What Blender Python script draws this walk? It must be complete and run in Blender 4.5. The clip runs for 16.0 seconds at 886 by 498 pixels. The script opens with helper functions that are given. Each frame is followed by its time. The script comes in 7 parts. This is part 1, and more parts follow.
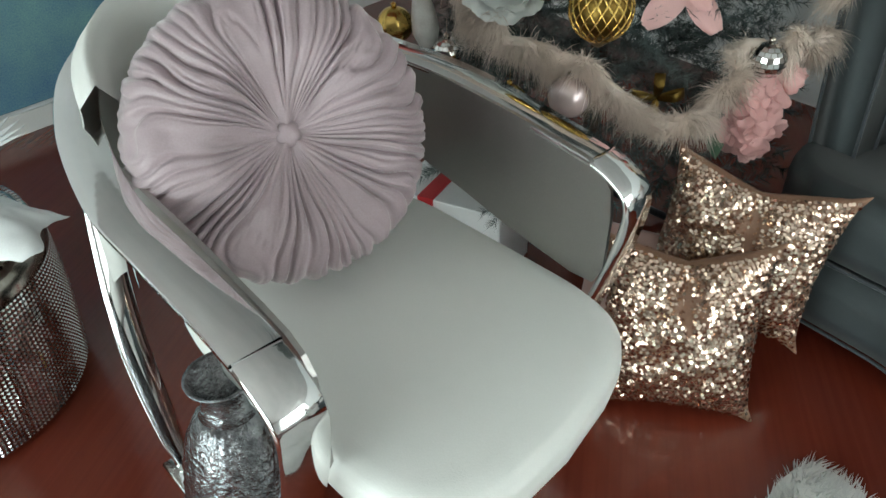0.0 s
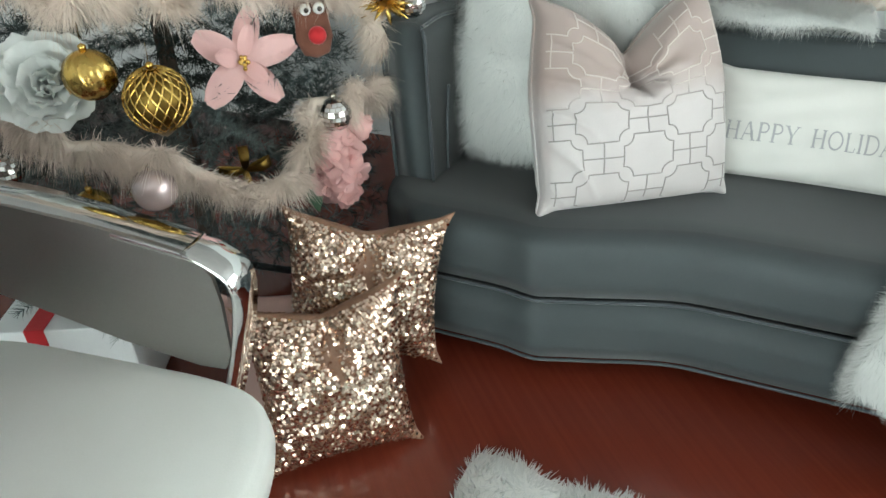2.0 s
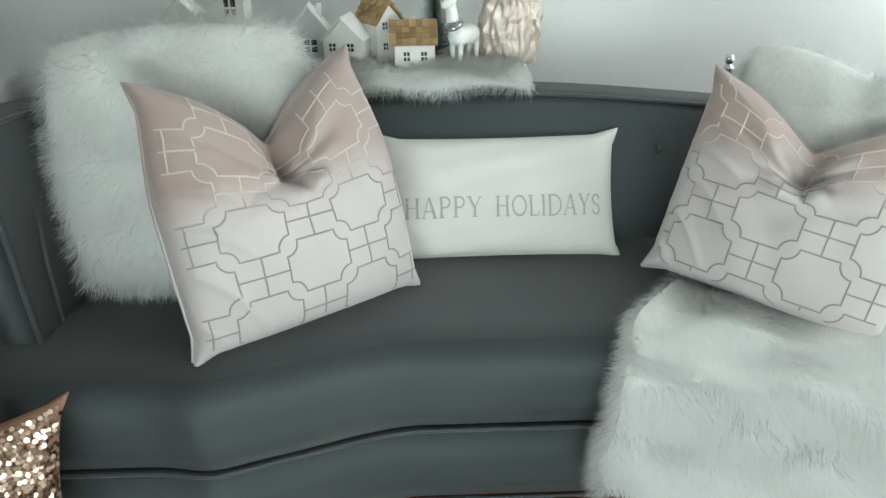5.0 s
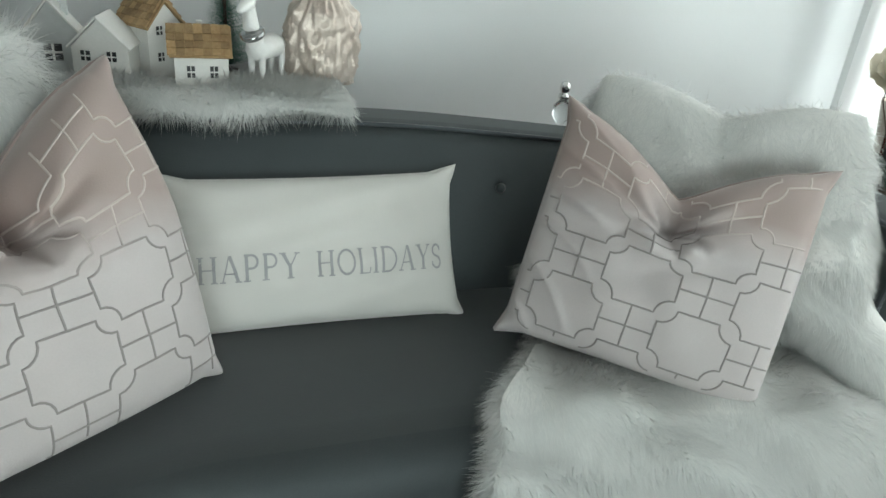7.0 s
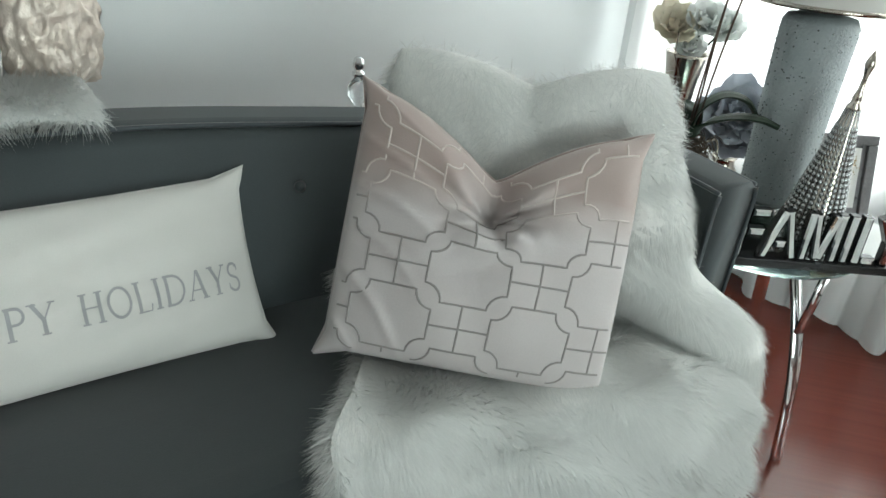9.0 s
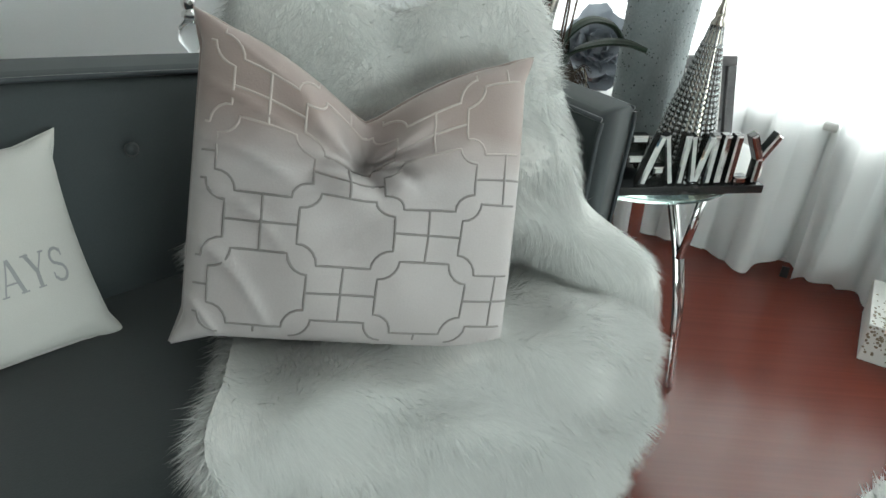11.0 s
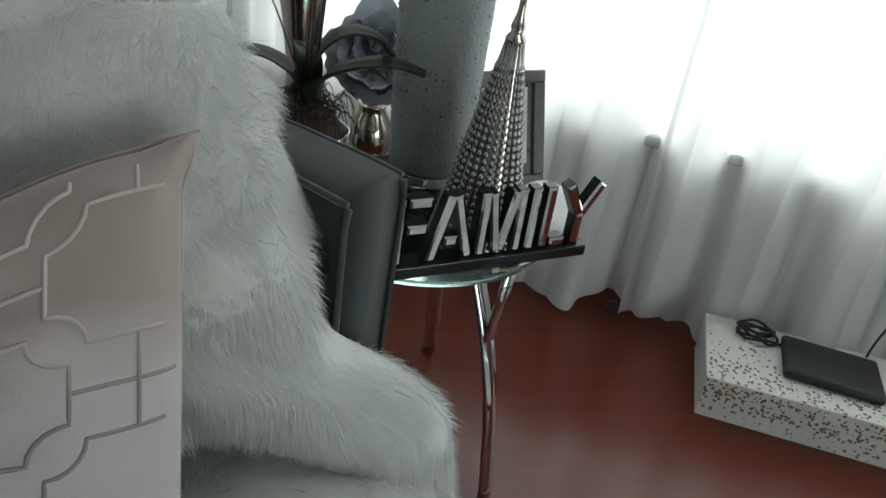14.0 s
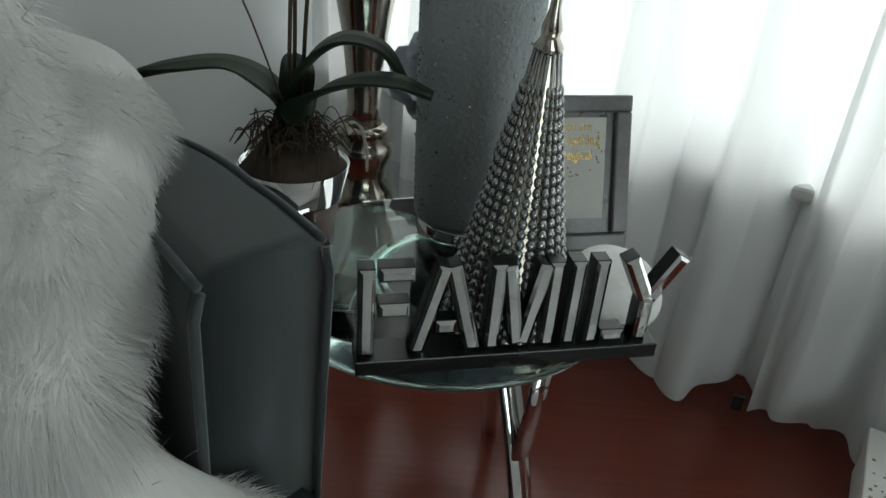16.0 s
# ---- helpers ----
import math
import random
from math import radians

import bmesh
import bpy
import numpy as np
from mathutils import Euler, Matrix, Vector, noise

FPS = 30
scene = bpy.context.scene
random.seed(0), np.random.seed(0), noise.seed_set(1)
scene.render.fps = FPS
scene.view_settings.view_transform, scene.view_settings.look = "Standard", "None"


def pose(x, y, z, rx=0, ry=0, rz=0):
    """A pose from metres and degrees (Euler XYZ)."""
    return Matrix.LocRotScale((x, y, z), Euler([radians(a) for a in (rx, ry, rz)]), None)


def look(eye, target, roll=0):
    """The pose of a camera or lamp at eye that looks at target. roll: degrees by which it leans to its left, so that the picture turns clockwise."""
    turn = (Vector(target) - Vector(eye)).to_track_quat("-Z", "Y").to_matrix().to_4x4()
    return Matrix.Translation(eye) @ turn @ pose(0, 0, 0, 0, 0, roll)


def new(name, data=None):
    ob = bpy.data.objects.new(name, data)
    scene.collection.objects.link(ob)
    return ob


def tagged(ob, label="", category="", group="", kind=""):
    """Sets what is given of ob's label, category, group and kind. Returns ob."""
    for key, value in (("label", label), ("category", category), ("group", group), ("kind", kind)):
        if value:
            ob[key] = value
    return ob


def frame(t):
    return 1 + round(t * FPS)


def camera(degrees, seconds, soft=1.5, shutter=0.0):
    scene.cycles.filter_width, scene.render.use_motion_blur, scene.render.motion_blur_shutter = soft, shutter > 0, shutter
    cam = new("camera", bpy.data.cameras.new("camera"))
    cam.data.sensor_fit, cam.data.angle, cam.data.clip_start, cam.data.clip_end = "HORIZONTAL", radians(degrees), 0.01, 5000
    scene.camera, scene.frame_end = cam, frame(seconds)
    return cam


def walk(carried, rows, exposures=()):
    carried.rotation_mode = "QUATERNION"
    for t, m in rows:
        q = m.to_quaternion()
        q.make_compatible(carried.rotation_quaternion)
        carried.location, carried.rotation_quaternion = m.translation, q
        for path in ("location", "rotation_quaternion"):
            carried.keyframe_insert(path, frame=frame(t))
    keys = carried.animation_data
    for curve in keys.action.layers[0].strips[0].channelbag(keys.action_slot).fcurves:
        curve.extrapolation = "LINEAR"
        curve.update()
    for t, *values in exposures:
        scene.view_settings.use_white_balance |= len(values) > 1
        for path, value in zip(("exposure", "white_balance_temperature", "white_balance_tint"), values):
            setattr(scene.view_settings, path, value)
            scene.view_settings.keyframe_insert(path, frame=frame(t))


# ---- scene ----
cam = camera(62.6, 16.0)
PATH = [
    (0, (0.346, 0.012, 1.347), (-0.718, 1.233, 0.174), -2.2),
    (0.5, (0.371, -0.001, 1.346), (-0.522, 1.347, 0.169), -1.6),
    (1, (0.39, 0.014, 1.343), (-0.323, 1.484, 0.189), -1.6),
    (1.5, (0.411, 0.038, 1.365), (-0.127, 1.614, 0.256), -2.3),
    (2, (0.441, 0.073, 1.373), (0.128, 1.732, 0.301), -2.2),
    (2.5, (0.453, 0.108, 1.399), (0.354, 1.802, 0.34), -1.7),
    (3, (0.46, 0.147, 1.401), (0.553, 1.841, 0.341), -1.2),
    (3.5, (0.507, 0.168, 1.385), (0.721, 1.864, 0.347), -1.6),
    (4, (0.536, 0.231, 1.386), (0.796, 1.925, 0.356), -2.0),
    (4.2, (0.568, 0.278, 1.365), (0.83, 1.995, 0.374), -3.4),
    (6.3, (0.506, 0.749, 1.216), (1.367, 2.341, 0.367), 5.5),
    (6.5, (0.537, 0.779, 1.219), (1.435, 2.345, 0.358), 5.1),
    (7, (0.592, 0.814, 1.217), (1.595, 2.303, 0.335), 5.4),
    (7.5, (0.655, 0.825, 1.217), (1.742, 2.259, 0.344), 4.3),
    (8, (0.671, 0.843, 1.207), (1.816, 2.219, 0.316), 4.6),
    (8.5, (0.678, 0.89, 1.208), (1.897, 2.195, 0.308), 5.6),
    (9, (0.717, 0.942, 1.198), (2.076, 2.088, 0.281), 5.0),
    (9.2, (0.721, 0.965, 1.2), (2.12, 2.055, 0.275), 5.4),
    (11.3, (0.839, 1.027, 1.111), (2.378, 1.79, 0.087), 5.4),
    (11.5, (0.874, 1.031, 1.109), (2.402, 1.746, 0.034), 6.2),
    (12, (0.96, 1.037, 1.093), (2.532, 1.638, 0.014), 5.8),
    (12.5, (1.017, 1.071, 1.09), (2.605, 1.65, 0.022), 6.7),
    (13, (1.086, 1.093, 1.089), (2.7, 1.616, 0.031), 6.9),
    (13.5, (1.196, 1.114, 1.103), (2.846, 1.613, 0.089), 8.2),
    (14, (1.307, 1.095, 1.093), (2.995, 1.487, 0.094), 8.3),
    (14.5, (1.435, 1.068, 1.057), (3.089, 1.568, 0.05), 7.7),
    (15, (1.564, 1.031, 1.05), (3.15, 1.745, 0.064), 8.7),
    (15.5, (1.643, 1.007, 1.03), (3.182, 1.809, 0.036), 5.6),
    (16, (1.668, 1.005, 1.012), (3.206, 1.835, 0.039), 4.6),
]
EXPOSURE = [(0, -0.12), (1.5, 0.1), (2.5, 0.34), (4.2, 0.28), (6.5, -0.36), (9, -0.36), (12.5, -0.62), (13.1, -0.78), (13.9, -1.3), (16, -1.74)]
walk(cam, [(t, look(eye, target, roll)) for t, eye, target, roll in PATH], EXPOSURE)

# world and light
world = bpy.data.worlds.new("world")
scene.world = world
world.use_nodes = True
wn = world.node_tree
sky = wn.nodes.new("ShaderNodeTexSky")
sky.sky_type, sky.sun_disc = "NISHITA", False
sky.sun_elevation, sky.sun_rotation = radians(38), radians(80)
wn.links.new(sky.outputs["Color"], wn.nodes["Background"].inputs["Color"])
wn.nodes["Background"].inputs["Strength"].default_value = 0.12


def lamp(name, m, energy, sx, sy, color=(1, 1, 1)):
    d = bpy.data.lights.new(name, "AREA")
    d.shape, d.size, d.size_y, d.energy, d.color = "RECTANGLE", sx, sy, energy, color
    ob = new(name, d)
    ob.matrix_world = m
    return ob


sun = new("sun", bpy.data.lights.new("sun", "SUN"))
sun.data.energy, sun.data.angle, sun.data.color = 0.8, radians(12), (1.0, 0.96, 0.9)
sun.matrix_world = look((8, 1.2, 6), (0, 0.4, 0))
lamp("window_light", look((3.13, 0.45, 1.42), (2.0, 0.45, 1.32)), 122, 3.2, 1.84, (0.90, 0.99, 0.97))
lamp("rear_window_light", look((-0.4, -2.55, 0.95), (-0.1, 0, 0.75)), 120, 2.6, 1.5, (0.85, 0.99, 0.96))


# ---- materials ----
def nodes_of(name):
    m = bpy.data.materials.new(name)
    m.use_nodes = True
    return m, m.node_tree.nodes, m.node_tree.links, m.node_tree.nodes["Principled BSDF"]


def mat(name, c1, c2=None, rough=0.5, metal=0.0, scale=8.0, fine=120.0, bump=0.2, dist=0.002, sheen=0.0, coat=0.0, rvar=0.1, random_tint=0.0, subsurf=0.0):
    """Two-scale varied surface: broad patches between c1 and c2, fine grain in the relief and the gloss."""
    m, n, l, p = nodes_of(name)
    c2 = c2 or tuple(v * 0.86 for v in c1)
    tc = n.new("ShaderNodeTexCoord")
    big = n.new("ShaderNodeTexNoise")
    big.inputs["Scale"].default_value, big.inputs["Detail"].default_value = scale, 4
    l.new(tc.outputs["Object"], big.inputs["Vector"])
    small = n.new("ShaderNodeTexNoise")
    small.inputs["Scale"].default_value, small.inputs["Detail"].default_value = fine, 3
    l.new(tc.outputs["Object"], small.inputs["Vector"])
    mixf = n.new("ShaderNodeMath")
    mixf.operation = "MULTIPLY_ADD"
    mixf.inputs[1].default_value, mixf.inputs[2].default_value = 0.35, 0.0
    l.new(small.outputs["Fac"], mixf.inputs[0])
    add = n.new("ShaderNodeMath")
    add.operation = "MULTIPLY_ADD"
    add.inputs[1].default_value = 0.65
    l.new(big.outputs["Fac"], add.inputs[0])
    l.new(mixf.outputs[0], add.inputs[2])
    ramp = n.new("ShaderNodeValToRGB")
    ramp.color_ramp.elements[0].position, ramp.color_ramp.elements[1].position = 0.32, 0.68
    ramp.color_ramp.elements[0].color, ramp.color_ramp.elements[1].color = (*c2, 1), (*c1, 1)
    l.new(add.outputs[0], ramp.inputs["Fac"])
    colour = ramp.outputs["Color"]
    if random_tint:
        info = n.new("ShaderNodeNewGeometry")
        hsv = n.new("ShaderNodeHueSaturation")
        vm = n.new("ShaderNodeMapRange")
        vm.inputs["To Min"].default_value, vm.inputs["To Max"].default_value = 1 - random_tint, 1 + random_tint
        l.new(info.outputs["Random Per Island"], vm.inputs["Value"])
        l.new(vm.outputs["Result"], hsv.inputs["Value"])
        l.new(colour, hsv.inputs["Color"])
        colour = hsv.outputs["Color"]
    l.new(colour, p.inputs["Base Color"])
    rr = n.new("ShaderNodeMapRange")
    rr.inputs["To Min"].default_value, rr.inputs["To Max"].default_value = max(0.0, rough - rvar), min(1.0, rough + rvar)
    l.new(big.outputs["Fac"], rr.inputs["Value"])
    l.new(rr.outputs["Result"], p.inputs["Roughness"])
    p.inputs["Metallic"].default_value = metal
    if sheen:
        p.inputs["Sheen Weight"].default_value, p.inputs["Sheen Roughness"].default_value = sheen, 0.35
    if coat:
        p.inputs["Coat Weight"].default_value, p.inputs["Coat Roughness"].default_value = coat, 0.08
    if subsurf:
        p.inputs["Subsurface Weight"].default_value, p.inputs["Subsurface Scale"].default_value = subsurf, 0.02
    if bump:
        b = n.new("ShaderNodeBump")
        b.inputs["Strength"].default_value, b.inputs["Distance"].default_value = bump, dist
        l.new(small.outputs["Fac"], b.inputs["Height"])
        l.new(b.outputs["Normal"], p.inputs["Normal"])
    return m


def floor_mat():
    """Cherry laminate: long boards running in x, grain and fine joints."""
    m, n, l, p = nodes_of("cherry_laminate")
    tc = n.new("ShaderNodeTexCoord")
    mp = n.new("ShaderNodeMapping")
    mp.inputs["Rotation"].default_value = (0, 0, radians(62))
    l.new(tc.outputs["Object"], mp.inputs["Vector"])
    grain = n.new("ShaderNodeTexNoise")
    gm = n.new("ShaderNodeMapping")
    gm.inputs["Scale"].default_value = (1.6, 70, 1)
    l.new(mp.outputs["Vector"], gm.inputs["Vector"])
    l.new(gm.outputs["Vector"], grain.inputs["Vector"])
    grain.inputs["Scale"].default_value, grain.inputs["Detail"].default_value = 1.0, 6
    ramp = n.new("ShaderNodeValToRGB")
    ramp.color_ramp.elements[0].position, ramp.color_ramp.elements[1].position = 0.25, 0.75
    ramp.color_ramp.elements[0].color, ramp.color_ramp.elements[1].color = (0.118, 0.019, 0.010, 1), (0.150, 0.026, 0.014, 1)
    l.new(grain.outputs["Fac"], ramp.inputs["Fac"])
    l.new(ramp.outputs["Color"], p.inputs["Base Color"])
    smear = n.new("ShaderNodeTexNoise")
    smear.inputs["Scale"].default_value, smear.inputs["Detail"].default_value = 5, 5
    l.new(tc.outputs["Object"], smear.inputs["Vector"])
    rr = n.new("ShaderNodeMapRange")
    rr.inputs["To Min"].default_value, rr.inputs["To Max"].default_value = 0.13, 0.24
    l.new(smear.outputs["Fac"], rr.inputs["Value"])
    l.new(rr.outputs["Result"], p.inputs["Roughness"])
    p.inputs["Specular IOR Level"].default_value = 0.55
    b = n.new("ShaderNodeBump")
    b.inputs["Strength"].default_value, b.inputs["Distance"].default_value = 0.03, 0.0006
    l.new(grain.outputs["Fac"], b.inputs["Height"])
    l.new(b.outputs["Normal"], p.inputs["Normal"])
    return m


def glass_mat(name, color=(1, 1, 1), rough=0.02, ior=1.45):
    m, n, l, p = nodes_of(name)
    p.inputs["Base Color"].default_value = (*color, 1)
    p.inputs["Roughness"].default_value, p.inputs["IOR"].default_value = rough, ior
    p.inputs["Transmission Weight"].default_value = 1.0
    return m


def cloth_mat(name, color, through_part, rough=0.8, weave=900.0, crease=3.0):
    """Thin cloth: part of the light goes through."""
    m, n, l, p = nodes_of(name)
    p.inputs["Base Color"].default_value = (*color, 1)
    p.inputs["Roughness"].default_value = rough
    tr = n.new("ShaderNodeBsdfTranslucent")
    tr.inputs["Color"].default_value = (*color, 1)
    mx = n.new("ShaderNodeMixShader")
    mx.inputs["Fac"].default_value = through_part
    tc = n.new("ShaderNodeTexCoord")
    wv = n.new("ShaderNodeTexNoise")
    wv.inputs["Scale"].default_value = weave
    cr = n.new("ShaderNodeTexNoise")
    cr.inputs["Scale"].default_value, cr.inputs["Detail"].default_value = crease, 5
    l.new(tc.outputs["Object"], wv.inputs["Vector"])
    l.new(tc.outputs["Object"], cr.inputs["Vector"])
    ad = n.new("ShaderNodeMath")
    ad.operation = "MULTIPLY_ADD"
    ad.inputs[1].default_value = 0.1
    l.new(wv.outputs["Fac"], ad.inputs[0])
    l.new(cr.outputs["Fac"], ad.inputs[2])
    b = n.new("ShaderNodeBump")
    b.inputs["Strength"].default_value, b.inputs["Distance"].default_value = 0.3, 0.01
    l.new(ad.outputs[0], b.inputs["Height"])
    l.new(b.outputs["Normal"], p.inputs["Normal"])
    out = n["Material Output"]
    l.new(p.outputs["BSDF"], mx.inputs[1])
    l.new(tr.outputs["BSDF"], mx.inputs[2])
    l.new(mx.outputs["Shader"], out.inputs["Surface"])
    return m


def fur_mat(name, color):
    """Fine white fibres: much of the light passes through each one."""
    m, n, l, p = nodes_of(name)
    info = n.new("ShaderNodeNewGeometry")
    hsv = n.new("ShaderNodeHueSaturation")
    vm = n.new("ShaderNodeMapRange")
    vm.inputs["To Min"].default_value, vm.inputs["To Max"].default_value = 0.93, 1.05
    l.new(info.outputs["Random Per Island"], vm.inputs["Value"])
    l.new(vm.outputs["Result"], hsv.inputs["Value"])
    hsv.inputs["Color"].default_value = (*color, 1)
    l.new(hsv.outputs["Color"], p.inputs["Base Color"])
    p.inputs["Roughness"].default_value = 0.55
    tr = n.new("ShaderNodeBsdfTranslucent")
    l.new(hsv.outputs["Color"], tr.inputs["Color"])
    tp = n.new("ShaderNodeBsdfTransparent")
    mx, my = n.new("ShaderNodeMixShader"), n.new("ShaderNodeMixShader")
    mx.inputs["Fac"].default_value, my.inputs["Fac"].default_value = 0.35, 0.22
    l.new(p.outputs["BSDF"], mx.inputs[1])
    l.new(tr.outputs["BSDF"], mx.inputs[2])
    l.new(mx.outputs["Shader"], my.inputs[1])
    l.new(tp.outputs["BSDF"], my.inputs[2])
    l.new(my.outputs["Shader"], n["Material Output"].inputs["Surface"])
    return m


def nap_shading_mat(name, plain, brushed, level, soft):
    """Velvet, nap shading painted in: the colour changes above a ragged line across the cushion."""
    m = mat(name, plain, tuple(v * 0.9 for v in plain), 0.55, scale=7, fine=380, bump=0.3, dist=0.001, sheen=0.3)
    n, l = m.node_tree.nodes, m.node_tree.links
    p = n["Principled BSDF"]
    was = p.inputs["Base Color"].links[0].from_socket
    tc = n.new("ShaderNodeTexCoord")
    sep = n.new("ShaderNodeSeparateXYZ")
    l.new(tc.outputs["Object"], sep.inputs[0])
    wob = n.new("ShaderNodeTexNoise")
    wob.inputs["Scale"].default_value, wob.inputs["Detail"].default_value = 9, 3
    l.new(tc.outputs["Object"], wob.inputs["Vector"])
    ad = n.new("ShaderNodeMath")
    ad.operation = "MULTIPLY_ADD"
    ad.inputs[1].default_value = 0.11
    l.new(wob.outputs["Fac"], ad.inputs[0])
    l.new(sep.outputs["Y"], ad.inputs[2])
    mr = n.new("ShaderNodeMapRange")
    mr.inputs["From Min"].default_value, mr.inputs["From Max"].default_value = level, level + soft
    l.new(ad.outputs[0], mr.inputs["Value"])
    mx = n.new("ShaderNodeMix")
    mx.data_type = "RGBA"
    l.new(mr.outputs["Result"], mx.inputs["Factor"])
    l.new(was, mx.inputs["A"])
    # brushed is the upper colour, with the pile's shading already in it
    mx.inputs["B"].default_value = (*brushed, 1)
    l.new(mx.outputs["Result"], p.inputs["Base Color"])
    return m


def pile_mat(name, c1, c2, lean):
    """Short velvet whose pile is combed one way: the fibres, not the cloth, meet the light."""
    m = mat(name, c1, c2, 0.8, scale=3.5, fine=420, bump=0.25, dist=0.001, sheen=0.1)
    n, l = m.node_tree.nodes, m.node_tree.links
    geo = n.new("ShaderNodeNewGeometry")
    add, unit = n.new("ShaderNodeVectorMath"), n.new("ShaderNodeVectorMath")
    add.operation, unit.operation = "ADD", "NORMALIZE"
    add.inputs[1].default_value = lean
    l.new(geo.outputs["Normal"], add.inputs[0])
    l.new(add.outputs["Vector"], unit.inputs[0])
    bump = next(k for k in n if k.bl_idname == "ShaderNodeBump")
    l.new(unit.outputs["Vector"], bump.inputs["Normal"])
    return m


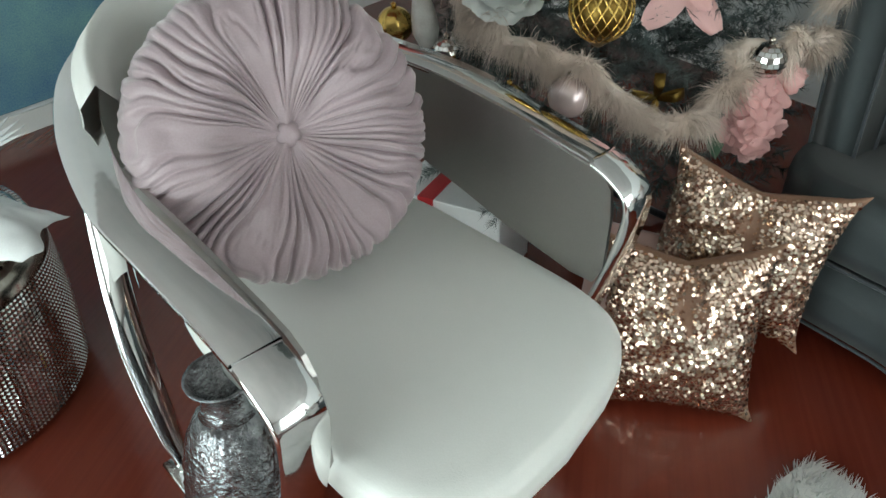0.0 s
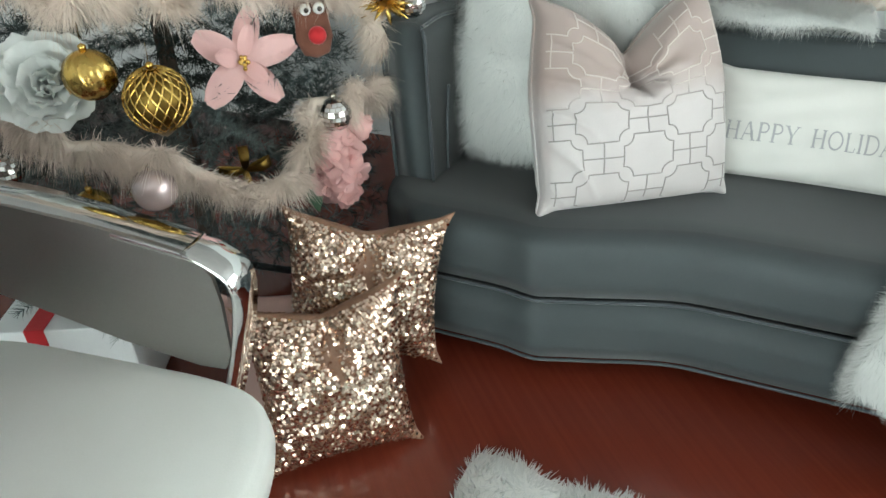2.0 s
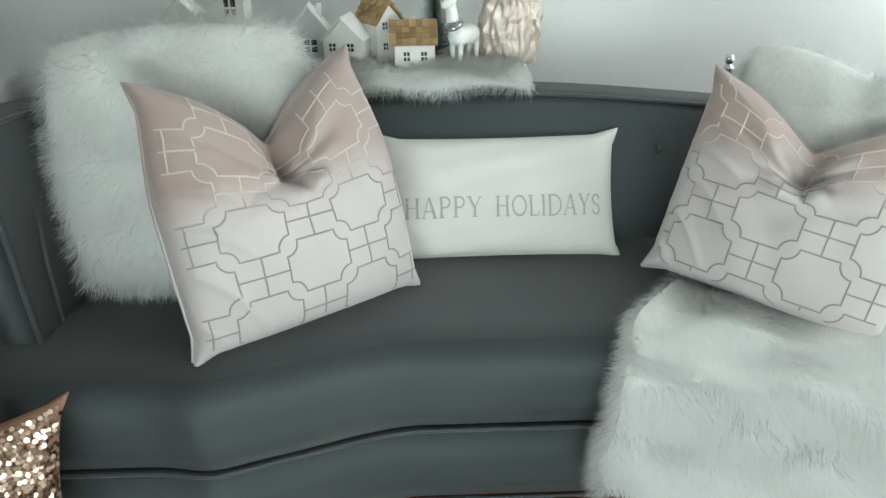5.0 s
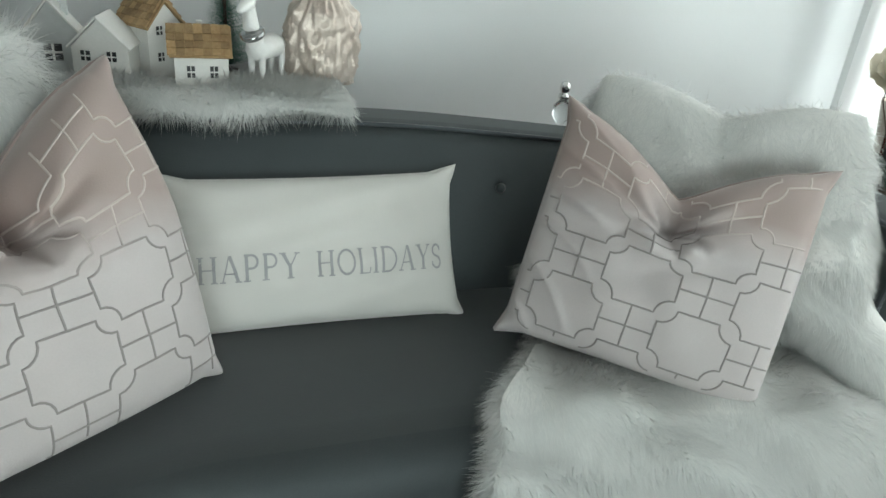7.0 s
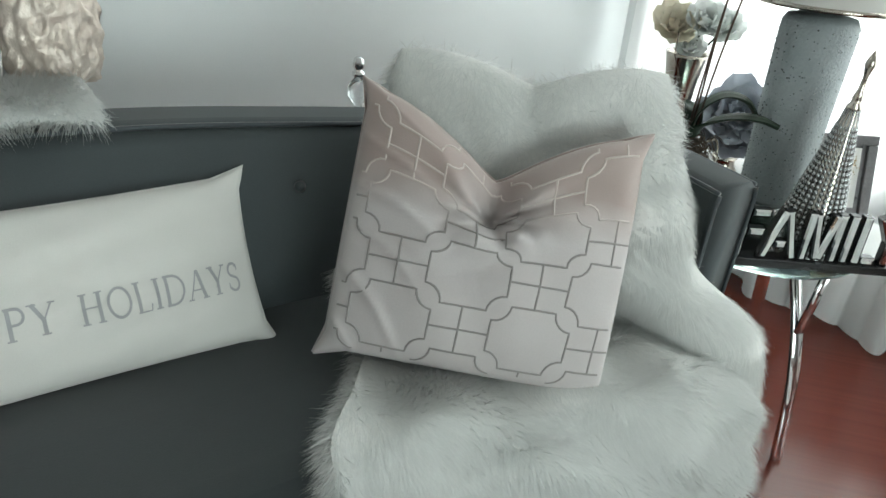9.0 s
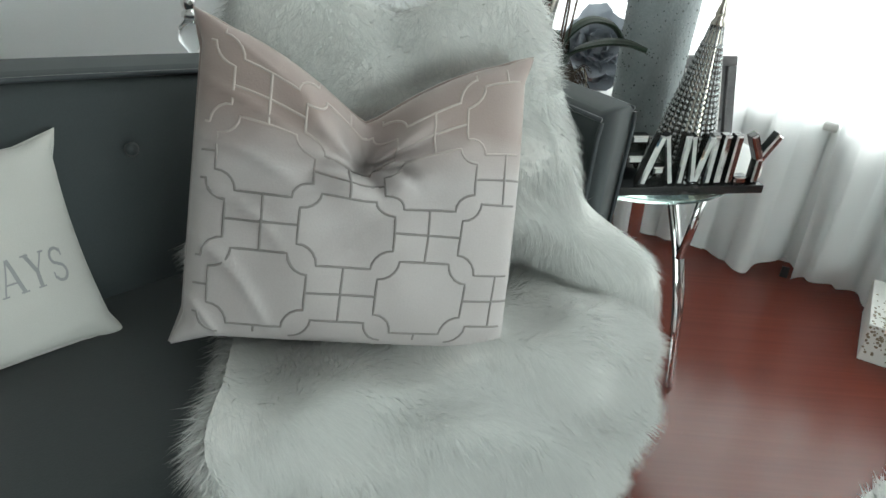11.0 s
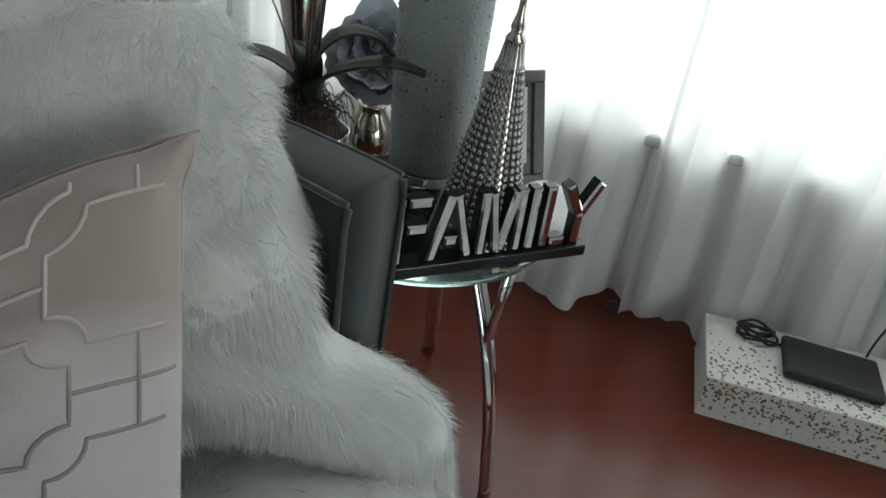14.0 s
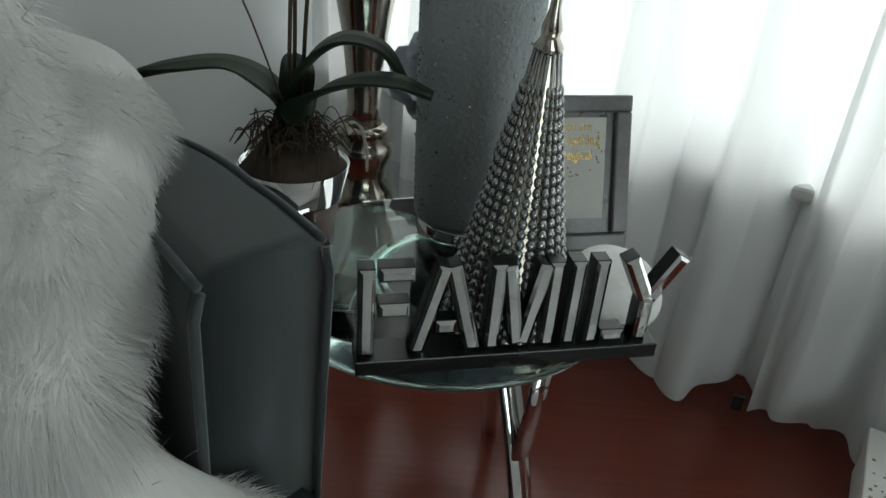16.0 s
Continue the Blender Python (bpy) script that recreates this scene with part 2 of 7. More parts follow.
M = dict(
    wall=mat("wall_paint", (0.78, 0.80, 0.80), (0.72, 0.74, 0.745), 0.7, scale=1.5, fine=260, bump=0.15, dist=0.001),
    # ceiling is out of view; grey instead of white so less light bounces
    ceiling=mat("ceiling_paint", (0.62, 0.62, 0.61), rough=0.85, scale=2, fine=200, bump=0.1),
    # for the unseen south wall, chosen dark to hold back fill light
    taupe=mat("low_bounce_taupe", (0.36, 0.35, 0.33), (0.32, 0.31, 0.29), 0.75, scale=1.5, fine=260, bump=0.15, dist=0.001),
    floor=floor_mat(),
    trim=mat("trim_paint", (0.8, 0.8, 0.78), rough=0.4, scale=4, fine=150, bump=0.08),
    velvet=pile_mat("grey_velvet", (0.064, 0.077, 0.081), (0.048, 0.059, 0.063), (0.15, 0.60, -0.04)),
    piping=mat("grey_piping", (0.05, 0.06, 0.068), rough=0.6, fine=300, bump=0.3, dist=0.001, sheen=0.4),
    leather=mat("white_leatherette", (0.74, 0.75, 0.72), (0.69, 0.70, 0.67), 0.45, scale=4, fine=350, bump=0.25, dist=0.001),
    # darker upper colour carries the shade of the leaning pile
    blush=nap_shading_mat("blush_velvet", (0.55, 0.51, 0.505), (0.385, 0.305, 0.28), 0.285, 0.085),
    blush_plain=mat("blush_cut_velvet", (0.47, 0.35, 0.325), (0.40, 0.29, 0.27), 0.5, scale=9, fine=380, bump=0.3, dist=0.001, sheen=0.8),
    # lighter upper colour carries the satin's sheen
    line=nap_shading_mat("pattern_satin", (0.30, 0.275, 0.265), (0.56, 0.49, 0.46), 0.285, 0.06),
    lilac=mat("lilac_velvet", (0.40, 0.315, 0.335), (0.30, 0.232, 0.25), 0.5, scale=6, fine=320, bump=0.3, dist=0.001, sheen=0.55),
    linen=mat("white_linen", (0.70, 0.69, 0.655), (0.64, 0.63, 0.60), 0.8, scale=6, fine=600, bump=0.4, dist=0.001, sheen=0.3),
    grey_ink=mat("grey_print", (0.41, 0.41, 0.42), (0.35, 0.35, 0.36), 0.6, scale=40, fine=500),
    fur=fur_mat("white_faux_fur", (0.88, 0.885, 0.87)),
    tinsel=mat("silver_tinsel", (0.9, 0.9, 0.9), (0.8, 0.8, 0.8), 0.25, 0.3, scale=30, fine=120, bump=0.0),
    fur_base=mat("white_fur_backing", (0.78, 0.78, 0.76), (0.70, 0.70, 0.68), 0.9, scale=12, fine=90, bump=0.5, dist=0.004, sheen=0.4),
    chrome=mat("chrome", (0.80, 0.80, 0.79), (0.74, 0.74, 0.74), 0.06, 1.0, scale=9, fine=60, bump=0.0, rvar=0.04),
    brushed=mat("brushed_steel", (0.42, 0.41, 0.39), (0.37, 0.36, 0.345), 0.36, 1.0, scale=4, fine=300, bump=0.12, dist=0.0005),
    mirror=mat("mirror_bevel", (0.85, 0.86, 0.86), (0.78, 0.79, 0.79), 0.04, 1.0, scale=14, fine=80, bump=0.0, rvar=0.03),
    black=mat("black_lacquer", (0.012, 0.012, 0.013), rough=0.25, scale=9, fine=90, bump=0.05),
    blackmatte=mat("black_plastic", (0.018, 0.018, 0.02), rough=0.5, scale=9, fine=200, bump=0.15),
    glass=glass_mat("clear_glass"),
    glass_green=glass_mat("float_glass", (0.72, 0.93, 0.86)),
    crystal=glass_mat("crystal", (0.92, 0.94, 0.95), 0.05, 1.52),
    gold=mat("gold_leaf", (0.72, 0.50, 0.16), (0.52, 0.33, 0.08), 0.26, 1.0, scale=18, fine=160, bump=0.2, dist=0.001),
    rosegold=mat("rose_gold_sequin", (0.92, 0.74, 0.61), (0.74, 0.52, 0.40), 0.22, 1.0, scale=5, fine=90, bump=0.0, random_tint=0.35),
    rosecloth=mat("bronze_mesh_cloth", (0.30, 0.17, 0.11), (0.2, 0.1, 0.06), 0.6, scale=9, fine=200, bump=0.4),
    silver=mat("silver_mercury", (0.62, 0.58, 0.52), (0.34, 0.30, 0.25), 0.14, 1.0, scale=16, fine=140, bump=0.15, dist=0.001),
    needle=mat("fir_needle", (0.022, 0.038, 0.030), (0.009, 0.016, 0.012), 0.6, scale=6, fine=60, bump=0.0, random_tint=0.35),
    frost=mat("frosted_needle", (0.12, 0.155, 0.155), (0.035, 0.055, 0.052), 0.7, scale=6, fine=60, bump=0.0, random_tint=0.3),
    bark=mat("bark", (0.10, 0.065, 0.045), (0.05, 0.03, 0.022), 0.85, scale=12, fine=80, bump=0.7, dist=0.004),
    feather=fur_mat("beige_feather", (0.92, 0.80, 0.71)),
    pinkpetal=cloth_mat("pink_petal", (0.80, 0.50, 0.48), 0.25, crease=40),
    coral=cloth_mat("coral_petal", (0.74, 0.27, 0.24), 0.25, crease=40),
    whitepetal=cloth_mat("white_petal", (0.80, 0.82, 0.80), 0.25, crease=40),
    creampetal=cloth_mat("cream_petal", (0.74, 0.68, 0.56), 0.25, crease=40),
    greypetal=cloth_mat("silver_petal", (0.42, 0.45, 0.50), 0.15, rough=0.3, crease=40),
    leaf=mat("orchid_leaf", (0.012, 0.030, 0.013), (0.007, 0.018, 0.008), 0.6, scale=14, fine=90, bump=0.2),
    moss=mat("root_moss", (0.10, 0.07, 0.05), (0.035, 0.024, 0.017), 0.9, scale=20, fine=90, bump=0.5, random_tint=0.3),
    curtain=cloth_mat("white_voile", (0.92, 0.93, 0.93), 0.5),
    concrete=mat("grey_crystal_plaster", (0.40, 0.44, 0.45), (0.30, 0.335, 0.345), 0.6, scale=14, fine=160, bump=0.8, dist=0.003),
    white=mat("white_ceramic", (0.82, 0.82, 0.80), rough=0.3, scale=6, fine=120, bump=0.05),
    card=mat("white_card", (0.78, 0.77, 0.74), rough=0.75, scale=12, fine=260, bump=0.25, dist=0.001),
    brown=mat("brown_felt", (0.14, 0.05, 0.03), rough=0.9, fine=240, bump=0.5, sheen=0.4),
    red=mat("red_felt", (0.50, 0.015, 0.02), rough=0.85, fine=240, bump=0.5, sheen=0.4),
    shingle=mat("bark_shingle", (0.42, 0.29, 0.15), (0.25, 0.15, 0.07), 0.85, scale=30, fine=160, bump=0.6, random_tint=0.3),
    hammered=mat("hammered_silver_glass", (0.34, 0.35, 0.36), (0.10, 0.10, 0.11), 0.10, 0.9, scale=34, fine=120, bump=0.9, dist=0.004),
    greenbrush=mat("green_bristle", (0.03, 0.19, 0.12), (0.018, 0.12, 0.075), 0.7, scale=20, fine=60, bump=0.0, random_tint=0.35),
    bagcloth=mat("champagne_lame", (0.66, 0.58, 0.52), (0.50, 0.42, 0.36), 0.34, 0.35, scale=16, fine=160, bump=0.5, dist=0.003),
    pinkpearl=mat("pink_pearl", (0.68, 0.55, 0.54), rough=0.22, metal=0.5, scale=8, fine=90, bump=0.05, coat=0.6),
    pinkcloth=mat("dusky_pink_cloth", (0.42, 0.27, 0.24), rough=0.8, fine=240, bump=0.3, sheen=0.3),
    teal=mat("teal_canvas", (0.22, 0.42, 0.38), (0.05, 0.14, 0.30), 0.8, scale=3.0, fine=160, bump=0.2),
    whitecloth=mat("white_satin", (0.78, 0.80, 0.80), (0.70, 0.72, 0.73), 0.4, scale=9, fine=260, bump=0.3, dist=0.001, sheen=0.3),
    whiteglitter=mat("white_glitter", (0.78, 0.77, 0.74), (0.6, 0.58, 0.55), 0.35, 0.2, scale=60, fine=420, bump=1.0, dist=0.002),
    silkleaf=mat("silk_leaf", (0.05, 0.12, 0.06), (0.03, 0.08, 0.04), 0.6, scale=20, fine=160, bump=0.3),
    stone=mat("outdoor_paint", (0.6, 0.62, 0.62), rough=0.8, scale=2, fine=90),
)


# ---- building helpers ----
def part(name, bm, material, parent=None, label="", smooth=True):
    me = bpy.data.meshes.new(name)
    if smooth:
        for f in bm.faces:
            f.smooth = True
    bm.to_mesh(me)
    bm.free()
    me.materials.append(M[material] if isinstance(material, str) else material)
    ob = new(name, me)
    if parent is not None:
        ob.parent = parent
    if label:
        ob["label"] = label
    return ob


def raw(name, verts, faces, material, parent=None, smooth=False, label="", kind=""):
    me = bpy.data.meshes.new(name)
    me.from_pydata(verts, [], faces)
    if smooth:
        me.polygons.foreach_set("use_smooth", [True] * len(me.polygons))
    me.materials.append(M[material] if isinstance(material, str) else material)
    ob = new(name, me)
    if parent is not None:
        ob.parent = parent
    if label:
        ob["label"] = label
    if kind:
        ob["kind"] = kind
    return ob


def thing(name, m, label, category, group="", kind=""):
    ob = new(name)
    ob.matrix_world = m
    ob.empty_display_size = 0.05
    return tagged(ob, label, category, group, kind)


def add_box(bm, sx, sy, sz, at=(0, 0, 0), bevel=0.0, seg=2, m=None):
    """A box centred at at, bevelled; sizes are full lengths."""
    tmp = bmesh.new()
    bmesh.ops.create_cube(tmp, size=1.0, matrix=Matrix.Diagonal((sx, sy, sz, 1)))
    if bevel:
        bmesh.ops.bevel(tmp, geom=tmp.edges[:], offset=bevel, segments=seg, profile=0.5, affect="EDGES", clamp_overlap=True)
    mm = Matrix.Translation(at) @ (m or Matrix())
    join(bm, tmp, mm)
    return bm


def join(bm, tmp, mm=Matrix()):
    vs = [bm.verts.new(mm @ v.co) for v in tmp.verts]
    tmp.verts.index_update()
    for f in tmp.faces:
        try:
            bm.faces.new([vs[v.index] for v in f.verts])
        except ValueError:
            pass
    tmp.free()


def lathe(bm, profile, seg=24, m=Matrix(), wobble=None):
    """Turns (r, z) pairs round z."""
    rings = []
    for r, z in profile:
        ring = []
        for k in range(seg):
            a = 2 * math.pi * k / seg
            rr = r * (wobble(a, z) if wobble else 1)
            ring.append(bm.verts.new(m @ Vector((rr * math.cos(a), rr * math.sin(a), z))))
        rings.append(ring)
    for a, b in zip(rings, rings[1:]):
        for k in range(seg):
            bm.faces.new((a[k], a[(k + 1) % seg], b[(k + 1) % seg], b[k]))
    for ring, flip in ((rings[0], True), (rings[-1], False)):
        try:
            bm.faces.new(ring[::-1] if flip else ring)
        except ValueError:
            pass
    return bm


def tube(bm, pts, radius, seg=8, taper=None):
    """A round rod along points."""
    pts = [Vector(p) for p in pts]
    rings = []
    up = Vector((0, 0, 1))
    for i, p in enumerate(pts):
        d = (pts[min(i + 1, len(pts) - 1)] - pts[max(i - 1, 0)]).normalized()
        side = d.cross(up if abs(d.z) < 0.95 else Vector((1, 0, 0))).normalized()
        other = side.cross(d)
        r = radius * (taper(i / (len(pts) - 1)) if taper else 1)
        rings.append([bm.verts.new(p + (side * math.cos(2 * math.pi * k / seg) + other * math.sin(2 * math.pi * k / seg)) * r) for k in range(seg)])
    for a, b in zip(rings, rings[1:]):
        for k in range(seg):
            bm.faces.new((a[k], a[(k + 1) % seg], b[(k + 1) % seg], b[k]))
    for ring in (rings[0], rings[-1]):
        try:
            bm.faces.new(ring)
        except ValueError:
            pass
    return bm


def strip(bm, path, width, thick, side):
    """A flat band of given width (along side) and thickness swept along a path."""
    pts = [Vector(p) for p in path]
    side = Vector(side).normalized()
    rings = []
    for i, p in enumerate(pts):
        d = (pts[min(i + 1, len(pts) - 1)] - pts[max(i - 1, 0)]).normalized()
        nrm = side.cross(d).normalized()
        w = width if not callable(width) else width(i / (len(pts) - 1))
        e = min(thick * 0.35, w * 0.3)
        ring = [(-w / 2 + e, -thick / 2), (w / 2 - e, -thick / 2), (w / 2, -thick / 2 + e), (w / 2, thick / 2 - e), (w / 2 - e, thick / 2), (-w / 2 + e, thick / 2), (-w / 2, thick / 2 - e), (-w / 2, -thick / 2 + e)]
        rings.append([bm.verts.new(p + side * a + nrm * b) for a, b in ring])
    k = len(rings[0])
    for a, b in zip(rings, rings[1:]):
        for j in range(k):
            bm.faces.new((a[j], a[(j + 1) % k], b[(j + 1) % k], b[j]))
    bm.faces.new(rings[0][::-1])
    bm.faces.new(rings[-1])
    return bm


def smooth_path(pts, n=8):
    """Catmull-Rom through points."""
    pts = [Vector(p) for p in pts]
    full = [pts[0] * 2 - pts[1]] + pts + [pts[-1] * 2 - pts[-2]]
    out = []
    for i in range(1, len(full) - 2):
        p0, p1, p2, p3 = full[i - 1:i + 3]
        for k in range(n):
            t = k / n
            out.append(0.5 * (2 * p1 + (p2 - p0) * t + (2 * p0 - 5 * p1 + 4 * p2 - p3) * t * t + (3 * p1 - p0 - 3 * p2 + p3) * t ** 3))
    out.append(pts[-1])
    return out


def sheet(bm, fn, nu, nv, close_u=False):
    """A grid of fn(u, v), u and v from 0 to 1."""
    rows = [[bm.verts.new(fn(i / nu, j / nv)) for j in range(nv + 1)] for i in range(nu if close_u else nu + 1)]
    cnt = len(rows)
    for i in range(nu):
        for j in range(nv):
            a, b = rows[i], rows[(i + 1) % cnt]
            bm.faces.new((a[j], b[j], b[j + 1], a[j + 1]))
    return bm


def tri_arrays(ob):
    me = ob.data
    me.calc_loop_triangles()
    v = np.empty(len(me.vertices) * 3)
    me.vertices.foreach_get("co", v)
    t = np.empty(len(me.loop_triangles) * 3, dtype=np.int64)
    me.loop_triangles.foreach_get("vertices", t)
    return v.reshape(-1, 3), t.reshape(-1, 3)


def hairs(name, base, count, length, width, comb, lift, material, parent, seed, spread=0.5, droop=0.0, keep=None, label="", clump=0.0):
    """Thin tapered strands grown from a mesh part, in the part's own space."""
    rng = np.random.default_rng(seed)
    v, t = tri_arrays(base)
    a, b, c = v[t[:, 0]], v[t[:, 1]], v[t[:, 2]]
    nr = np.cross(b - a, c - a)
    area = np.linalg.norm(nr, axis=1) + 1e-12
    pick = rng.choice(len(t), size=count, p=area / area.sum())
    r1, r2 = np.sqrt(rng.random(count)), rng.random(count)
    p = a[pick] * (1 - r1)[:, None] + b[pick] * (r1 * (1 - r2))[:, None] + c[pick] * (r1 * r2)[:, None]
    n = nr[pick] / area[pick][:, None]
    if keep is not None:
        ok = keep(p, n)
        p, n = p[ok], n[ok]
    cnt = len(p)
    comb = np.array(comb, dtype=float)
    if clump:
        ph = np.stack([np.sin(p[:, 0] * 41 + p[:, 1] * 23 + 2 * np.sin(p[:, 2] * 31)), np.sin(p[:, 1] * 37 + p[:, 2] * 29 + 1.3), np.sin(p[:, 2] * 43 + p[:, 0] * 19 + 0.4)], axis=1) * clump
    else:
        ph = 0
    d = n * lift + comb + ph + rng.normal(0, spread, (cnt, 3))
    d /= np.linalg.norm(d, axis=1)[:, None] + 1e-9
    ln = length * rng.uniform(0.55, 1.15, cnt)[:, None]
    side = np.cross(d, n + rng.normal(0, 0.35, (cnt, 3)))
    side /= np.linalg.norm(side, axis=1)[:, None] + 1e-9
    turned = np.sign((np.cross(side, d) * n).sum(axis=1))[:, None]
    side = side * np.where(turned == 0, 1, turned)
    g = np.array([0, 0, -1.0]) * droop
    mid = p + d * ln * 0.5 + g * ln * 0.18
    tip = p + d * ln * 0.92 + comb * ln * 0.12 + g * ln * 0.6
    w = width * rng.uniform(0.7, 1.3, cnt)[:, None]
    allv = np.stack([p - side * w, p + side * w, mid + side * w * 0.8, mid - side * w * 0.8, tip], axis=1).reshape(-1, 3)
    i0 = np.arange(cnt) * 5
    quads = np.stack([i0, i0 + 1, i0 + 2, i0 + 3], axis=1).tolist()
    tris = np.stack([i0 + 3, i0 + 2, i0 + 4], axis=1).tolist()
    ob = raw(name, allv.tolist(), quads + tris, material, parent, smooth=True, label=label)
    soft = n * 1.0 + d * 0.25 + rng.normal(0, 0.10, (cnt, 3))
    soft /= np.linalg.norm(soft, axis=1)[:, None]
    ob.data.normals_split_custom_set_from_vertices(np.repeat(soft, 5, axis=0).tolist())
    return tagged(ob, kind="stuff")


def basis(origin, right, upv):
    """A pose with local x along right, local y along upv (made square), z facing out."""
    x = Vector(right).normalized()
    y = Vector(upv)
    y = (y - x * y.dot(x)).normalized()
    z = x.cross(y)
    m = Matrix((x, y, z)).transposed().to_4x4()
    m.translation = origin
    return m


# a frame for the sofa and what stands round it: a along the sofa, b towards its back
SOFA = pose(1.15, 1.62, 0, 0, 0, -14)


def sp(a, b, z):
    return SOFA @ Vector((a, b, z))


# ---- the room ----
def wall(name, p, q, z0, z1, thick, holes=(), label="", out=1, paint="wall"):
    """A wall from p to q (plan) with rectangular holes (s0, s1, z0, z1) along it."""
    p, q = Vector((*p, 0)), Vector((*q, 0))
    ln = (q - p).length
    m = Matrix.Translation(p) @ pose(0, 0, 0, 0, 0, math.degrees(math.atan2(q.y - p.y, q.x - p.x)))
    bm = bmesh.new()
    cuts = sorted({0.0, ln, *[h[0] for h in holes], *[h[1] for h in holes]})
    for s0, s1 in zip(cuts, cuts[1:]):
        hs = [h for h in holes if h[0] <= s0 and h[1] >= s1]
        spans = [(z0, z1)] if not hs else [(z0, hs[0][2]), (hs[0][3], z1)]
        for a, b in spans:
            if b - a > 1e-4:
                add_box(bm, s1 - s0, thick, b - a, ((s0 + s1) / 2, out * thick / 2, (a + b) / 2))
    ob = part(name, bm, paint, smooth=False)
    ob.matrix_world = m
    return tagged(ob, label, "wall", kind="structure")


H = 2.5
bm = bmesh.new()
add_box(bm, 6.4, 6.8, 0.1, (0.2, 0.5, -0.05))
tagged(part("floor", bm, "floor", smooth=False), "glossy dark cherry red laminate floor", "floor", kind="structure")
bm = bmesh.new()
add_box(bm, 6.6, 7.0, 0.1, (0.2, 0.5, H + 0.05))
tagged(part("ceiling", bm, "ceiling", smooth=False), "unseen plain ceiling, greyed to cut bounce light", "ceiling", kind="structure")
wall("wall_north", (-3.0, 3.80), (3.2, 2.25), 0, H, 0.12, label="pale grey-white painted wall behind the sofa")
wall("wall_east", (3.18, 2.6), (3.18, -2.7), 0, H, 0.14, holes=((0.38, 3.8, 0.5, 2.35),), label="painted window wall behind white curtains")
wall("wall_south", (3.2, -2.6), (-2.9, -2.6), 0, H, 0.12, holes=((2.3, 4.9, 0.2, 1.75),), label="unseen taupe wall, dark to cut bounce light, with a wide window", paint="taupe")
wall("wall_west", (-2.8, -2.7), (-2.8, 3.8), 0, H, 0.12, label="pale painted side wall")


def window(name, m, w, h, bars, label):
    t = thing(name, m, label, "window", kind="structure")
    for nm, sx, sz, x, z in (("window_frame", w, 0.06, 0, 0.03), ("window_frame", w, 0.06, 0, h - 0.03), ("window_frame", 0.06, h - 0.12, -w / 2 + 0.03, h / 2), ("window_frame", 0.06, h - 0.12, w / 2 - 0.03, h / 2)):
        b = bmesh.new()
        add_box(b, sx, 0.06, sz, (x, 0, z), 0.006)
        part(nm, b, "trim", t, smooth=False)
    for k in range(1, bars):
        b = bmesh.new()
        add_box(b, 0.05, 0.055, h - 0.12, (-w / 2 + w * k / bars, 0, h / 2), 0.006)
        part("mullion", b, "trim", t, smooth=False)
    b = bmesh.new()
    add_box(b, w + 0.1, 0.14, 0.03, (0, -0.09, -0.017), 0.008)
    part("window_sill", b, "trim", t, smooth=False)
    for k in range(bars):
        b = bmesh.new()
        add_box(b, w / bars - 0.05, 0.006, h - 0.1, (-w / 2 + w * (k + 0.5) / bars, 0.012, h / 2))
        pn = part("pane", b, "glass", t, smooth=False)
        pn.visible_shadow = False
    return t


window("window_1", pose(3.26, 0.51, 0.5, 0, 0, -90), 3.42, 1.85, 3, "wide white-framed window behind sheer curtains")
window("window_2", pose(-0.4, -2.66, 0.2, 0, 0, 180), 2.6, 1.55, 2, "white-framed window in the plain wall")


def curtain(name, y0, y1, x, seed, label):
    rng = random.Random(seed)
    ph = [rng.uniform(0, 6.28) for _ in range(6)]
    t = thing(name, Matrix(), label, "curtain")

    def fn(u, v):
        y = y0 + (y1 - y0) * u
        z = 2.42 * v
        low = 1 - v
        s = (y - y0)
        f = 0.026 * math.sin(s * 34 + ph[0] + 1.1 * math.sin(s * 7 + ph[1]) + 0.5 * low) + 0.009 * math.sin(s * 79 + ph[2] + 2.2 * low)
        f *= 0.55 + 0.75 * low
        f += 0.02 * low * math.sin(s * 13 + ph[3])
        # the hem lies forward in shallow scallops
        hem = max(0.0, 0.16 - v) / 0.16
        f += -0.045 * hem ** 2 * (0.6 + 0.6 * math.sin(s * 21 + ph[4]))
        lift = 0.012 + 0.03 * max(0.0, math.sin(s * 21 + ph[4] + 2.4)) * hem
        return Vector((x + f, y + 0.008 * math.sin(s * 80 + 6 * v), z + lift))

    b = bmesh.new()
    sheet(b, fn, int(abs(y1 - y0) * 130), 46)
    part("drape", b, "curtain", t)
    return t


curtain("sheer_curtain", 2.17, 0.98, 3.07, 3, "white sheer floor-length curtain falling in soft folds")
curtain("sheer_curtain", 0.99, -1.35, 3.055, 8, "white sheer floor-length curtain gathered on the floor")
bm = bmesh.new()
tube(bm, [(3.07, 2.2, 2.46), (3.07, -1.4, 2.46)], 0.014, 10)
tagged(part("curtain_rod", bm, "chrome"), "slim metal curtain rod under the ceiling", "curtain rod")


# ---- the sofa ----
def ease(x, a, b):
    k = min(1.0, max(0.0, (x - a) / (b - a)))
    return k * k * (3 - 2 * k)


def seat_front(a):
    """Plan of the seat's front: two bows with a recess between them."""
    s = abs(a + 0.08)
    return -0.205 + 0.095 * (1 - ease(s, 0.25, 0.66)) - 0.015 * math.exp(-((s - 0.66) / 0.06) ** 2) + 0.09 * ease(s, 0.98, 1.14)


SEAT_Z, A0, A1 = 0.46, -1.19, 0.94
sofa = thing("sofa", SOFA, "grey velvet sofa with a low curved back and piped seams", "sofa")


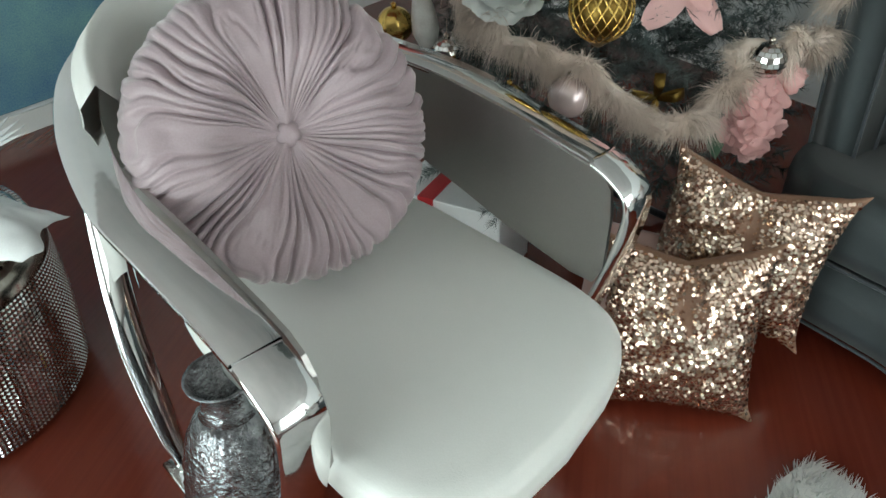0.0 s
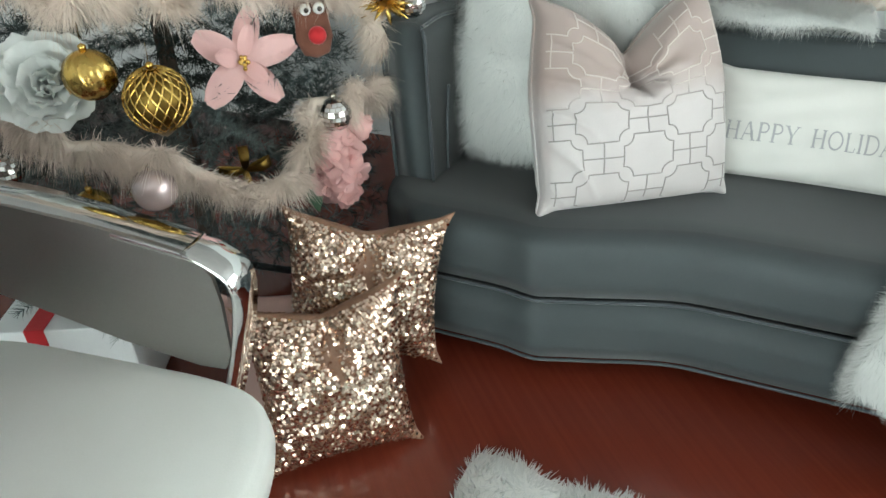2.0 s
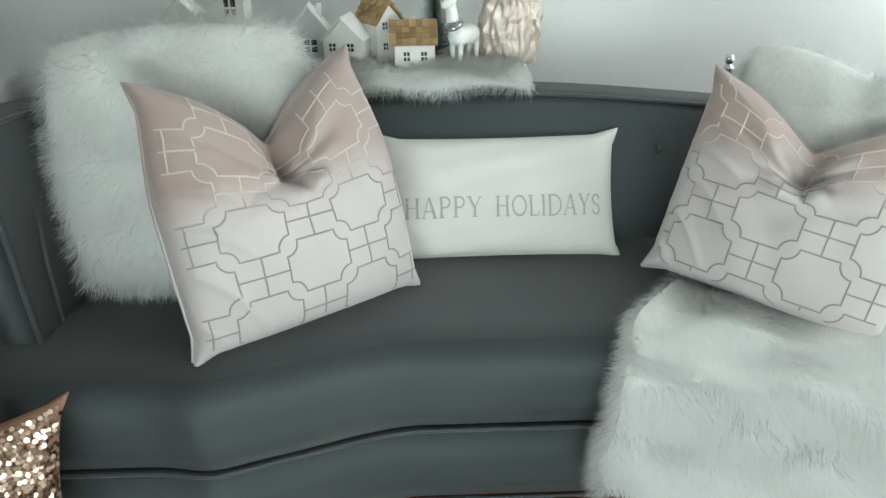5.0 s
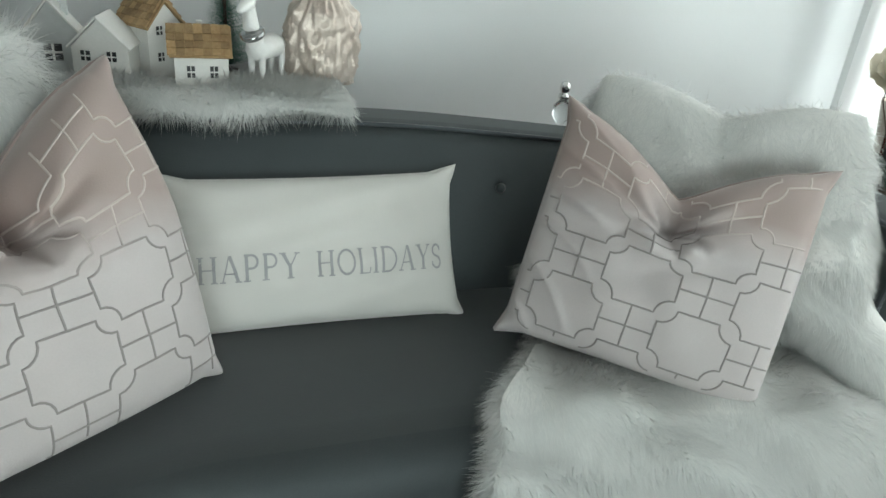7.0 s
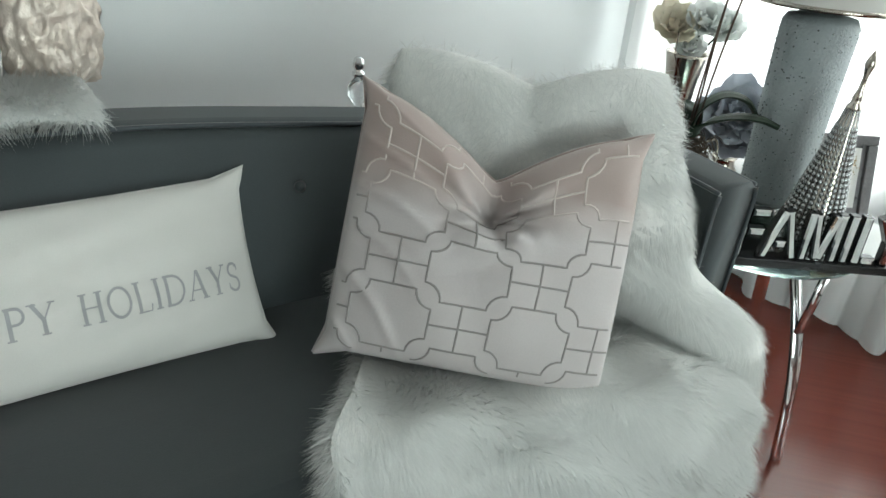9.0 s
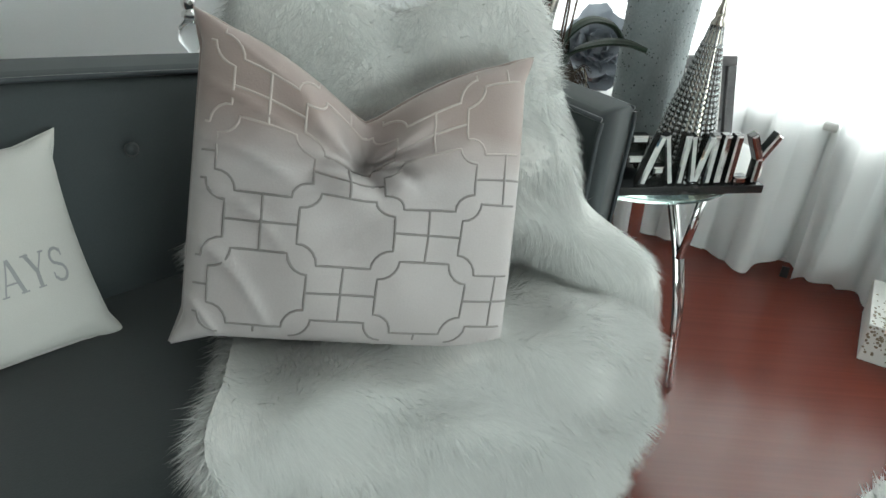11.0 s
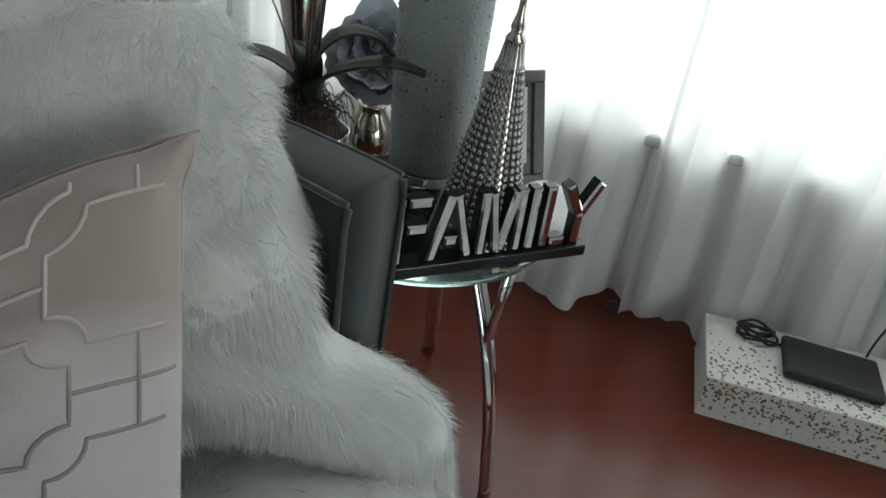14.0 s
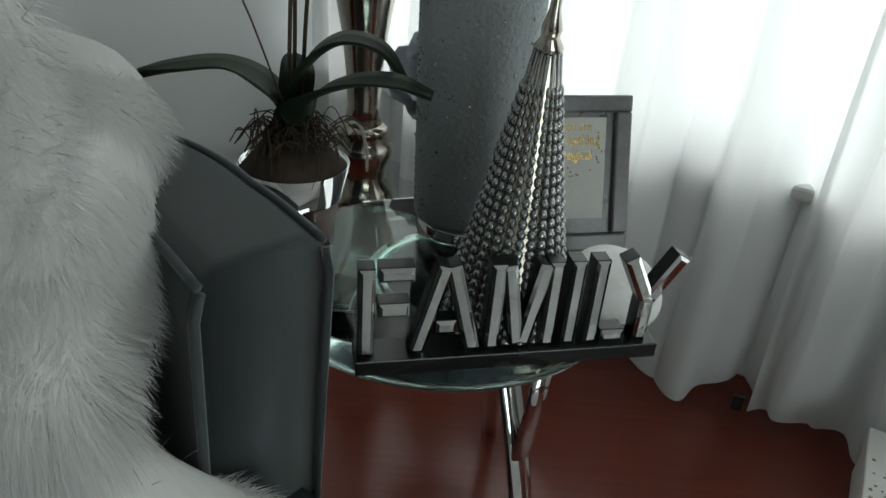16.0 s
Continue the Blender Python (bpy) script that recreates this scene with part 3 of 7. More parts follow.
def seat_block(z0, z1, round_top, inset=0.0):
    bm = bmesh.new()
    prof = [(0.012, z0), (0.001, z0 + 0.010), (-0.001, z0 + 0.05), (-0.001, (z0 + z1) / 2)]
    if round_top:
        prof += [(0.0, z1 - 0.05), (0.012, z1 - 0.022), (0.038, z1 - 0.005), (0.085, z1), (0.25, z1 + 0.004), (0.6, z1 - 0.004)]
    else:
        prof += [(0.0, z1 - 0.010), (0.012, z1), (0.6, z1)]

    def fn(u, v):
        i = v * (len(prof) - 1)
        k = min(int(i), len(prof) - 2)
        d = prof[k][0] + (prof[k + 1][0] - prof[k][0]) * (i - k)
        z = prof[k][1] + (prof[k + 1][1] - prof[k][1]) * (i - k)
        a = A0 + (A1 - A0) * u
        b = min(seat_front(a) + inset + d, 0.42)
        return Vector((a, b, z))

    sheet(bm, fn, 90, len(prof) - 1)
    # the two ends and the underside
    rows = [v for v in bm.verts]
    n = len(prof)
    for col in (rows[:n], rows[-n:]):
        back = [bm.verts.new((v.co.x, 0.44, v.co.z)) for v in col]
        for i in range(n - 1):
            bm.faces.new((col[i], col[i + 1], back[i + 1], back[i]))
    return bm


part("skirt", seat_block(0.055, 0.257, False, 0.012), "velvet", sofa)
part("seat", seat_block(0.264, SEAT_Z, True), "velvet", sofa)
for z, ins in ((0.260, 0.0), (0.055, 0.014)):
    bm = bmesh.new()
    tube(bm, [(A0 + (A1 - A0) * k / 60, seat_front(A0 + (A1 - A0) * k / 60) + ins - 0.002, z) for k in range(61)], 0.0048, 6)
    part("piping", bm, "piping", sofa, "dark grey piped seam")

# inner plan of the back and the two wings, with the height of its top
back_plan = smooth_path([(-1.075, -0.055, 0.885), (-1.07, 0.10, 0.875), (-1.045, 0.24, 0.85), (-0.93, 0.345, 0.83), (-0.7, 0.375, 0.815), (-0.35, 0.38, 0.81), (0.0, 0.375, 0.80),
                         (0.3, 0.365, 0.775), (0.52, 0.345, 0.755), (0.71, 0.29, 0.745), (0.81, 0.18, 0.738), (0.832, 0.06, 0.735), (0.838, -0.055, 0.733)], 8)


def back_ring(i, z_floor=0.20):
    p = back_plan[i]
    q, r = back_plan[max(i - 1, 0)], back_plan[min(i + 1, len(back_plan) - 1)]
    d = Vector((r.x - q.x, r.y - q.y, 0)).normalized()
    out = Vector((-d.y, d.x, 0))
    mid = i / (len(back_plan) - 1)
    wing = max(0.0, 1 - min(mid, 1 - mid) / 0.22)
    lean = 0.085 * (1 - wing) + 0.01
    th = 0.125 if wing > 0.2 else 0.115
    top = p.z
    base = Vector((p.x, p.y, 0)) - out * 0.035 * (1 - wing)
    rings = [(0.0, z_floor), (0.0, 0.44), (lean * 0.45, 0.44 + (top - 0.44) * 0.45), (lean * 0.9, top - 0.035), (lean + 0.006, top - 0.012), (lean + 0.024, top), (lean + th - 0.022, top), (lean + th - 0.004, top - 0.014), (lean + th, top - 0.04), (th * 0.85, 0.3), (th * 0.8, 0.06)]
    return [base + out * o + Vector((0, 0, z)) for o, z in rings]


bm = bmesh.new()
rr = [[bm.verts.new(c) for c in back_ring(i)] for i in range(len(back_plan))]
for p, q in zip(rr, rr[1:]):
    for j in range(len(p) - 1):
        bm.faces.new((p[j], q[j], q[j + 1], p[j + 1]))
bm.faces.new(rr[0][::-1])
bm.faces.new(rr[-1])
bmesh.ops.recalc_face_normals(bm, faces=bm.faces[:])
back = part("backrest", bm, "velvet", sofa)
for j in (4, 7):
    bm = bmesh.new()
    tube(bm, [back_ring(i)[j] + Vector((0, 0, 0.004)) for i in range(len(back_plan))], 0.0045, 6)
    part("piping", bm, "piping", sofa, "dark grey piped seam")
for i in (0, len(back_plan) - 1):
    ring = back_ring(i)
    for js in ((0, 1, 2, 3, 4), (7, 8, 9, 10)):
        bm = bmesh.new()
        tube(bm, [ring[j] + Vector((0, -0.003, 0)) for j in js], 0.0045, 6)
        part("piping", bm, "piping", sofa, "dark grey piped seam")
# wing inner panel seam
for sgn, a in ((1, -1.066), (-1, 0.829)):
    bm = bmesh.new()
    tube(bm, [(a, 0.02, 0.45), (a - 0.002 * sgn, 0.03, 0.6), (a - 0.004 * sgn, 0.05, 0.70)], 0.004, 6)
    part("piping", bm, "piping", sofa, "dark grey piped seam")
for a, b, z in ((0.236, 0.385, 0.675), (-0.10, 0.40, 0.66), (-0.52, 0.405, 0.66), (0.62, 0.36, 0.64), (-0.86, 0.385, 0.66)):
    bm = bmesh.new()
    lathe(bm, [(0.001, 0.006), (0.008, 0.005), (0.012, 0.0), (0.010, -0.006), (0.001, -0.008)], 12, pose(a, b - 0.012, z, 80))
    part("button", bm, "velvet", sofa)
for a, b in ((-1.1, -0.08), (0.92, -0.05), (-1.05, 0.40), (0.9, 0.36), (-0.08, 0.0)):
    bm = bmesh.new()
    lathe(bm, [(0.016, 0.0), (0.022, 0.06)], 12, pose(a, b, 0))
    part("leg", bm, "black", sofa, "short black foot")


# ---- cushions ----
def pillow_fn(w, h, t, pinch=0.08, chop=0.0, sag=0.0, puff=0.5, narrow=0.0, ears=0.012, creases=0.0, dent=1.0):
    """Local x across, y up from the foot of the cushion, z out of its face. side is +1 (face) or -1 (back)."""
    def fn(s, r, side):
        edge = max(0.0, (1 - s * s) * (1 - r * r))
        x = s * w / 2 * (1 - pinch * (1 - r * r) * s * s)
        y = r * h / 2 * (1 - pinch * (1 - s * s) * r * r)
        z = side * t / 2 * edge ** puff
        # the corners draw out into small points
        tip = ease(abs(s), 0.84, 1.0) * ease(abs(r), 0.84, 1.0)
        if ears > 0:
            x += math.copysign(ears * tip, s)
            y += math.copysign(ears * tip, r)
        else:
            x *= math.sqrt(1 + ears * r * r)
            y *= math.sqrt(1 + ears * s * s)
        if chop:
            k = math.exp(-(abs(s) / 0.47) ** 1.35) * ease(r, -0.25, 1.0)
            y -= chop * 1.12 * k
            k2 = math.exp(-(s / 0.15) ** 2) * ease(r, 0.1, 0.75)
            z *= 1 - 0.62 * k2 * dent
            y += chop * 0.12 * ease(abs(s), 0.35, 1.0) * ease(r, 0.2, 1.0)
            x *= 1 - narrow * ease(r, 0.1, 1.0)
            dd = math.hypot(s * 1.1, r - 0.48)
            ang = math.atan2(r - 0.48, s + 1e-6)
            z += side * dent * 0.011 * math.sin(7 * ang + 1.2 + 2.5 * dd) * math.exp(-(dd / 0.55) ** 2) * ease(dd, 0.02, 0.2) * edge ** 0.3
            z -= side * dent * 0.040 * math.exp(-(dd / 0.15) ** 2) * edge ** 0.3
            # folds that run down from the dented top
            for off, lean, deep in ((0.03, 0.10, 0.024), (-0.05, -0.05, 0.014), (0.15, 0.34, 0.010), (-0.19, -0.40, 0.009)):
                line = s - off - lean * (0.55 - r)
                z -= side * dent * deep * math.exp(-(line / 0.035) ** 2) * ease(r, -0.02, 0.35) * (1 - ease(r, 0.72, 1.0)) * edge ** 0.3
        if creases:
            # slanting slack creases along one flank, small gathers by the lower corners
            flank = ease(-s, 0.30, 0.75) * (1 - 0.6 * ease(r, 0.3, 0.9))
            q = s * 2.6 + r * 3.3 + 0.5 * math.sin(3 * s - 2 * r)
            z += side * creases * flank * ((1 - abs(math.sin(q * 2.3))) ** 3 - 0.25) * edge ** 0.25
            low = ease(-r, 0.45, 0.95) * ease(abs(s), 0.5, 0.95)
            z += side * creases * 0.8 * low * ((1 - abs(math.sin((s * 5 + abs(s) * r * 6)))) ** 2 - 0.3) * edge ** 0.25
        if sag:
            y -= sag * (1 - r) * 0.5 * (1 - s * s)
        z += side * 0.004 * edge * (math.sin(11 * s + 4 * r + side) + math.sin(13 * r - 6 * s))
        return Vector((x, y + h / 2, z))
    return fn


def pillow_mesh(fn, n=36):
    bm = bmesh.new()
    q = lambda k: math.sin((k / n * 2 - 1) * math.pi / 2)
    sides = []
    for side in (1, -1):
        sides.append([[bm.verts.new(fn(q(i), q(j), side)) for j in range(n + 1)] for i in range(n + 1)])
    f, b = sides
    for i in range(n):
        for j in range(n):
            bm.faces.new((f[i][j], f[i + 1][j], f[i + 1][j + 1], f[i][j + 1]))
            bm.faces.new((b[i][j], b[i][j + 1], b[i + 1][j + 1], b[i + 1][j]))
    bmesh.ops.remove_doubles(bm, verts=bm.verts[:], dist=0.0004)
    return bm


def normal_at(fn, s, r):
    e = 0.01
    s, r = max(-0.985, min(0.985, s)), max(-0.985, min(0.985, r))
    n = (fn(s + e, r, 1) - fn(s - e, r, 1)).cross(fn(s, r + e, 1) - fn(s, r - e, 1))
    return n.normalized()


def edge_cord(fn, n=24):
    pts = []
    for a, b in (((-1, -1), (1, -1)), ((1, -1), (1, 1)), ((1, 1), (-1, 1)), ((-1, 1), (-1, -1))):
        for k in range(n):
            u = k / n
            pts.append(fn(a[0] + (b[0] - a[0]) * u, a[1] + (b[1] - a[1]) * u, 1))
    pts.append(pts[0])
    return pts


def ribbon(bm, pts, normals, width, height):
    rows = []
    for i, p in enumerate(pts):
        d = (pts[min(i + 1, len(pts) - 1)] - pts[max(i - 1, 0)])
        if d.length < 1e-6:
            d = Vector((1, 0, 0))
        side = normals[i].cross(d.normalized())
        rows.append([bm.verts.new(p + side * width / 2 - normals[i] * 0.001), bm.verts.new(p + side * width * 0.3 + normals[i] * height), bm.verts.new(p - side * width * 0.3 + normals[i] * height), bm.verts.new(p - side * width / 2 - normals[i] * 0.001)])
    for a, b in zip(rows, rows[1:]):
        for j in range(3):
            bm.faces.new((a[j], a[j + 1], b[j + 1], b[j]))


def lattice_cushion(m, w, h, t, label, phase=(0.0, 0.0), chop=0.1, narrow=0.0):
    fn = pillow_fn(w, h, t, 0.0, chop, 0.0, 0.29, narrow, 0.014, 0.016)
    ob = thing("throw_pillow", m, label, "cushion", "patterned cushions on the sofa")
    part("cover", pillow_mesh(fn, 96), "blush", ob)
    bm = bmesh.new()
    tube(bm, edge_cord(fn), 0.0035, 6)
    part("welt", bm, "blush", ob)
    # raised lattice: staggered cartouches with hollow corners, joined by straight bars
    gx, gy, hw, hh, rc, st = 0.107, 0.087, 0.061, 0.050, 0.026, 0.006
    bm = bmesh.new()

    def put(poly, closed=False):
        run = []
        dense = []
        for a, b in zip(poly, poly[1:] + ([poly[0]] if closed else [])):
            k = max(1, int(math.hypot(b[0] - a[0], b[1] - a[1]) / 0.009))
            dense += [(a[0] + (b[0] - a[0]) * i / k, a[1] + (b[1] - a[1]) * i / k) for i in range(k)]
        dense.append(poly[0] if closed else poly[-1])
        for x, y in dense:
            s, r = x / (w / 2), y / (h / 2)
            if abs(s) < 0.965 and abs(r) < 0.965:
                run.append((s, r))
            else:
                if len(run) > 1:
                    ribbon(bm, [fn(*q, 1) for q in run], [normal_at(fn, *q) for q in run], 0.0042, 0.0014)
                run = []
        if len(run) > 1:
            ribbon(bm, [fn(*q, 1) for q in run], [normal_at(fn, *q) for q in run], 0.0042, 0.0014)

    for i in range(-5, 6):
        for j in range(-6, 7):
            cx, cy = i * gx + phase[0], j * gy + phase[1]
            if (i + j) % 2 == 0:
                poly = []
                for sx, sy, a0 in ((1, 1, 270), (-1, 1, 0), (-1, -1, 90), (1, -1, 180)):
                    ccx, ccy = cx + sx * hw, cy + sy * hh
                    arc = [(ccx + rc * math.cos(radians(a0 - 90 * k / 5)), ccy + rc * math.sin(radians(a0 - 90 * k / 5))) for k in range(6)]
                    # a small step at either end of each hollow corner
                    ends = [arc[0], arc[-1]]
                    if sx * sy > 0:
                        first, last = (ends[0][0], ends[0][1] - sy * st), (ends[1][0] - sx * st, ends[1][1])
                    else:
                        first, last = (ends[0][0] - sx * st, ends[0][1]), (ends[1][0], ends[1][1] - sy * st)
                    poly += [first] + arc + [last]
                put(poly, True)
            else:
                put([(cx - gx + hw, cy), (cx + gx - hw, cy)])
                put([(cx, cy - gy + hh), (cx, cy + gy - hh)])
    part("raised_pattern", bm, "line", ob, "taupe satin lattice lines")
    return ob


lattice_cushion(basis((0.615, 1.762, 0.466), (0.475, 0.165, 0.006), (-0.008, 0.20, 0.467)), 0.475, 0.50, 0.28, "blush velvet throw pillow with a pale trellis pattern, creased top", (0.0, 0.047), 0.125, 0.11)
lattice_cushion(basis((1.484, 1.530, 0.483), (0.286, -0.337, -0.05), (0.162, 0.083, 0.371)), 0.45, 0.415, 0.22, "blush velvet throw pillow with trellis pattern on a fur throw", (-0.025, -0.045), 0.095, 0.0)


def text_mesh(body, size, extrude=0.0):
    cu = bpy.data.curves.new("lettering", "FONT")
    cu.body, cu.size, cu.extrude, cu.align_x, cu.resolution_u = body, size, extrude, "CENTER", 3
    ob = new("lettering", cu)
    me = bpy.data.meshes.new_from_object(ob.evaluated_get(bpy.context.evaluated_depsgraph_get()))
    bpy.data.objects.remove(ob)
    bm = bmesh.new()
    bm.from_mesh(me)
    bmesh.ops.triangulate(bm, faces=bm.faces[:])
    return bm


def bend(cx, cy, rx, ry, a0, a1, n=14):
    return [(cx + rx * math.cos(radians(a0 + (a1 - a0) * k / n)), cy + ry * math.sin(radians(a0 + (a1 - a0) * k / n))) for k in range(n + 1)]


def serif_text(words):
    """Flat roman capitals, one unit high: heavy and light strokes with bracket bars at their ends."""
    B, F = 0.125, 0.05
    bar = lambda x, y, w=0.26: ([(x - w / 2, y), (x + w / 2, y)], F)
    caps = {
        "H": (0.86, [([(0.17, 0), (0.17, 1)], B), ([(0.69, 0), (0.69, 1)], B), ([(0.17, 0.51), (0.69, 0.51)], F), bar(0.17, 0.02), bar(0.17, 0.98), bar(0.69, 0.02), bar(0.69, 0.98)]),
        "A": (0.84, [([(0.11, 0), (0.40, 1)], F), ([(0.72, 0), (0.42, 1)], B), ([(0.22, 0.34), (0.60, 0.34)], F), bar(0.12, 0.02, 0.22), bar(0.72, 0.02)]),
        "P": (0.68, [([(0.17, 0), (0.17, 1)], B), ([(0.08, 0.98), (0.36, 0.98)] + bend(0.36, 0.74, 0.22, 0.24, 90, -90) + [(0.20, 0.50)], 0.085), bar(0.17, 0.02)]),
        "Y": (0.80, [([(0.12, 1), (0.40, 0.47)], B), ([(0.68, 1), (0.41, 0.47)], F), ([(0.40, 0), (0.40, 0.50)], B), bar(0.12, 0.98), bar(0.68, 0.98, 0.2), bar(0.40, 0.02)]),
        "O": (0.94, [(bend(0.47, 0.5, 0.37, 0.47, 0, 360, 36), 0.095)]),
        "L": (0.68, [([(0.17, 0), (0.17, 1)], B), ([(0.08, 0.02), (0.58, 0.02), (0.62, 0.24)], F), bar(0.17, 0.98)]),
        "I": (0.36, [([(0.18, 0), (0.18, 1)], B), bar(0.18, 0.02), bar(0.18, 0.98)]),
        "D": (0.90, [([(0.17, 0), (0.17, 1)], B), ([(0.08, 0.98), (0.38, 0.98)] + bend(0.38, 0.5, 0.42, 0.48, 90, -90) + [(0.08, 0.02)], 0.085)]),
        "S": (0.62, [(bend(0.31, 0.75, 0.20, 0.22, 25, 270) + bend(0.31, 0.26, 0.22, 0.24, 90, -155), 0.09), ([(0.51, 0.72), (0.51, 0.92)], F), ([(0.09, 0.10), (0.09, 0.30)], F)]),
        " ": (0.42, []),
    }
    bm = bmesh.new()
    x0 = 0.0
    for ch in words:
        wide, strokes = caps[ch]
        for line, thick in strokes:
            pts = []
            for a, b in zip(line, line[1:]):
                k = max(1, int(math.hypot(b[0] - a[0], b[1] - a[1]) / 0.13))
                pts += [Vector((a[0] + (b[0] - a[0]) * i / k, a[1] + (b[1] - a[1]) * i / k, 0)) for i in range(k)]
            pts.append(Vector((*line[-1], 0)))
            rows = []
            for i, p in enumerate(pts):
                d = (pts[min(i + 1, len(pts) - 1)] - pts[max(i - 1, 0)]).normalized()
                o = Vector((-d.y, d.x, 0)) * thick / 2
                rows.append([bm.verts.new(p + Vector((x0, 0, 0)) + o), bm.verts.new(p + Vector((x0, 0, 0)) - o)])
            for a, b in zip(rows, rows[1:]):
                bm.faces.new((a[0], a[1], b[1], b[0]))
        x0 += wide + 0.03
    for v in bm.verts:
        v.co.x -= x0 / 2
    return bm, x0


def holiday_cushion(m, w, h, t):
    fn = pillow_fn(w, h, t, 0.035, 0.0, 0.0, 0.36, 0.0, 0.014, 0.008)
    ob = thing("lumbar_pillow", m, "white linen lumbar pillow with grey serif lettering", "cushion")
    part("cover", pillow_mesh(fn, 40), "linen", ob)
    bm = bmesh.new()
    tube(bm, edge_cord(fn), 0.003, 6)
    part("welt", bm, "linen", ob)
    for words, x0, x1 in (("HAPPY", -0.226, -0.040), ("HOLIDAYS", -0.014, 0.238)):
        tb, span = serif_text(words)
        for v in tb.verts:
            s = ((x0 + x1) / 2 + v.co.x / span * (x1 - x0)) / (w / 2)
            r = (v.co.y * 0.047 - 0.050) / (h / 2)
            v.co = fn(s, r, 1) + normal_at(fn, s, r) * 0.0016
        part("lettering", tb, "grey_ink", ob, "grey printed capitals", smooth=False)
    return ob


holiday_cushion(basis(sp(-0.148, 0.255, 0.462), sp(1, 0, 0) - sp(0, 0, 0), (0.03, 0.125, 0.24)), 0.545, 0.28, 0.13)


def fur_cushion(m, w, h, t, label, seed, strands=46000, length=0.034, chop=0.0):
    fn = pillow_fn(w, h, t, 0.0, chop, 0.0, 0.42, 0.0, -0.22, 0.0, 0.0)
    ob = thing("fur_pillow", m, label, "cushion", "fur cushions on the sofa")
    base = part("cover", pillow_mesh(fn, 30), "fur_base", ob)
    hairs("nap", base, strands, length, 0.0005, (0, -0.45, 0), 0.5, "fur", ob, seed, 0.24, clump=0.25)
    return ob


fur_cushion(basis(sp(-0.80, 0.16, 0.47), (0.97, -0.02, 0.0), (-0.03, 0.14, 0.5)), 0.54, 0.55, 0.19, "large white faux fur pillow leaning on the sofa wing", 11, 66000, 0.058)
fur_cushion(basis(sp(-0.84, 0.33, 0.52), (0.97, -0.24, 0.0), (0.02, 0.08, 0.5)), 0.52, 0.48, 0.14, "white faux fur pillow propped against the sofa back", 12)
fur_cushion(basis((1.672, 1.572, 0.50), (0.313, -0.336, -0.01), (0.12, 0.10, 0.40)), 0.54, 0.47, 0.16, "white faux fur pillow behind a blush cushion", 13, 50000, 0.036, 0.06)


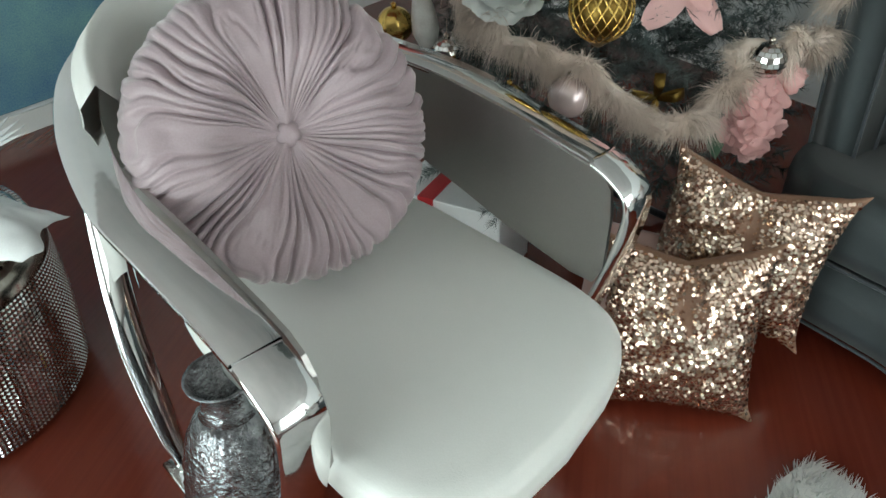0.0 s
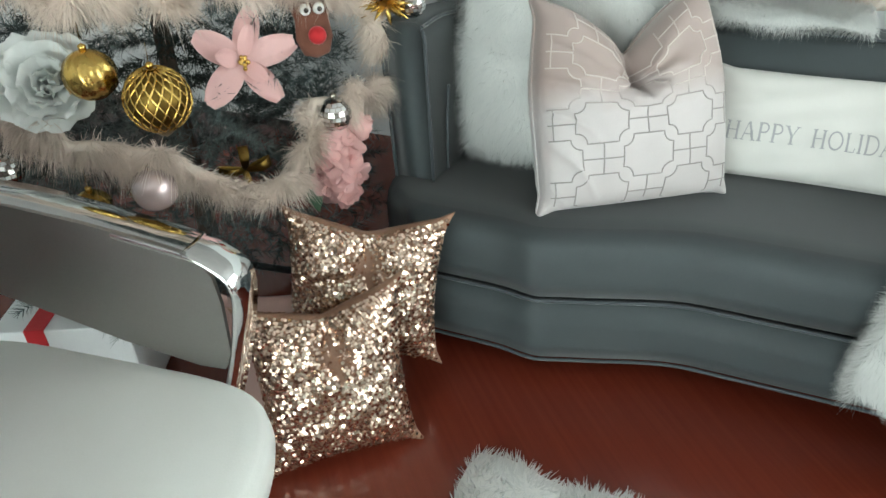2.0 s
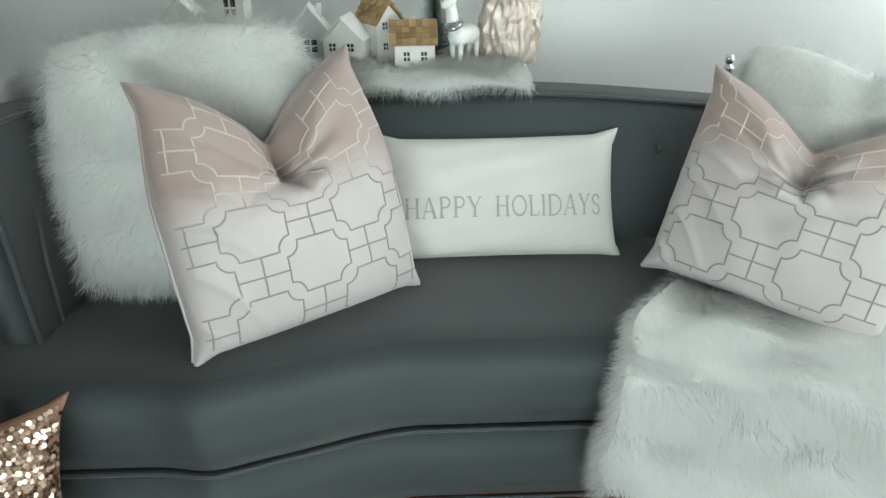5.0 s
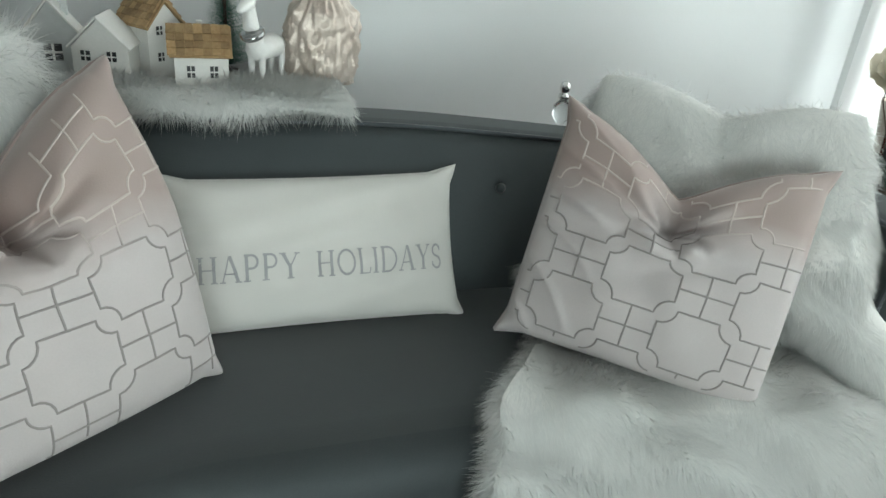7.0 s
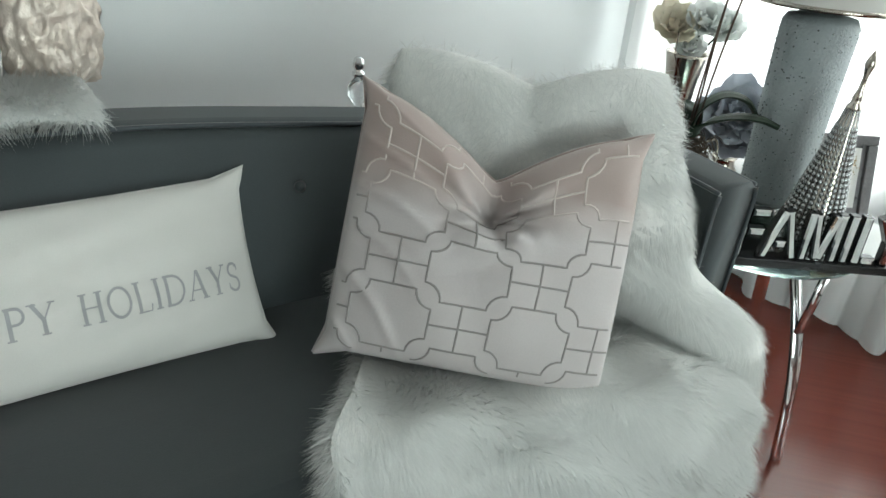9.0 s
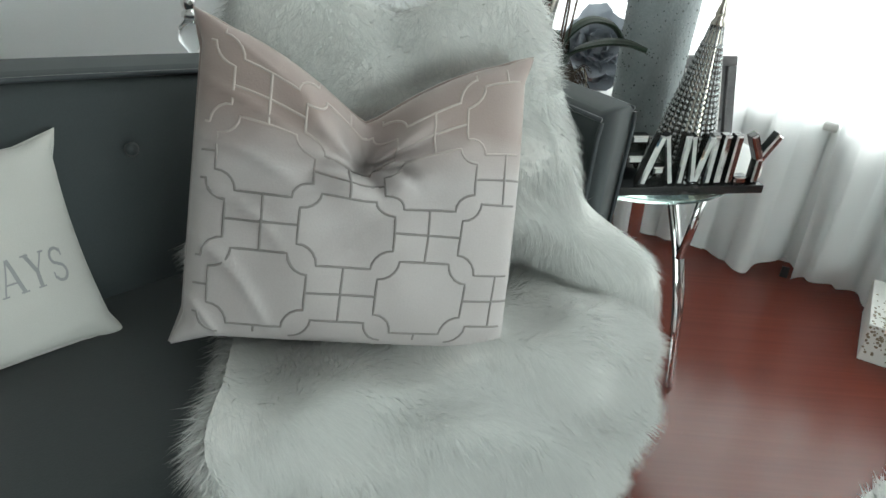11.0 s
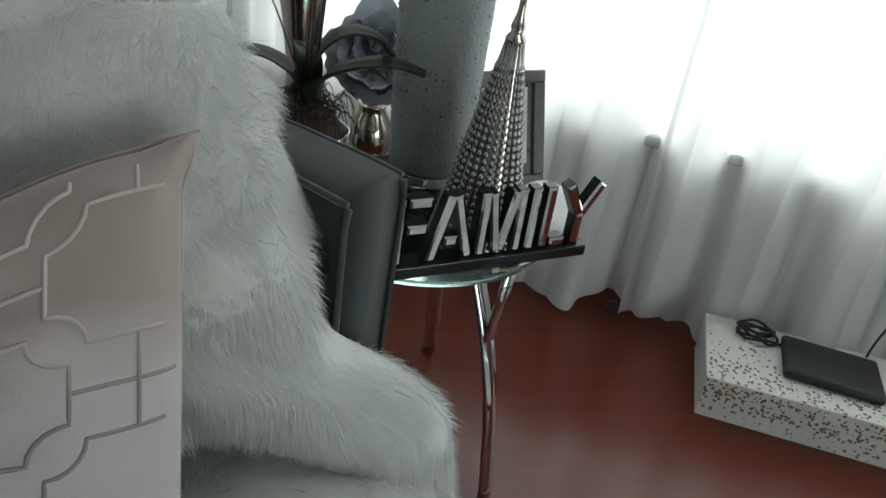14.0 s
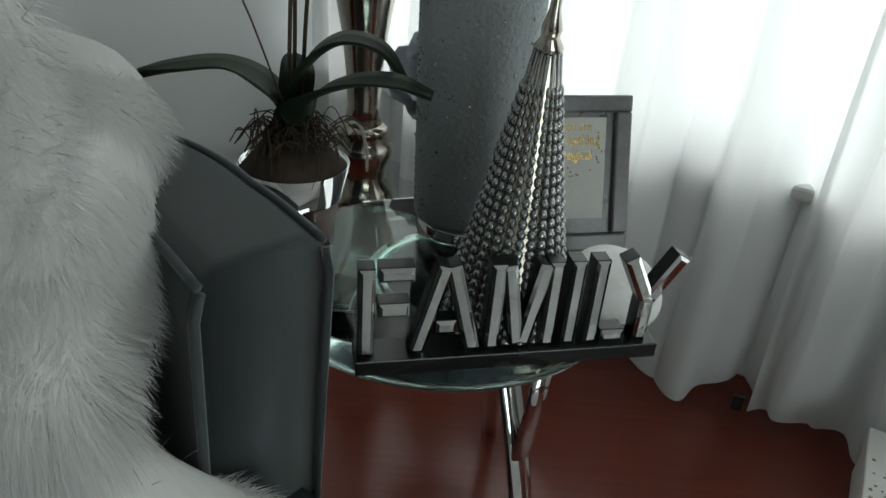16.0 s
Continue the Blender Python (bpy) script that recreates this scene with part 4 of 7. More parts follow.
def throw_right():
    ob = thing("fur_throw", SOFA, "white faux fur throw draped over sofa seat and wing", "throw")

    def fn(u, v):
        # u across the seat; v from the hem in front over the seat to its back
        a = 0.075 + 0.732 * u
        f = seat_front(a) - 0.035
        hemz = 0.175 - 0.065 * ease(u, 0.0, 0.3) + 0.04 * ease(u, 0.3, 0.65) + 0.10 * ease(u, 0.8, 1.0)
        path = [(f - 0.05 - 0.10 * math.sin(u * 3.1) * (1 - ease(u, 0.5, 1.0)), hemz), (f - 0.045, 0.26), (f - 0.015, 0.42), (f + 0.05, 0.487), (0.0, 0.492), (0.16, 0.494), (0.27, 0.50), (0.30, 0.53)]
        i = v * (len(path) - 1)
        k = min(int(i), len(path) - 2)
        w = i - k
        b, z = (path[k][0] + (path[k + 1][0] - path[k][0]) * w, path[k][1] + (path[k + 1][1] - path[k][1]) * w)
        a += 0.22 * ease(v, 0.42, 0.8) * (1 - u) ** 2
        a -= 0.06 * (1 - u) * (1 - ease(v, 0.1, 0.45))
        z += 0.010 * math.sin(a * 17 + v * 9) + 0.006 * math.sin(a * 31 - v * 14)
        return Vector((a, b, z))

    bm = bmesh.new()
    sheet(bm, fn, 50, 60)
    bmesh.ops.recalc_face_normals(bm, faces=bm.faces[:])
    if sum(f.normal.z for f in bm.faces) < 0:
        bmesh.ops.reverse_faces(bm, faces=bm.faces[:])
    base = part("backing", bm, "fur_base", ob)
    hairs("nap", base, 130000, 0.038, 0.00048, (0.0, -0.5, -0.25), 0.36, "fur", ob, 21, 0.16, 0.25, clump=0.3)
    hairs("tinsel", base, 300, 0.022, 0.0003, (0.0, -0.4, 0.0), 0.75, "tinsel", ob, 25, 0.4, 0.1, label="fine silver tinsel threads")
    # long fringe along the free edge
    bm = bmesh.new()
    tube(bm, [fn(0.012, k / 40) - Vector((0, 0, 0.006)) for k in range(41)], 0.004, 6)
    hem = part("edge", bm, "fur_base", ob)
    hairs("fringe", hem, 9000, 0.052, 0.0006, (-0.9, -0.2, -0.15), 0.45, "fur", ob, 23, 0.3, 0.25, clump=0.3)
    # the part that hangs from the sofa's back over the wing and down to the seat
    pts = smooth_path([(0.70, 0.42, 0.73), (0.81, 0.32, 0.775), (0.875, 0.20, 0.775), (0.825, 0.10, 0.735), (0.735, 0.03, 0.665), (0.725, -0.02, 0.60), (0.765, -0.07, 0.545), (0.808, -0.12, 0.49), (0.838, -0.18, 0.43), (0.842, -0.215, 0.34), (0.835, -0.225, 0.26)], 6)
    bm = bmesh.new()
    tube(bm, pts, 0.075, 20, lambda k: (0.6 + 0.5 * math.sin(math.pi * min(1, k * 1.1)) + 0.05 * math.sin(k * 19)) * (1 - 0.45 * ease(k, 0.72, 1.0)))
    for vert in bm.verts:
        vert.co += Vector((0.008 * math.sin(vert.co.z * 40), 0.008 * math.sin(vert.co.z * 33 + 1), 0))
    bmesh.ops.recalc_face_normals(bm, faces=bm.faces[:])
    roll = part("gathered_edge", bm, "fur_base", ob)
    hairs("nap", roll, 85000, 0.032, 0.00045, (0.0, -0.25, -0.6), 0.30, "fur", ob, 22, 0.08, 0.15, clump=0.3)
    hairs("tinsel", roll, 150, 0.022, 0.0003, (0.0, -0.2, -0.3), 0.8, "tinsel", ob, 26, 0.4, 0.1, label="fine silver tinsel threads")
    return ob


throw_right()


# ---- chrome armchair ----
CHAIR = pose(-0.19, 0.71, 0, 0, 0, -7)
chair = thing("armchair", CHAIR, "chrome armchair with a white leatherette seat", "armchair")


def chair_seat():
    def fn(u, v):
        th = u * 2 * math.pi
        c, s = math.cos(th), math.sin(th)
        e = 0.34
        x = math.copysign(abs(c) ** e, c)
        y = math.copysign(abs(s) ** e, s)
        prof = [(0.0, 0.365), (0.8, 0.365), (0.93, 0.38), (0.985, 0.41), (1.0, 0.44), (0.99, 0.467), (0.94, 0.485), (0.7, 0.495), (0.0, 0.50)]
        i = v * (len(prof) - 1)
        k = min(int(i), len(prof) - 2)
        q, z = (prof[k][0] + (prof[k + 1][0] - prof[k][0]) * (i - k), prof[k][1] + (prof[k + 1][1] - prof[k][1]) * (i - k))
        px = -0.208 + 0.368 * x * q
        py = -0.014 + 0.294 * y * q
        px += (0.05 * (1 - (y * q) ** 2) - 0.035 * y * q) * ease(x, 0.2, 1.0) * q
        return Vector((px, py, z))
    bm = bmesh.new()
    sheet(bm, fn, 72, 24, close_u=True)
    bmesh.ops.remove_doubles(bm, verts=bm.verts[:], dist=0.0005)
    bmesh.ops.recalc_face_normals(bm, faces=bm.faces[:])
    return bm


part("seat", chair_seat(), "leather", chair, "white leatherette cushion")
# one band runs from arm to arm round the back and turns down at both fronts
MID = -0.023
half = [(-0.02, -0.367, 0.7305), (-0.09, -0.367, 0.742), (-0.25, -0.372, 0.764), (-0.40, -0.372, 0.780), (-0.58, -0.338, 0.798), (-0.725, -0.290, 0.812), (-0.83, -0.235, 0.828), (-0.90, -0.155, 0.855), (-0.935, -0.06, 0.872)]
round_back = smooth_path(half + [(x, 2 * MID - y, z) for x, y, z in half[::-1]], 7)
bm = bmesh.new()
rows = []
for i, p in enumerate(round_back):
    d = (round_back[min(i + 1, len(round_back) - 1)] - round_back[max(i - 1, 0)]).normalized()
    out = Vector((d.y, -d.x, 0)).normalized()
    rows.append([bm.verts.new(p + out * o + Vector((0, 0, z))) for o, z in ((-0.036, 0.006), (-0.038, 0.004), (-0.038, -0.004), (-0.036, -0.006), (0.036, -0.006), (0.038, -0.004), (0.038, 0.004), (0.036, 0.006))])
for a, b in zip(rows, rows[1:]):
    for j in range(8):
        bm.faces.new((a[j], a[(j + 1) % 8], b[(j + 1) % 8], b[j]))
bmesh.ops.recalc_face_normals(bm, faces=bm.faces[:])
part("back_band", bm, "chrome", chair, "polished chrome band round the back")
for sgn in (1, -1):
    y = MID + sgn * 0.344
    bm = bmesh.new()
    loop = smooth_path([(-0.022, y, 0.7308), (0.022, y, 0.714), (0.060, y, 0.680), (0.056, y, 0.61), (0.02, y, 0.48), (-0.05, y, 0.29), (-0.14, y, 0.11), (-0.21, y, 0.03), (-0.32, y, 0.012), (-0.6, y, 0.012)], 6)
    strip(bm, loop, 0.076, 0.012, (0, 1, 0))
    part("arm", bm, "chrome", chair, "polished chrome arm band")
    bm = bmesh.new()
    yi = 0.289 if sgn > 0 else -0.322
    ol = [(-0.52, 0.59), (-0.32, 0.545), (-0.20, 0.515), (-0.04, 0.488), (0.012, 0.49), (0.032, 0.53), (0.036, 0.64), (0.030, 0.695), (0.012, 0.720), (-0.02, 0.738), (-0.08, 0.750), (-0.21, 0.768), (-0.36, 0.782), (-0.52, 0.790)]
    vs = [[bm.verts.new((x, yi + o, z)) for x, z in ol] for o in (-0.004, 0.004)]
    bm.faces.new(vs[0])
    bm.faces.new(vs[1][::-1])
    for k in range(len(ol)):
        bm.faces.new((vs[0][k], vs[0][(k + 1) % len(ol)], vs[1][(k + 1) % len(ol)], vs[1][k]))
    bmesh.ops.recalc_face_normals(bm, faces=bm.faces[:])
    part("arm_panel", bm, "brushed", chair, "brushed grey steel side panel", smooth=False)
    # bowed rear leg
    bm = bmesh.new()
    strip(bm, smooth_path([(-0.80, MID + sgn * 0.24, 0.79), (-0.77, MID + sgn * 0.28, 0.60), (-0.68, MID + sgn * 0.33, 0.34), (-0.60, MID + sgn * 0.344, 0.13), (-0.56, MID + sgn * 0.344, 0.018)], 6), lambda q: 0.022 + 0.045 * math.sin(math.pi * min(1, 0.15 + 0.75 * q)), 0.010, (0.25, sgn * 1.0, 0))
    part("rear_leg", bm, "chrome", chair, "bowed chrome rear leg")


def chair_back():
    def fn(u, v):
        a = radians(100 + 160 * u)
        prof = [(0.0, 0.44), (0.0, 0.8), (0.012, 0.93), (0.04, 0.965), (0.075, 0.93), (0.08, 0.44)]
        i = v * (len(prof) - 1)
        k = min(int(i), len(prof) - 2)
        q, z = (prof[k][0] + (prof[k + 1][0] - prof[k][0]) * (i - k), prof[k][1] + (prof[k + 1][1] - prof[k][1]) * (i - k))
        r = 0.22 + q
        return Vector((-0.60 + r * math.cos(a), -0.016 + (r + 0.0) * math.sin(a), z - (0.10 * (2 * u - 1) ** 2 if z > 0.6 else 0)))
    bm = bmesh.new()
    sheet(bm, fn, 36, 15)
    bmesh.ops.recalc_face_normals(bm, faces=bm.faces[:])
    return bm


part("backrest", chair_back(), "leather", chair, "white leatherette backrest")


def pleated_cushion(m, R, T, folds=46):
    ob = thing("round_pillow", m, "round lilac-pink velvet pillow with radiating pleats", "cushion")

    def fn(u, v):
        th = u * 2 * math.pi
        side = 1 if v < 0.5 else -1
        q = (v if v < 0.5 else 1 - v) * 2        # 0 at the middle, 1 at the rim
        nz, nr = math.cos(q * math.pi / 2), math.sin(q * math.pi / 2)
        r = R * nr ** 0.9
        prof = T / 2 * nz ** 0.42 * (0.58 + 0.42 * ease(q, 0.0, 0.4))
        c, s = math.cos(th), math.sin(th)
        lane = u * folds + 0.75 * math.sin(5 * th + 1) + 0.4 * math.sin(11 * th + 2.3 * side) + 0.9 * noise.noise(Vector((c * 2.6, s * 2.6, q * 2.8 + side)))
        wave = math.sin(math.pi * lane)
        crease = (1 - abs(wave)) ** 2.2
        amount = 0.75 + 0.9 * noise.noise(Vector((c * 4, s * 4, 3 + q * 1.5)))
        fine = 0.25 * (1 - abs(math.sin(math.pi * lane * 2.6 + 3 * q))) ** 3
        depth = 0.022 * ease(q, 0.02, 0.30) * (1 - 0.35 * ease(q, 0.75, 1.0))
        d = -depth * amount * (crease + fine)
        gather = 0.003 * math.sin(th * 31 + 2 * side) * math.exp(-((q - 0.93) / 0.10) ** 2)
        z = side * (prof + d * nz + 0.005 * math.sin(th * 5 + 7 * q))
        r2 = r + d * nr * 0.8 + gather
        return Vector((r2 * c, r2 * s, z))

    bm = bmesh.new()
    sheet(bm, fn, folds * 12, 60, close_u=True)
    bmesh.ops.remove_doubles(bm, verts=bm.verts[:], dist=0.0004)
    bmesh.ops.recalc_face_normals(bm, faces=bm.faces[:])
    part("cover", bm, "lilac", ob)
    bm = bmesh.new()
    lathe(bm, [(0.001, T * 0.325), (0.012, T * 0.32), (0.021, T * 0.295), (0.024, T * 0.25), (0.02, T * 0.2)], 20)
    part("button", bm, "lilac", ob, "covered button")
    return ob


pleated_cushion(basis((-0.63, 0.70, 0.768), (0.36, 0.93, 0.0), (-0.41, 0.08, 0.91)), 0.256, 0.31)


# ---- glass end table and what stands on it ----
TX, TY, TZ = 2.43, 1.39, 0.505
table = thing("end_table", pose(TX, TY, 0), "round clear glass end table with curved chrome legs", "side table")
bm = bmesh.new()
lathe(bm, [(0.001, TZ - 0.010), (0.233, TZ - 0.010), (0.237, TZ - 0.0075), (0.238, TZ - 0.004), (0.236, TZ - 0.001), (0.232, TZ), (0.001, TZ)], 72, Matrix.Translation((-0.018, 0.018, 0)))
part("tabletop", bm, "glass_green", table, "round clear glass with a green edge")
bm = bmesh.new()
lathe(bm, [(0.10, TZ - 0.024), (0.125, TZ - 0.024), (0.125, TZ - 0.0115), (0.10, TZ - 0.0115), (0.10, TZ - 0.024)], 40)
part("ring", bm, "chrome", table, "chrome ring under the glass")
for az in (239.5, 5.0, 118.0):
    c, s = math.cos(radians(az)), math.sin(radians(az))
    side = (-s, c, 0)
    bm = bmesh.new()
    pts = smooth_path([Vector((r * c, r * s, z)) for r, z in ((0.112, TZ - 0.02), (0.138, 0.43), (0.178, 0.338), (0.212, 0.23), (0.234, 0.11), (0.248, 0.004))], 7)
    strip(bm, pts, 0.034, 0.014, side)
    part("leg", bm, "chrome", table, "curved chrome leg")
    bm = bmesh.new()
    strip(bm, [Vector((r * c, r * s, z)) for r, z in ((0.205, TZ - 0.014), (0.198, 0.42), (0.186, 0.33))], 0.026, 0.011, side)
    part("brace", bm, "chrome", table, "short chrome brace")


def family_sign():
    p, q = Vector((2.175, 1.373, TZ + 0.001)), Vector((2.404, 1.116, TZ + 0.001))
    ln = (q - p).length
    t = thing("word_sign", basis(p, q - p, (0, 0, 1)), "mirrored capital letters on a glossy black bar", "sign")
    bm = bmesh.new()
    add_box(bm, ln + 0.004, 0.019, 0.042, (ln / 2, 0.0095, -0.012), 0.0015)
    part("base", bm, "black", t, "glossy black base bar", smooth=False)
    hgt, y0 = 0.108, 0.019
    strokes = {
        "F": (0.0, 0.062, [((0.010, 0), (0.010, 1)), ((0.022, 0.93), (0.060, 0.93)), ((0.022, 0.53), (0.056, 0.53))]),
        "A": (0.058, 0.074, [((0.006, 0), (0.034, 1)), ((0.070, 0), (0.042, 1)), ((0.026, 0.30), (0.050, 0.30))]),
        "M": (0.140, 0.082, [((0.009, 0), (0.009, 1)), ((0.073, 0), (0.073, 1)), ((0.020, 0.98), (0.038, 0.03)), ((0.062, 0.98), (0.044, 0.03))]),
        "I": (0.229, 0.020, [((0.009, 0), (0.009, 1))]),
        "L": (0.256, 0.056, [((0.009, 0), (0.009, 1)), ((0.021, 0.07), (0.050, 0.07))]),
        "Y": (0.292, 0.074, [((0.034, 0), (0.034, 0.52)), ((0.034, 0.50), (0.006, 1)), ((0.036, 0.50), (0.068, 1))]),
    }
    for ch, (x0, w, parts) in strokes.items():
        bmb, bmm = bmesh.new(), bmesh.new()
        for (ax, ay), (bx, by) in parts:
            a, b = Vector((x0 + ax, y0 + ay * hgt, 0)), Vector((x0 + bx, y0 + by * hgt, 0))
            d = b - a
            ang = math.degrees(math.atan2(d.y, d.x))
            m = pose(0, 0, 0, 0, 0, ang)
            mid = (a + b) / 2
            add_box(bmb, d.length, 0.0175, 0.020, (mid.x, mid.y, -0.012), 0.0006, 1, m)
            # bevelled mirror on the face
            tmp = bmesh.new()
            L, W, e = d.length / 2 - 0.0008, 0.0080, 0.0036
            lo = [tmp.verts.new((sx * L, sy * W, 0.0)) for sx, sy in ((-1, -1), (1, -1), (1, 1), (-1, 1))]
            hi = [tmp.verts.new((sx * (L - e), sy * (W - e), 0.0028)) for sx, sy in ((-1, -1), (1, -1), (1, 1), (-1, 1))]
            tmp.faces.new(hi)
            for k in range(4):
                tmp.faces.new((lo[k], lo[(k + 1) % 4], hi[(k + 1) % 4], hi[k]))
            join(bmm, tmp, Matrix.Translation((mid.x, mid.y, -0.0018)) @ m)
        letter = part("letter", bmb, "black", t, "mirrored capital " + ch, smooth=False)
        part("mirror_face", bmm, "mirror", letter, "bevelled mirror strips", smooth=False)
    return t


family_sign()


def crystal_cone():
    t = thing("cone_tree", pose(2.360, 1.290, TZ + 0.001, 2, 0.5, 0), "silver glass cone tree with embossed scales", "ornament")
    bm = bmesh.new()
    lathe(bm, [(0.078, 0.0), (0.076, 0.004), (0.044, 0.165), (0.014, 0.325), (0.004, 0.37)], 32)
    part("body", bm, "silver", t, "silvered glass core")
    bm = bmesh.new()
    rows = 26
    for i in range(rows):
        z = 0.004 + i * 0.0114
        r = 0.0775 - z * 0.2
        n = 26
        for k in range(n):
            a = 2 * math.pi * k / n
            tmp = bmesh.new()
            bmesh.ops.create_uvsphere(tmp, u_segments=6, v_segments=4, radius=1.0, matrix=Matrix.Diagonal((0.0045, r * math.pi / n * 0.92, 0.0066, 1)))
            join(bm, tmp, Matrix.Translation((r * math.cos(a), r * math.sin(a), z + 0.004)) @ pose(0, 0, 0, 0, -12, math.degrees(a)))
    tagged(part("scale_relief", bm, "crystal_silver", t, "rows of embossed glass scales"), kind="stuff")
    bm = bmesh.new()
    for k in range(14):
        a = 2 * math.pi * k / 14
        tube(bm, [(0.0195 * math.cos(a), 0.0195 * math.sin(a), 0.288), (0.012 * math.cos(a), 0.012 * math.sin(a), 0.335)], 0.0026, 6)
    part("neck", bm, "crystal_silver", t, "fluted glass neck")
    bm = bmesh.new()
    lathe(bm, [(0.012, 0.325), (0.016, 0.335), (0.009, 0.345), (0.011, 0.352), (0.006, 0.372), (0.005, 0.396), (0.008, 0.410), (0.011, 0.420), (0.008, 0.433), (0.001, 0.449)], 12)
    part("finial", bm, "silver", t, "silvered tip")
    return t


M["crystal_silver"] = mat("embossed_silver_glass", (0.55, 0.56, 0.56), (0.32, 0.33, 0.33), 0.12, 0.85, scale=60, fine=260, bump=0.4, dist=0.001)
crystal_cone()


def plaster_lamp():
    t = thing("table_lamp", pose(2.50, 1.425, TZ + 0.001), "grey crystal-studded cylinder lamp with a drum shade", "table lamp")
    bm = bmesh.new()
    lathe(bm, [(0.060, 0.0), (0.066, 0.002), (0.066, 0.045), (0.060, 0.05)], 36)
    part("foot", bm, "chrome", t, "dark chrome foot band")
    bm = bmesh.new()
    rng = random.Random(3)
    lathe(bm, [(0.058, 0.05), (0.071, 0.052), (0.0725, 0.06), (0.081, 0.44), (0.080, 0.464), (0.072, 0.478), (0.04, 0.484), (0.012, 0.485)], 64, wobble=lambda a, z: 1 + 0.006 * math.sin(a * 9 + z * 60) + 0.004 * math.sin(a * 17 - z * 90))
    part("body", bm, "concrete", t, "rough grey plaster with glass grit")
    bm = bmesh.new()
    for _ in range(560):
        a, z = rng.uniform(0, 6.283), rng.uniform(0.062, 0.462)
        r = 0.0725 + (z - 0.06) * 0.024
        tmp = bmesh.new()
        sc = rng.uniform(0.0010, 0.0026)
        bmesh.ops.create_icosphere(tmp, subdivisions=1, radius=sc)
        join(bm, tmp, Matrix.Translation((r * math.cos(a), r * math.sin(a), z)))
    tagged(part("grit", bm, "crystal_silver", t, "tiny glass chips", smooth=False), kind="stuff")
    bm = bmesh.new()
    lathe(bm, [(0.008, 0.483), (0.008, 0.495), (0.014, 0.498), (0.014, 0.506), (0.007, 0.51), (0.007, 0.58)], 14)
    part("neck", bm, "chrome", t)
    bm = bmesh.new()
    lathe(bm, [(0.150, 0.507), (0.152, 0.504), (0.154, 0.507), (0.140, 0.765), (0.137, 0.765), (0.150, 0.507)], 48)
    part("shade", bm, "linen", t, "pale fabric drum shade")
    bm = bmesh.new()
    lathe(bm, [(0.149, 0.501), (0.156, 0.501), (0.156, 0.511), (0.149, 0.511), (0.149, 0.501)], 48)
    part("rim", bm, "silver", t, "metallic shade rim")
    for k in range(3):
        a = 2.1 * k
        bm = bmesh.new()
        tube(bm, [(0.007 * math.cos(a), 0.007 * math.sin(a), 0.513), (0.150 * math.cos(a), 0.150 * math.sin(a), 0.508)], 0.002, 6)
        part("spoke", bm, "chrome", t)
    return t


plaster_lamp()


def photo_frame():
    # lower right corner beside the curtain, leaning back a little
    p = Vector((2.636, 1.225, TZ + 0.001))
    right = Vector((0.68, -0.73, 0))
    t = thing("picture_frame", basis(p - right * 0.172, right, (0.10, 0.09, 0.42)), "grey photo frame with white mount and gold lettering", "picture frame")
    w, h, b = 0.172, 0.222, 0.024
    for sx, sy, x, y in ((w, b, w / 2, b / 2), (w, b, w / 2, h - b / 2), (b, h - 2 * b, b / 2, h / 2), (b, h - 2 * b, w - b / 2, h / 2)):
        bm = bmesh.new()
        add_box(bm, sx, sy, 0.016, (x, y, 0), 0.003)
        part("rail", bm, "framegrey", t, smooth=False)
    bm = bmesh.new()
    add_box(bm, w - 2 * b + 0.002, h - 2 * b + 0.002, 0.004, (w / 2, h / 2, -0.004))
    part("backing", bm, "framegrey", t, smooth=False)
    bm = bmesh.new()
    add_box(bm, w - 2 * b - 0.026, h - 2 * b - 0.030, 0.002, (w / 2, h / 2 + 0.008, 0.0005))
    part("print", bm, "card", t, "white printed card", smooth=False)
    y = h / 2 + 0.038
    for word, dy, s in (("you are", 0.024, 0.018), ("something", 0.004, 0.021), ("magical", -0.017, 0.021)):
        tb = text_mesh(word, s)
        for v in tb.verts:
            v.co = Vector((v.co.x * 0.82 + w / 2 + 0.004, v.co.y + y + dy, 0.0022))
        part("lettering", tb, "gold", t, "gold script", smooth=False)
    rng = random.Random(2)
    bm = bmesh.new()
    for _ in range(34):
        a = rng.uniform(0, 6.283)
        r = rng.uniform(0.036, 0.050)
        lathe(bm, [(0.0014, 0.0018), (0.0001, 0.0022)], 6, pose(w / 2 + 0.004 + r * math.cos(a) * 0.95, y + 0.008 + r * math.sin(a), 0))
    tagged(part("dots", bm, "gold", t, "gold confetti dots"), kind="stuff")
    bm = bmesh.new()
    strip(bm, [(w / 2, h * 0.7, -0.008), (w / 2, 0.02, -0.075)], 0.04, 0.004, (1, 0, 0))
    part("stand", bm, "black", t, smooth=False)
    return t


M["framegrey"] = mat("pewter_frame", (0.24, 0.235, 0.24), (0.17, 0.165, 0.17), 0.3, 0.6, scale=20, fine=160, bump=0.15)
photo_frame()


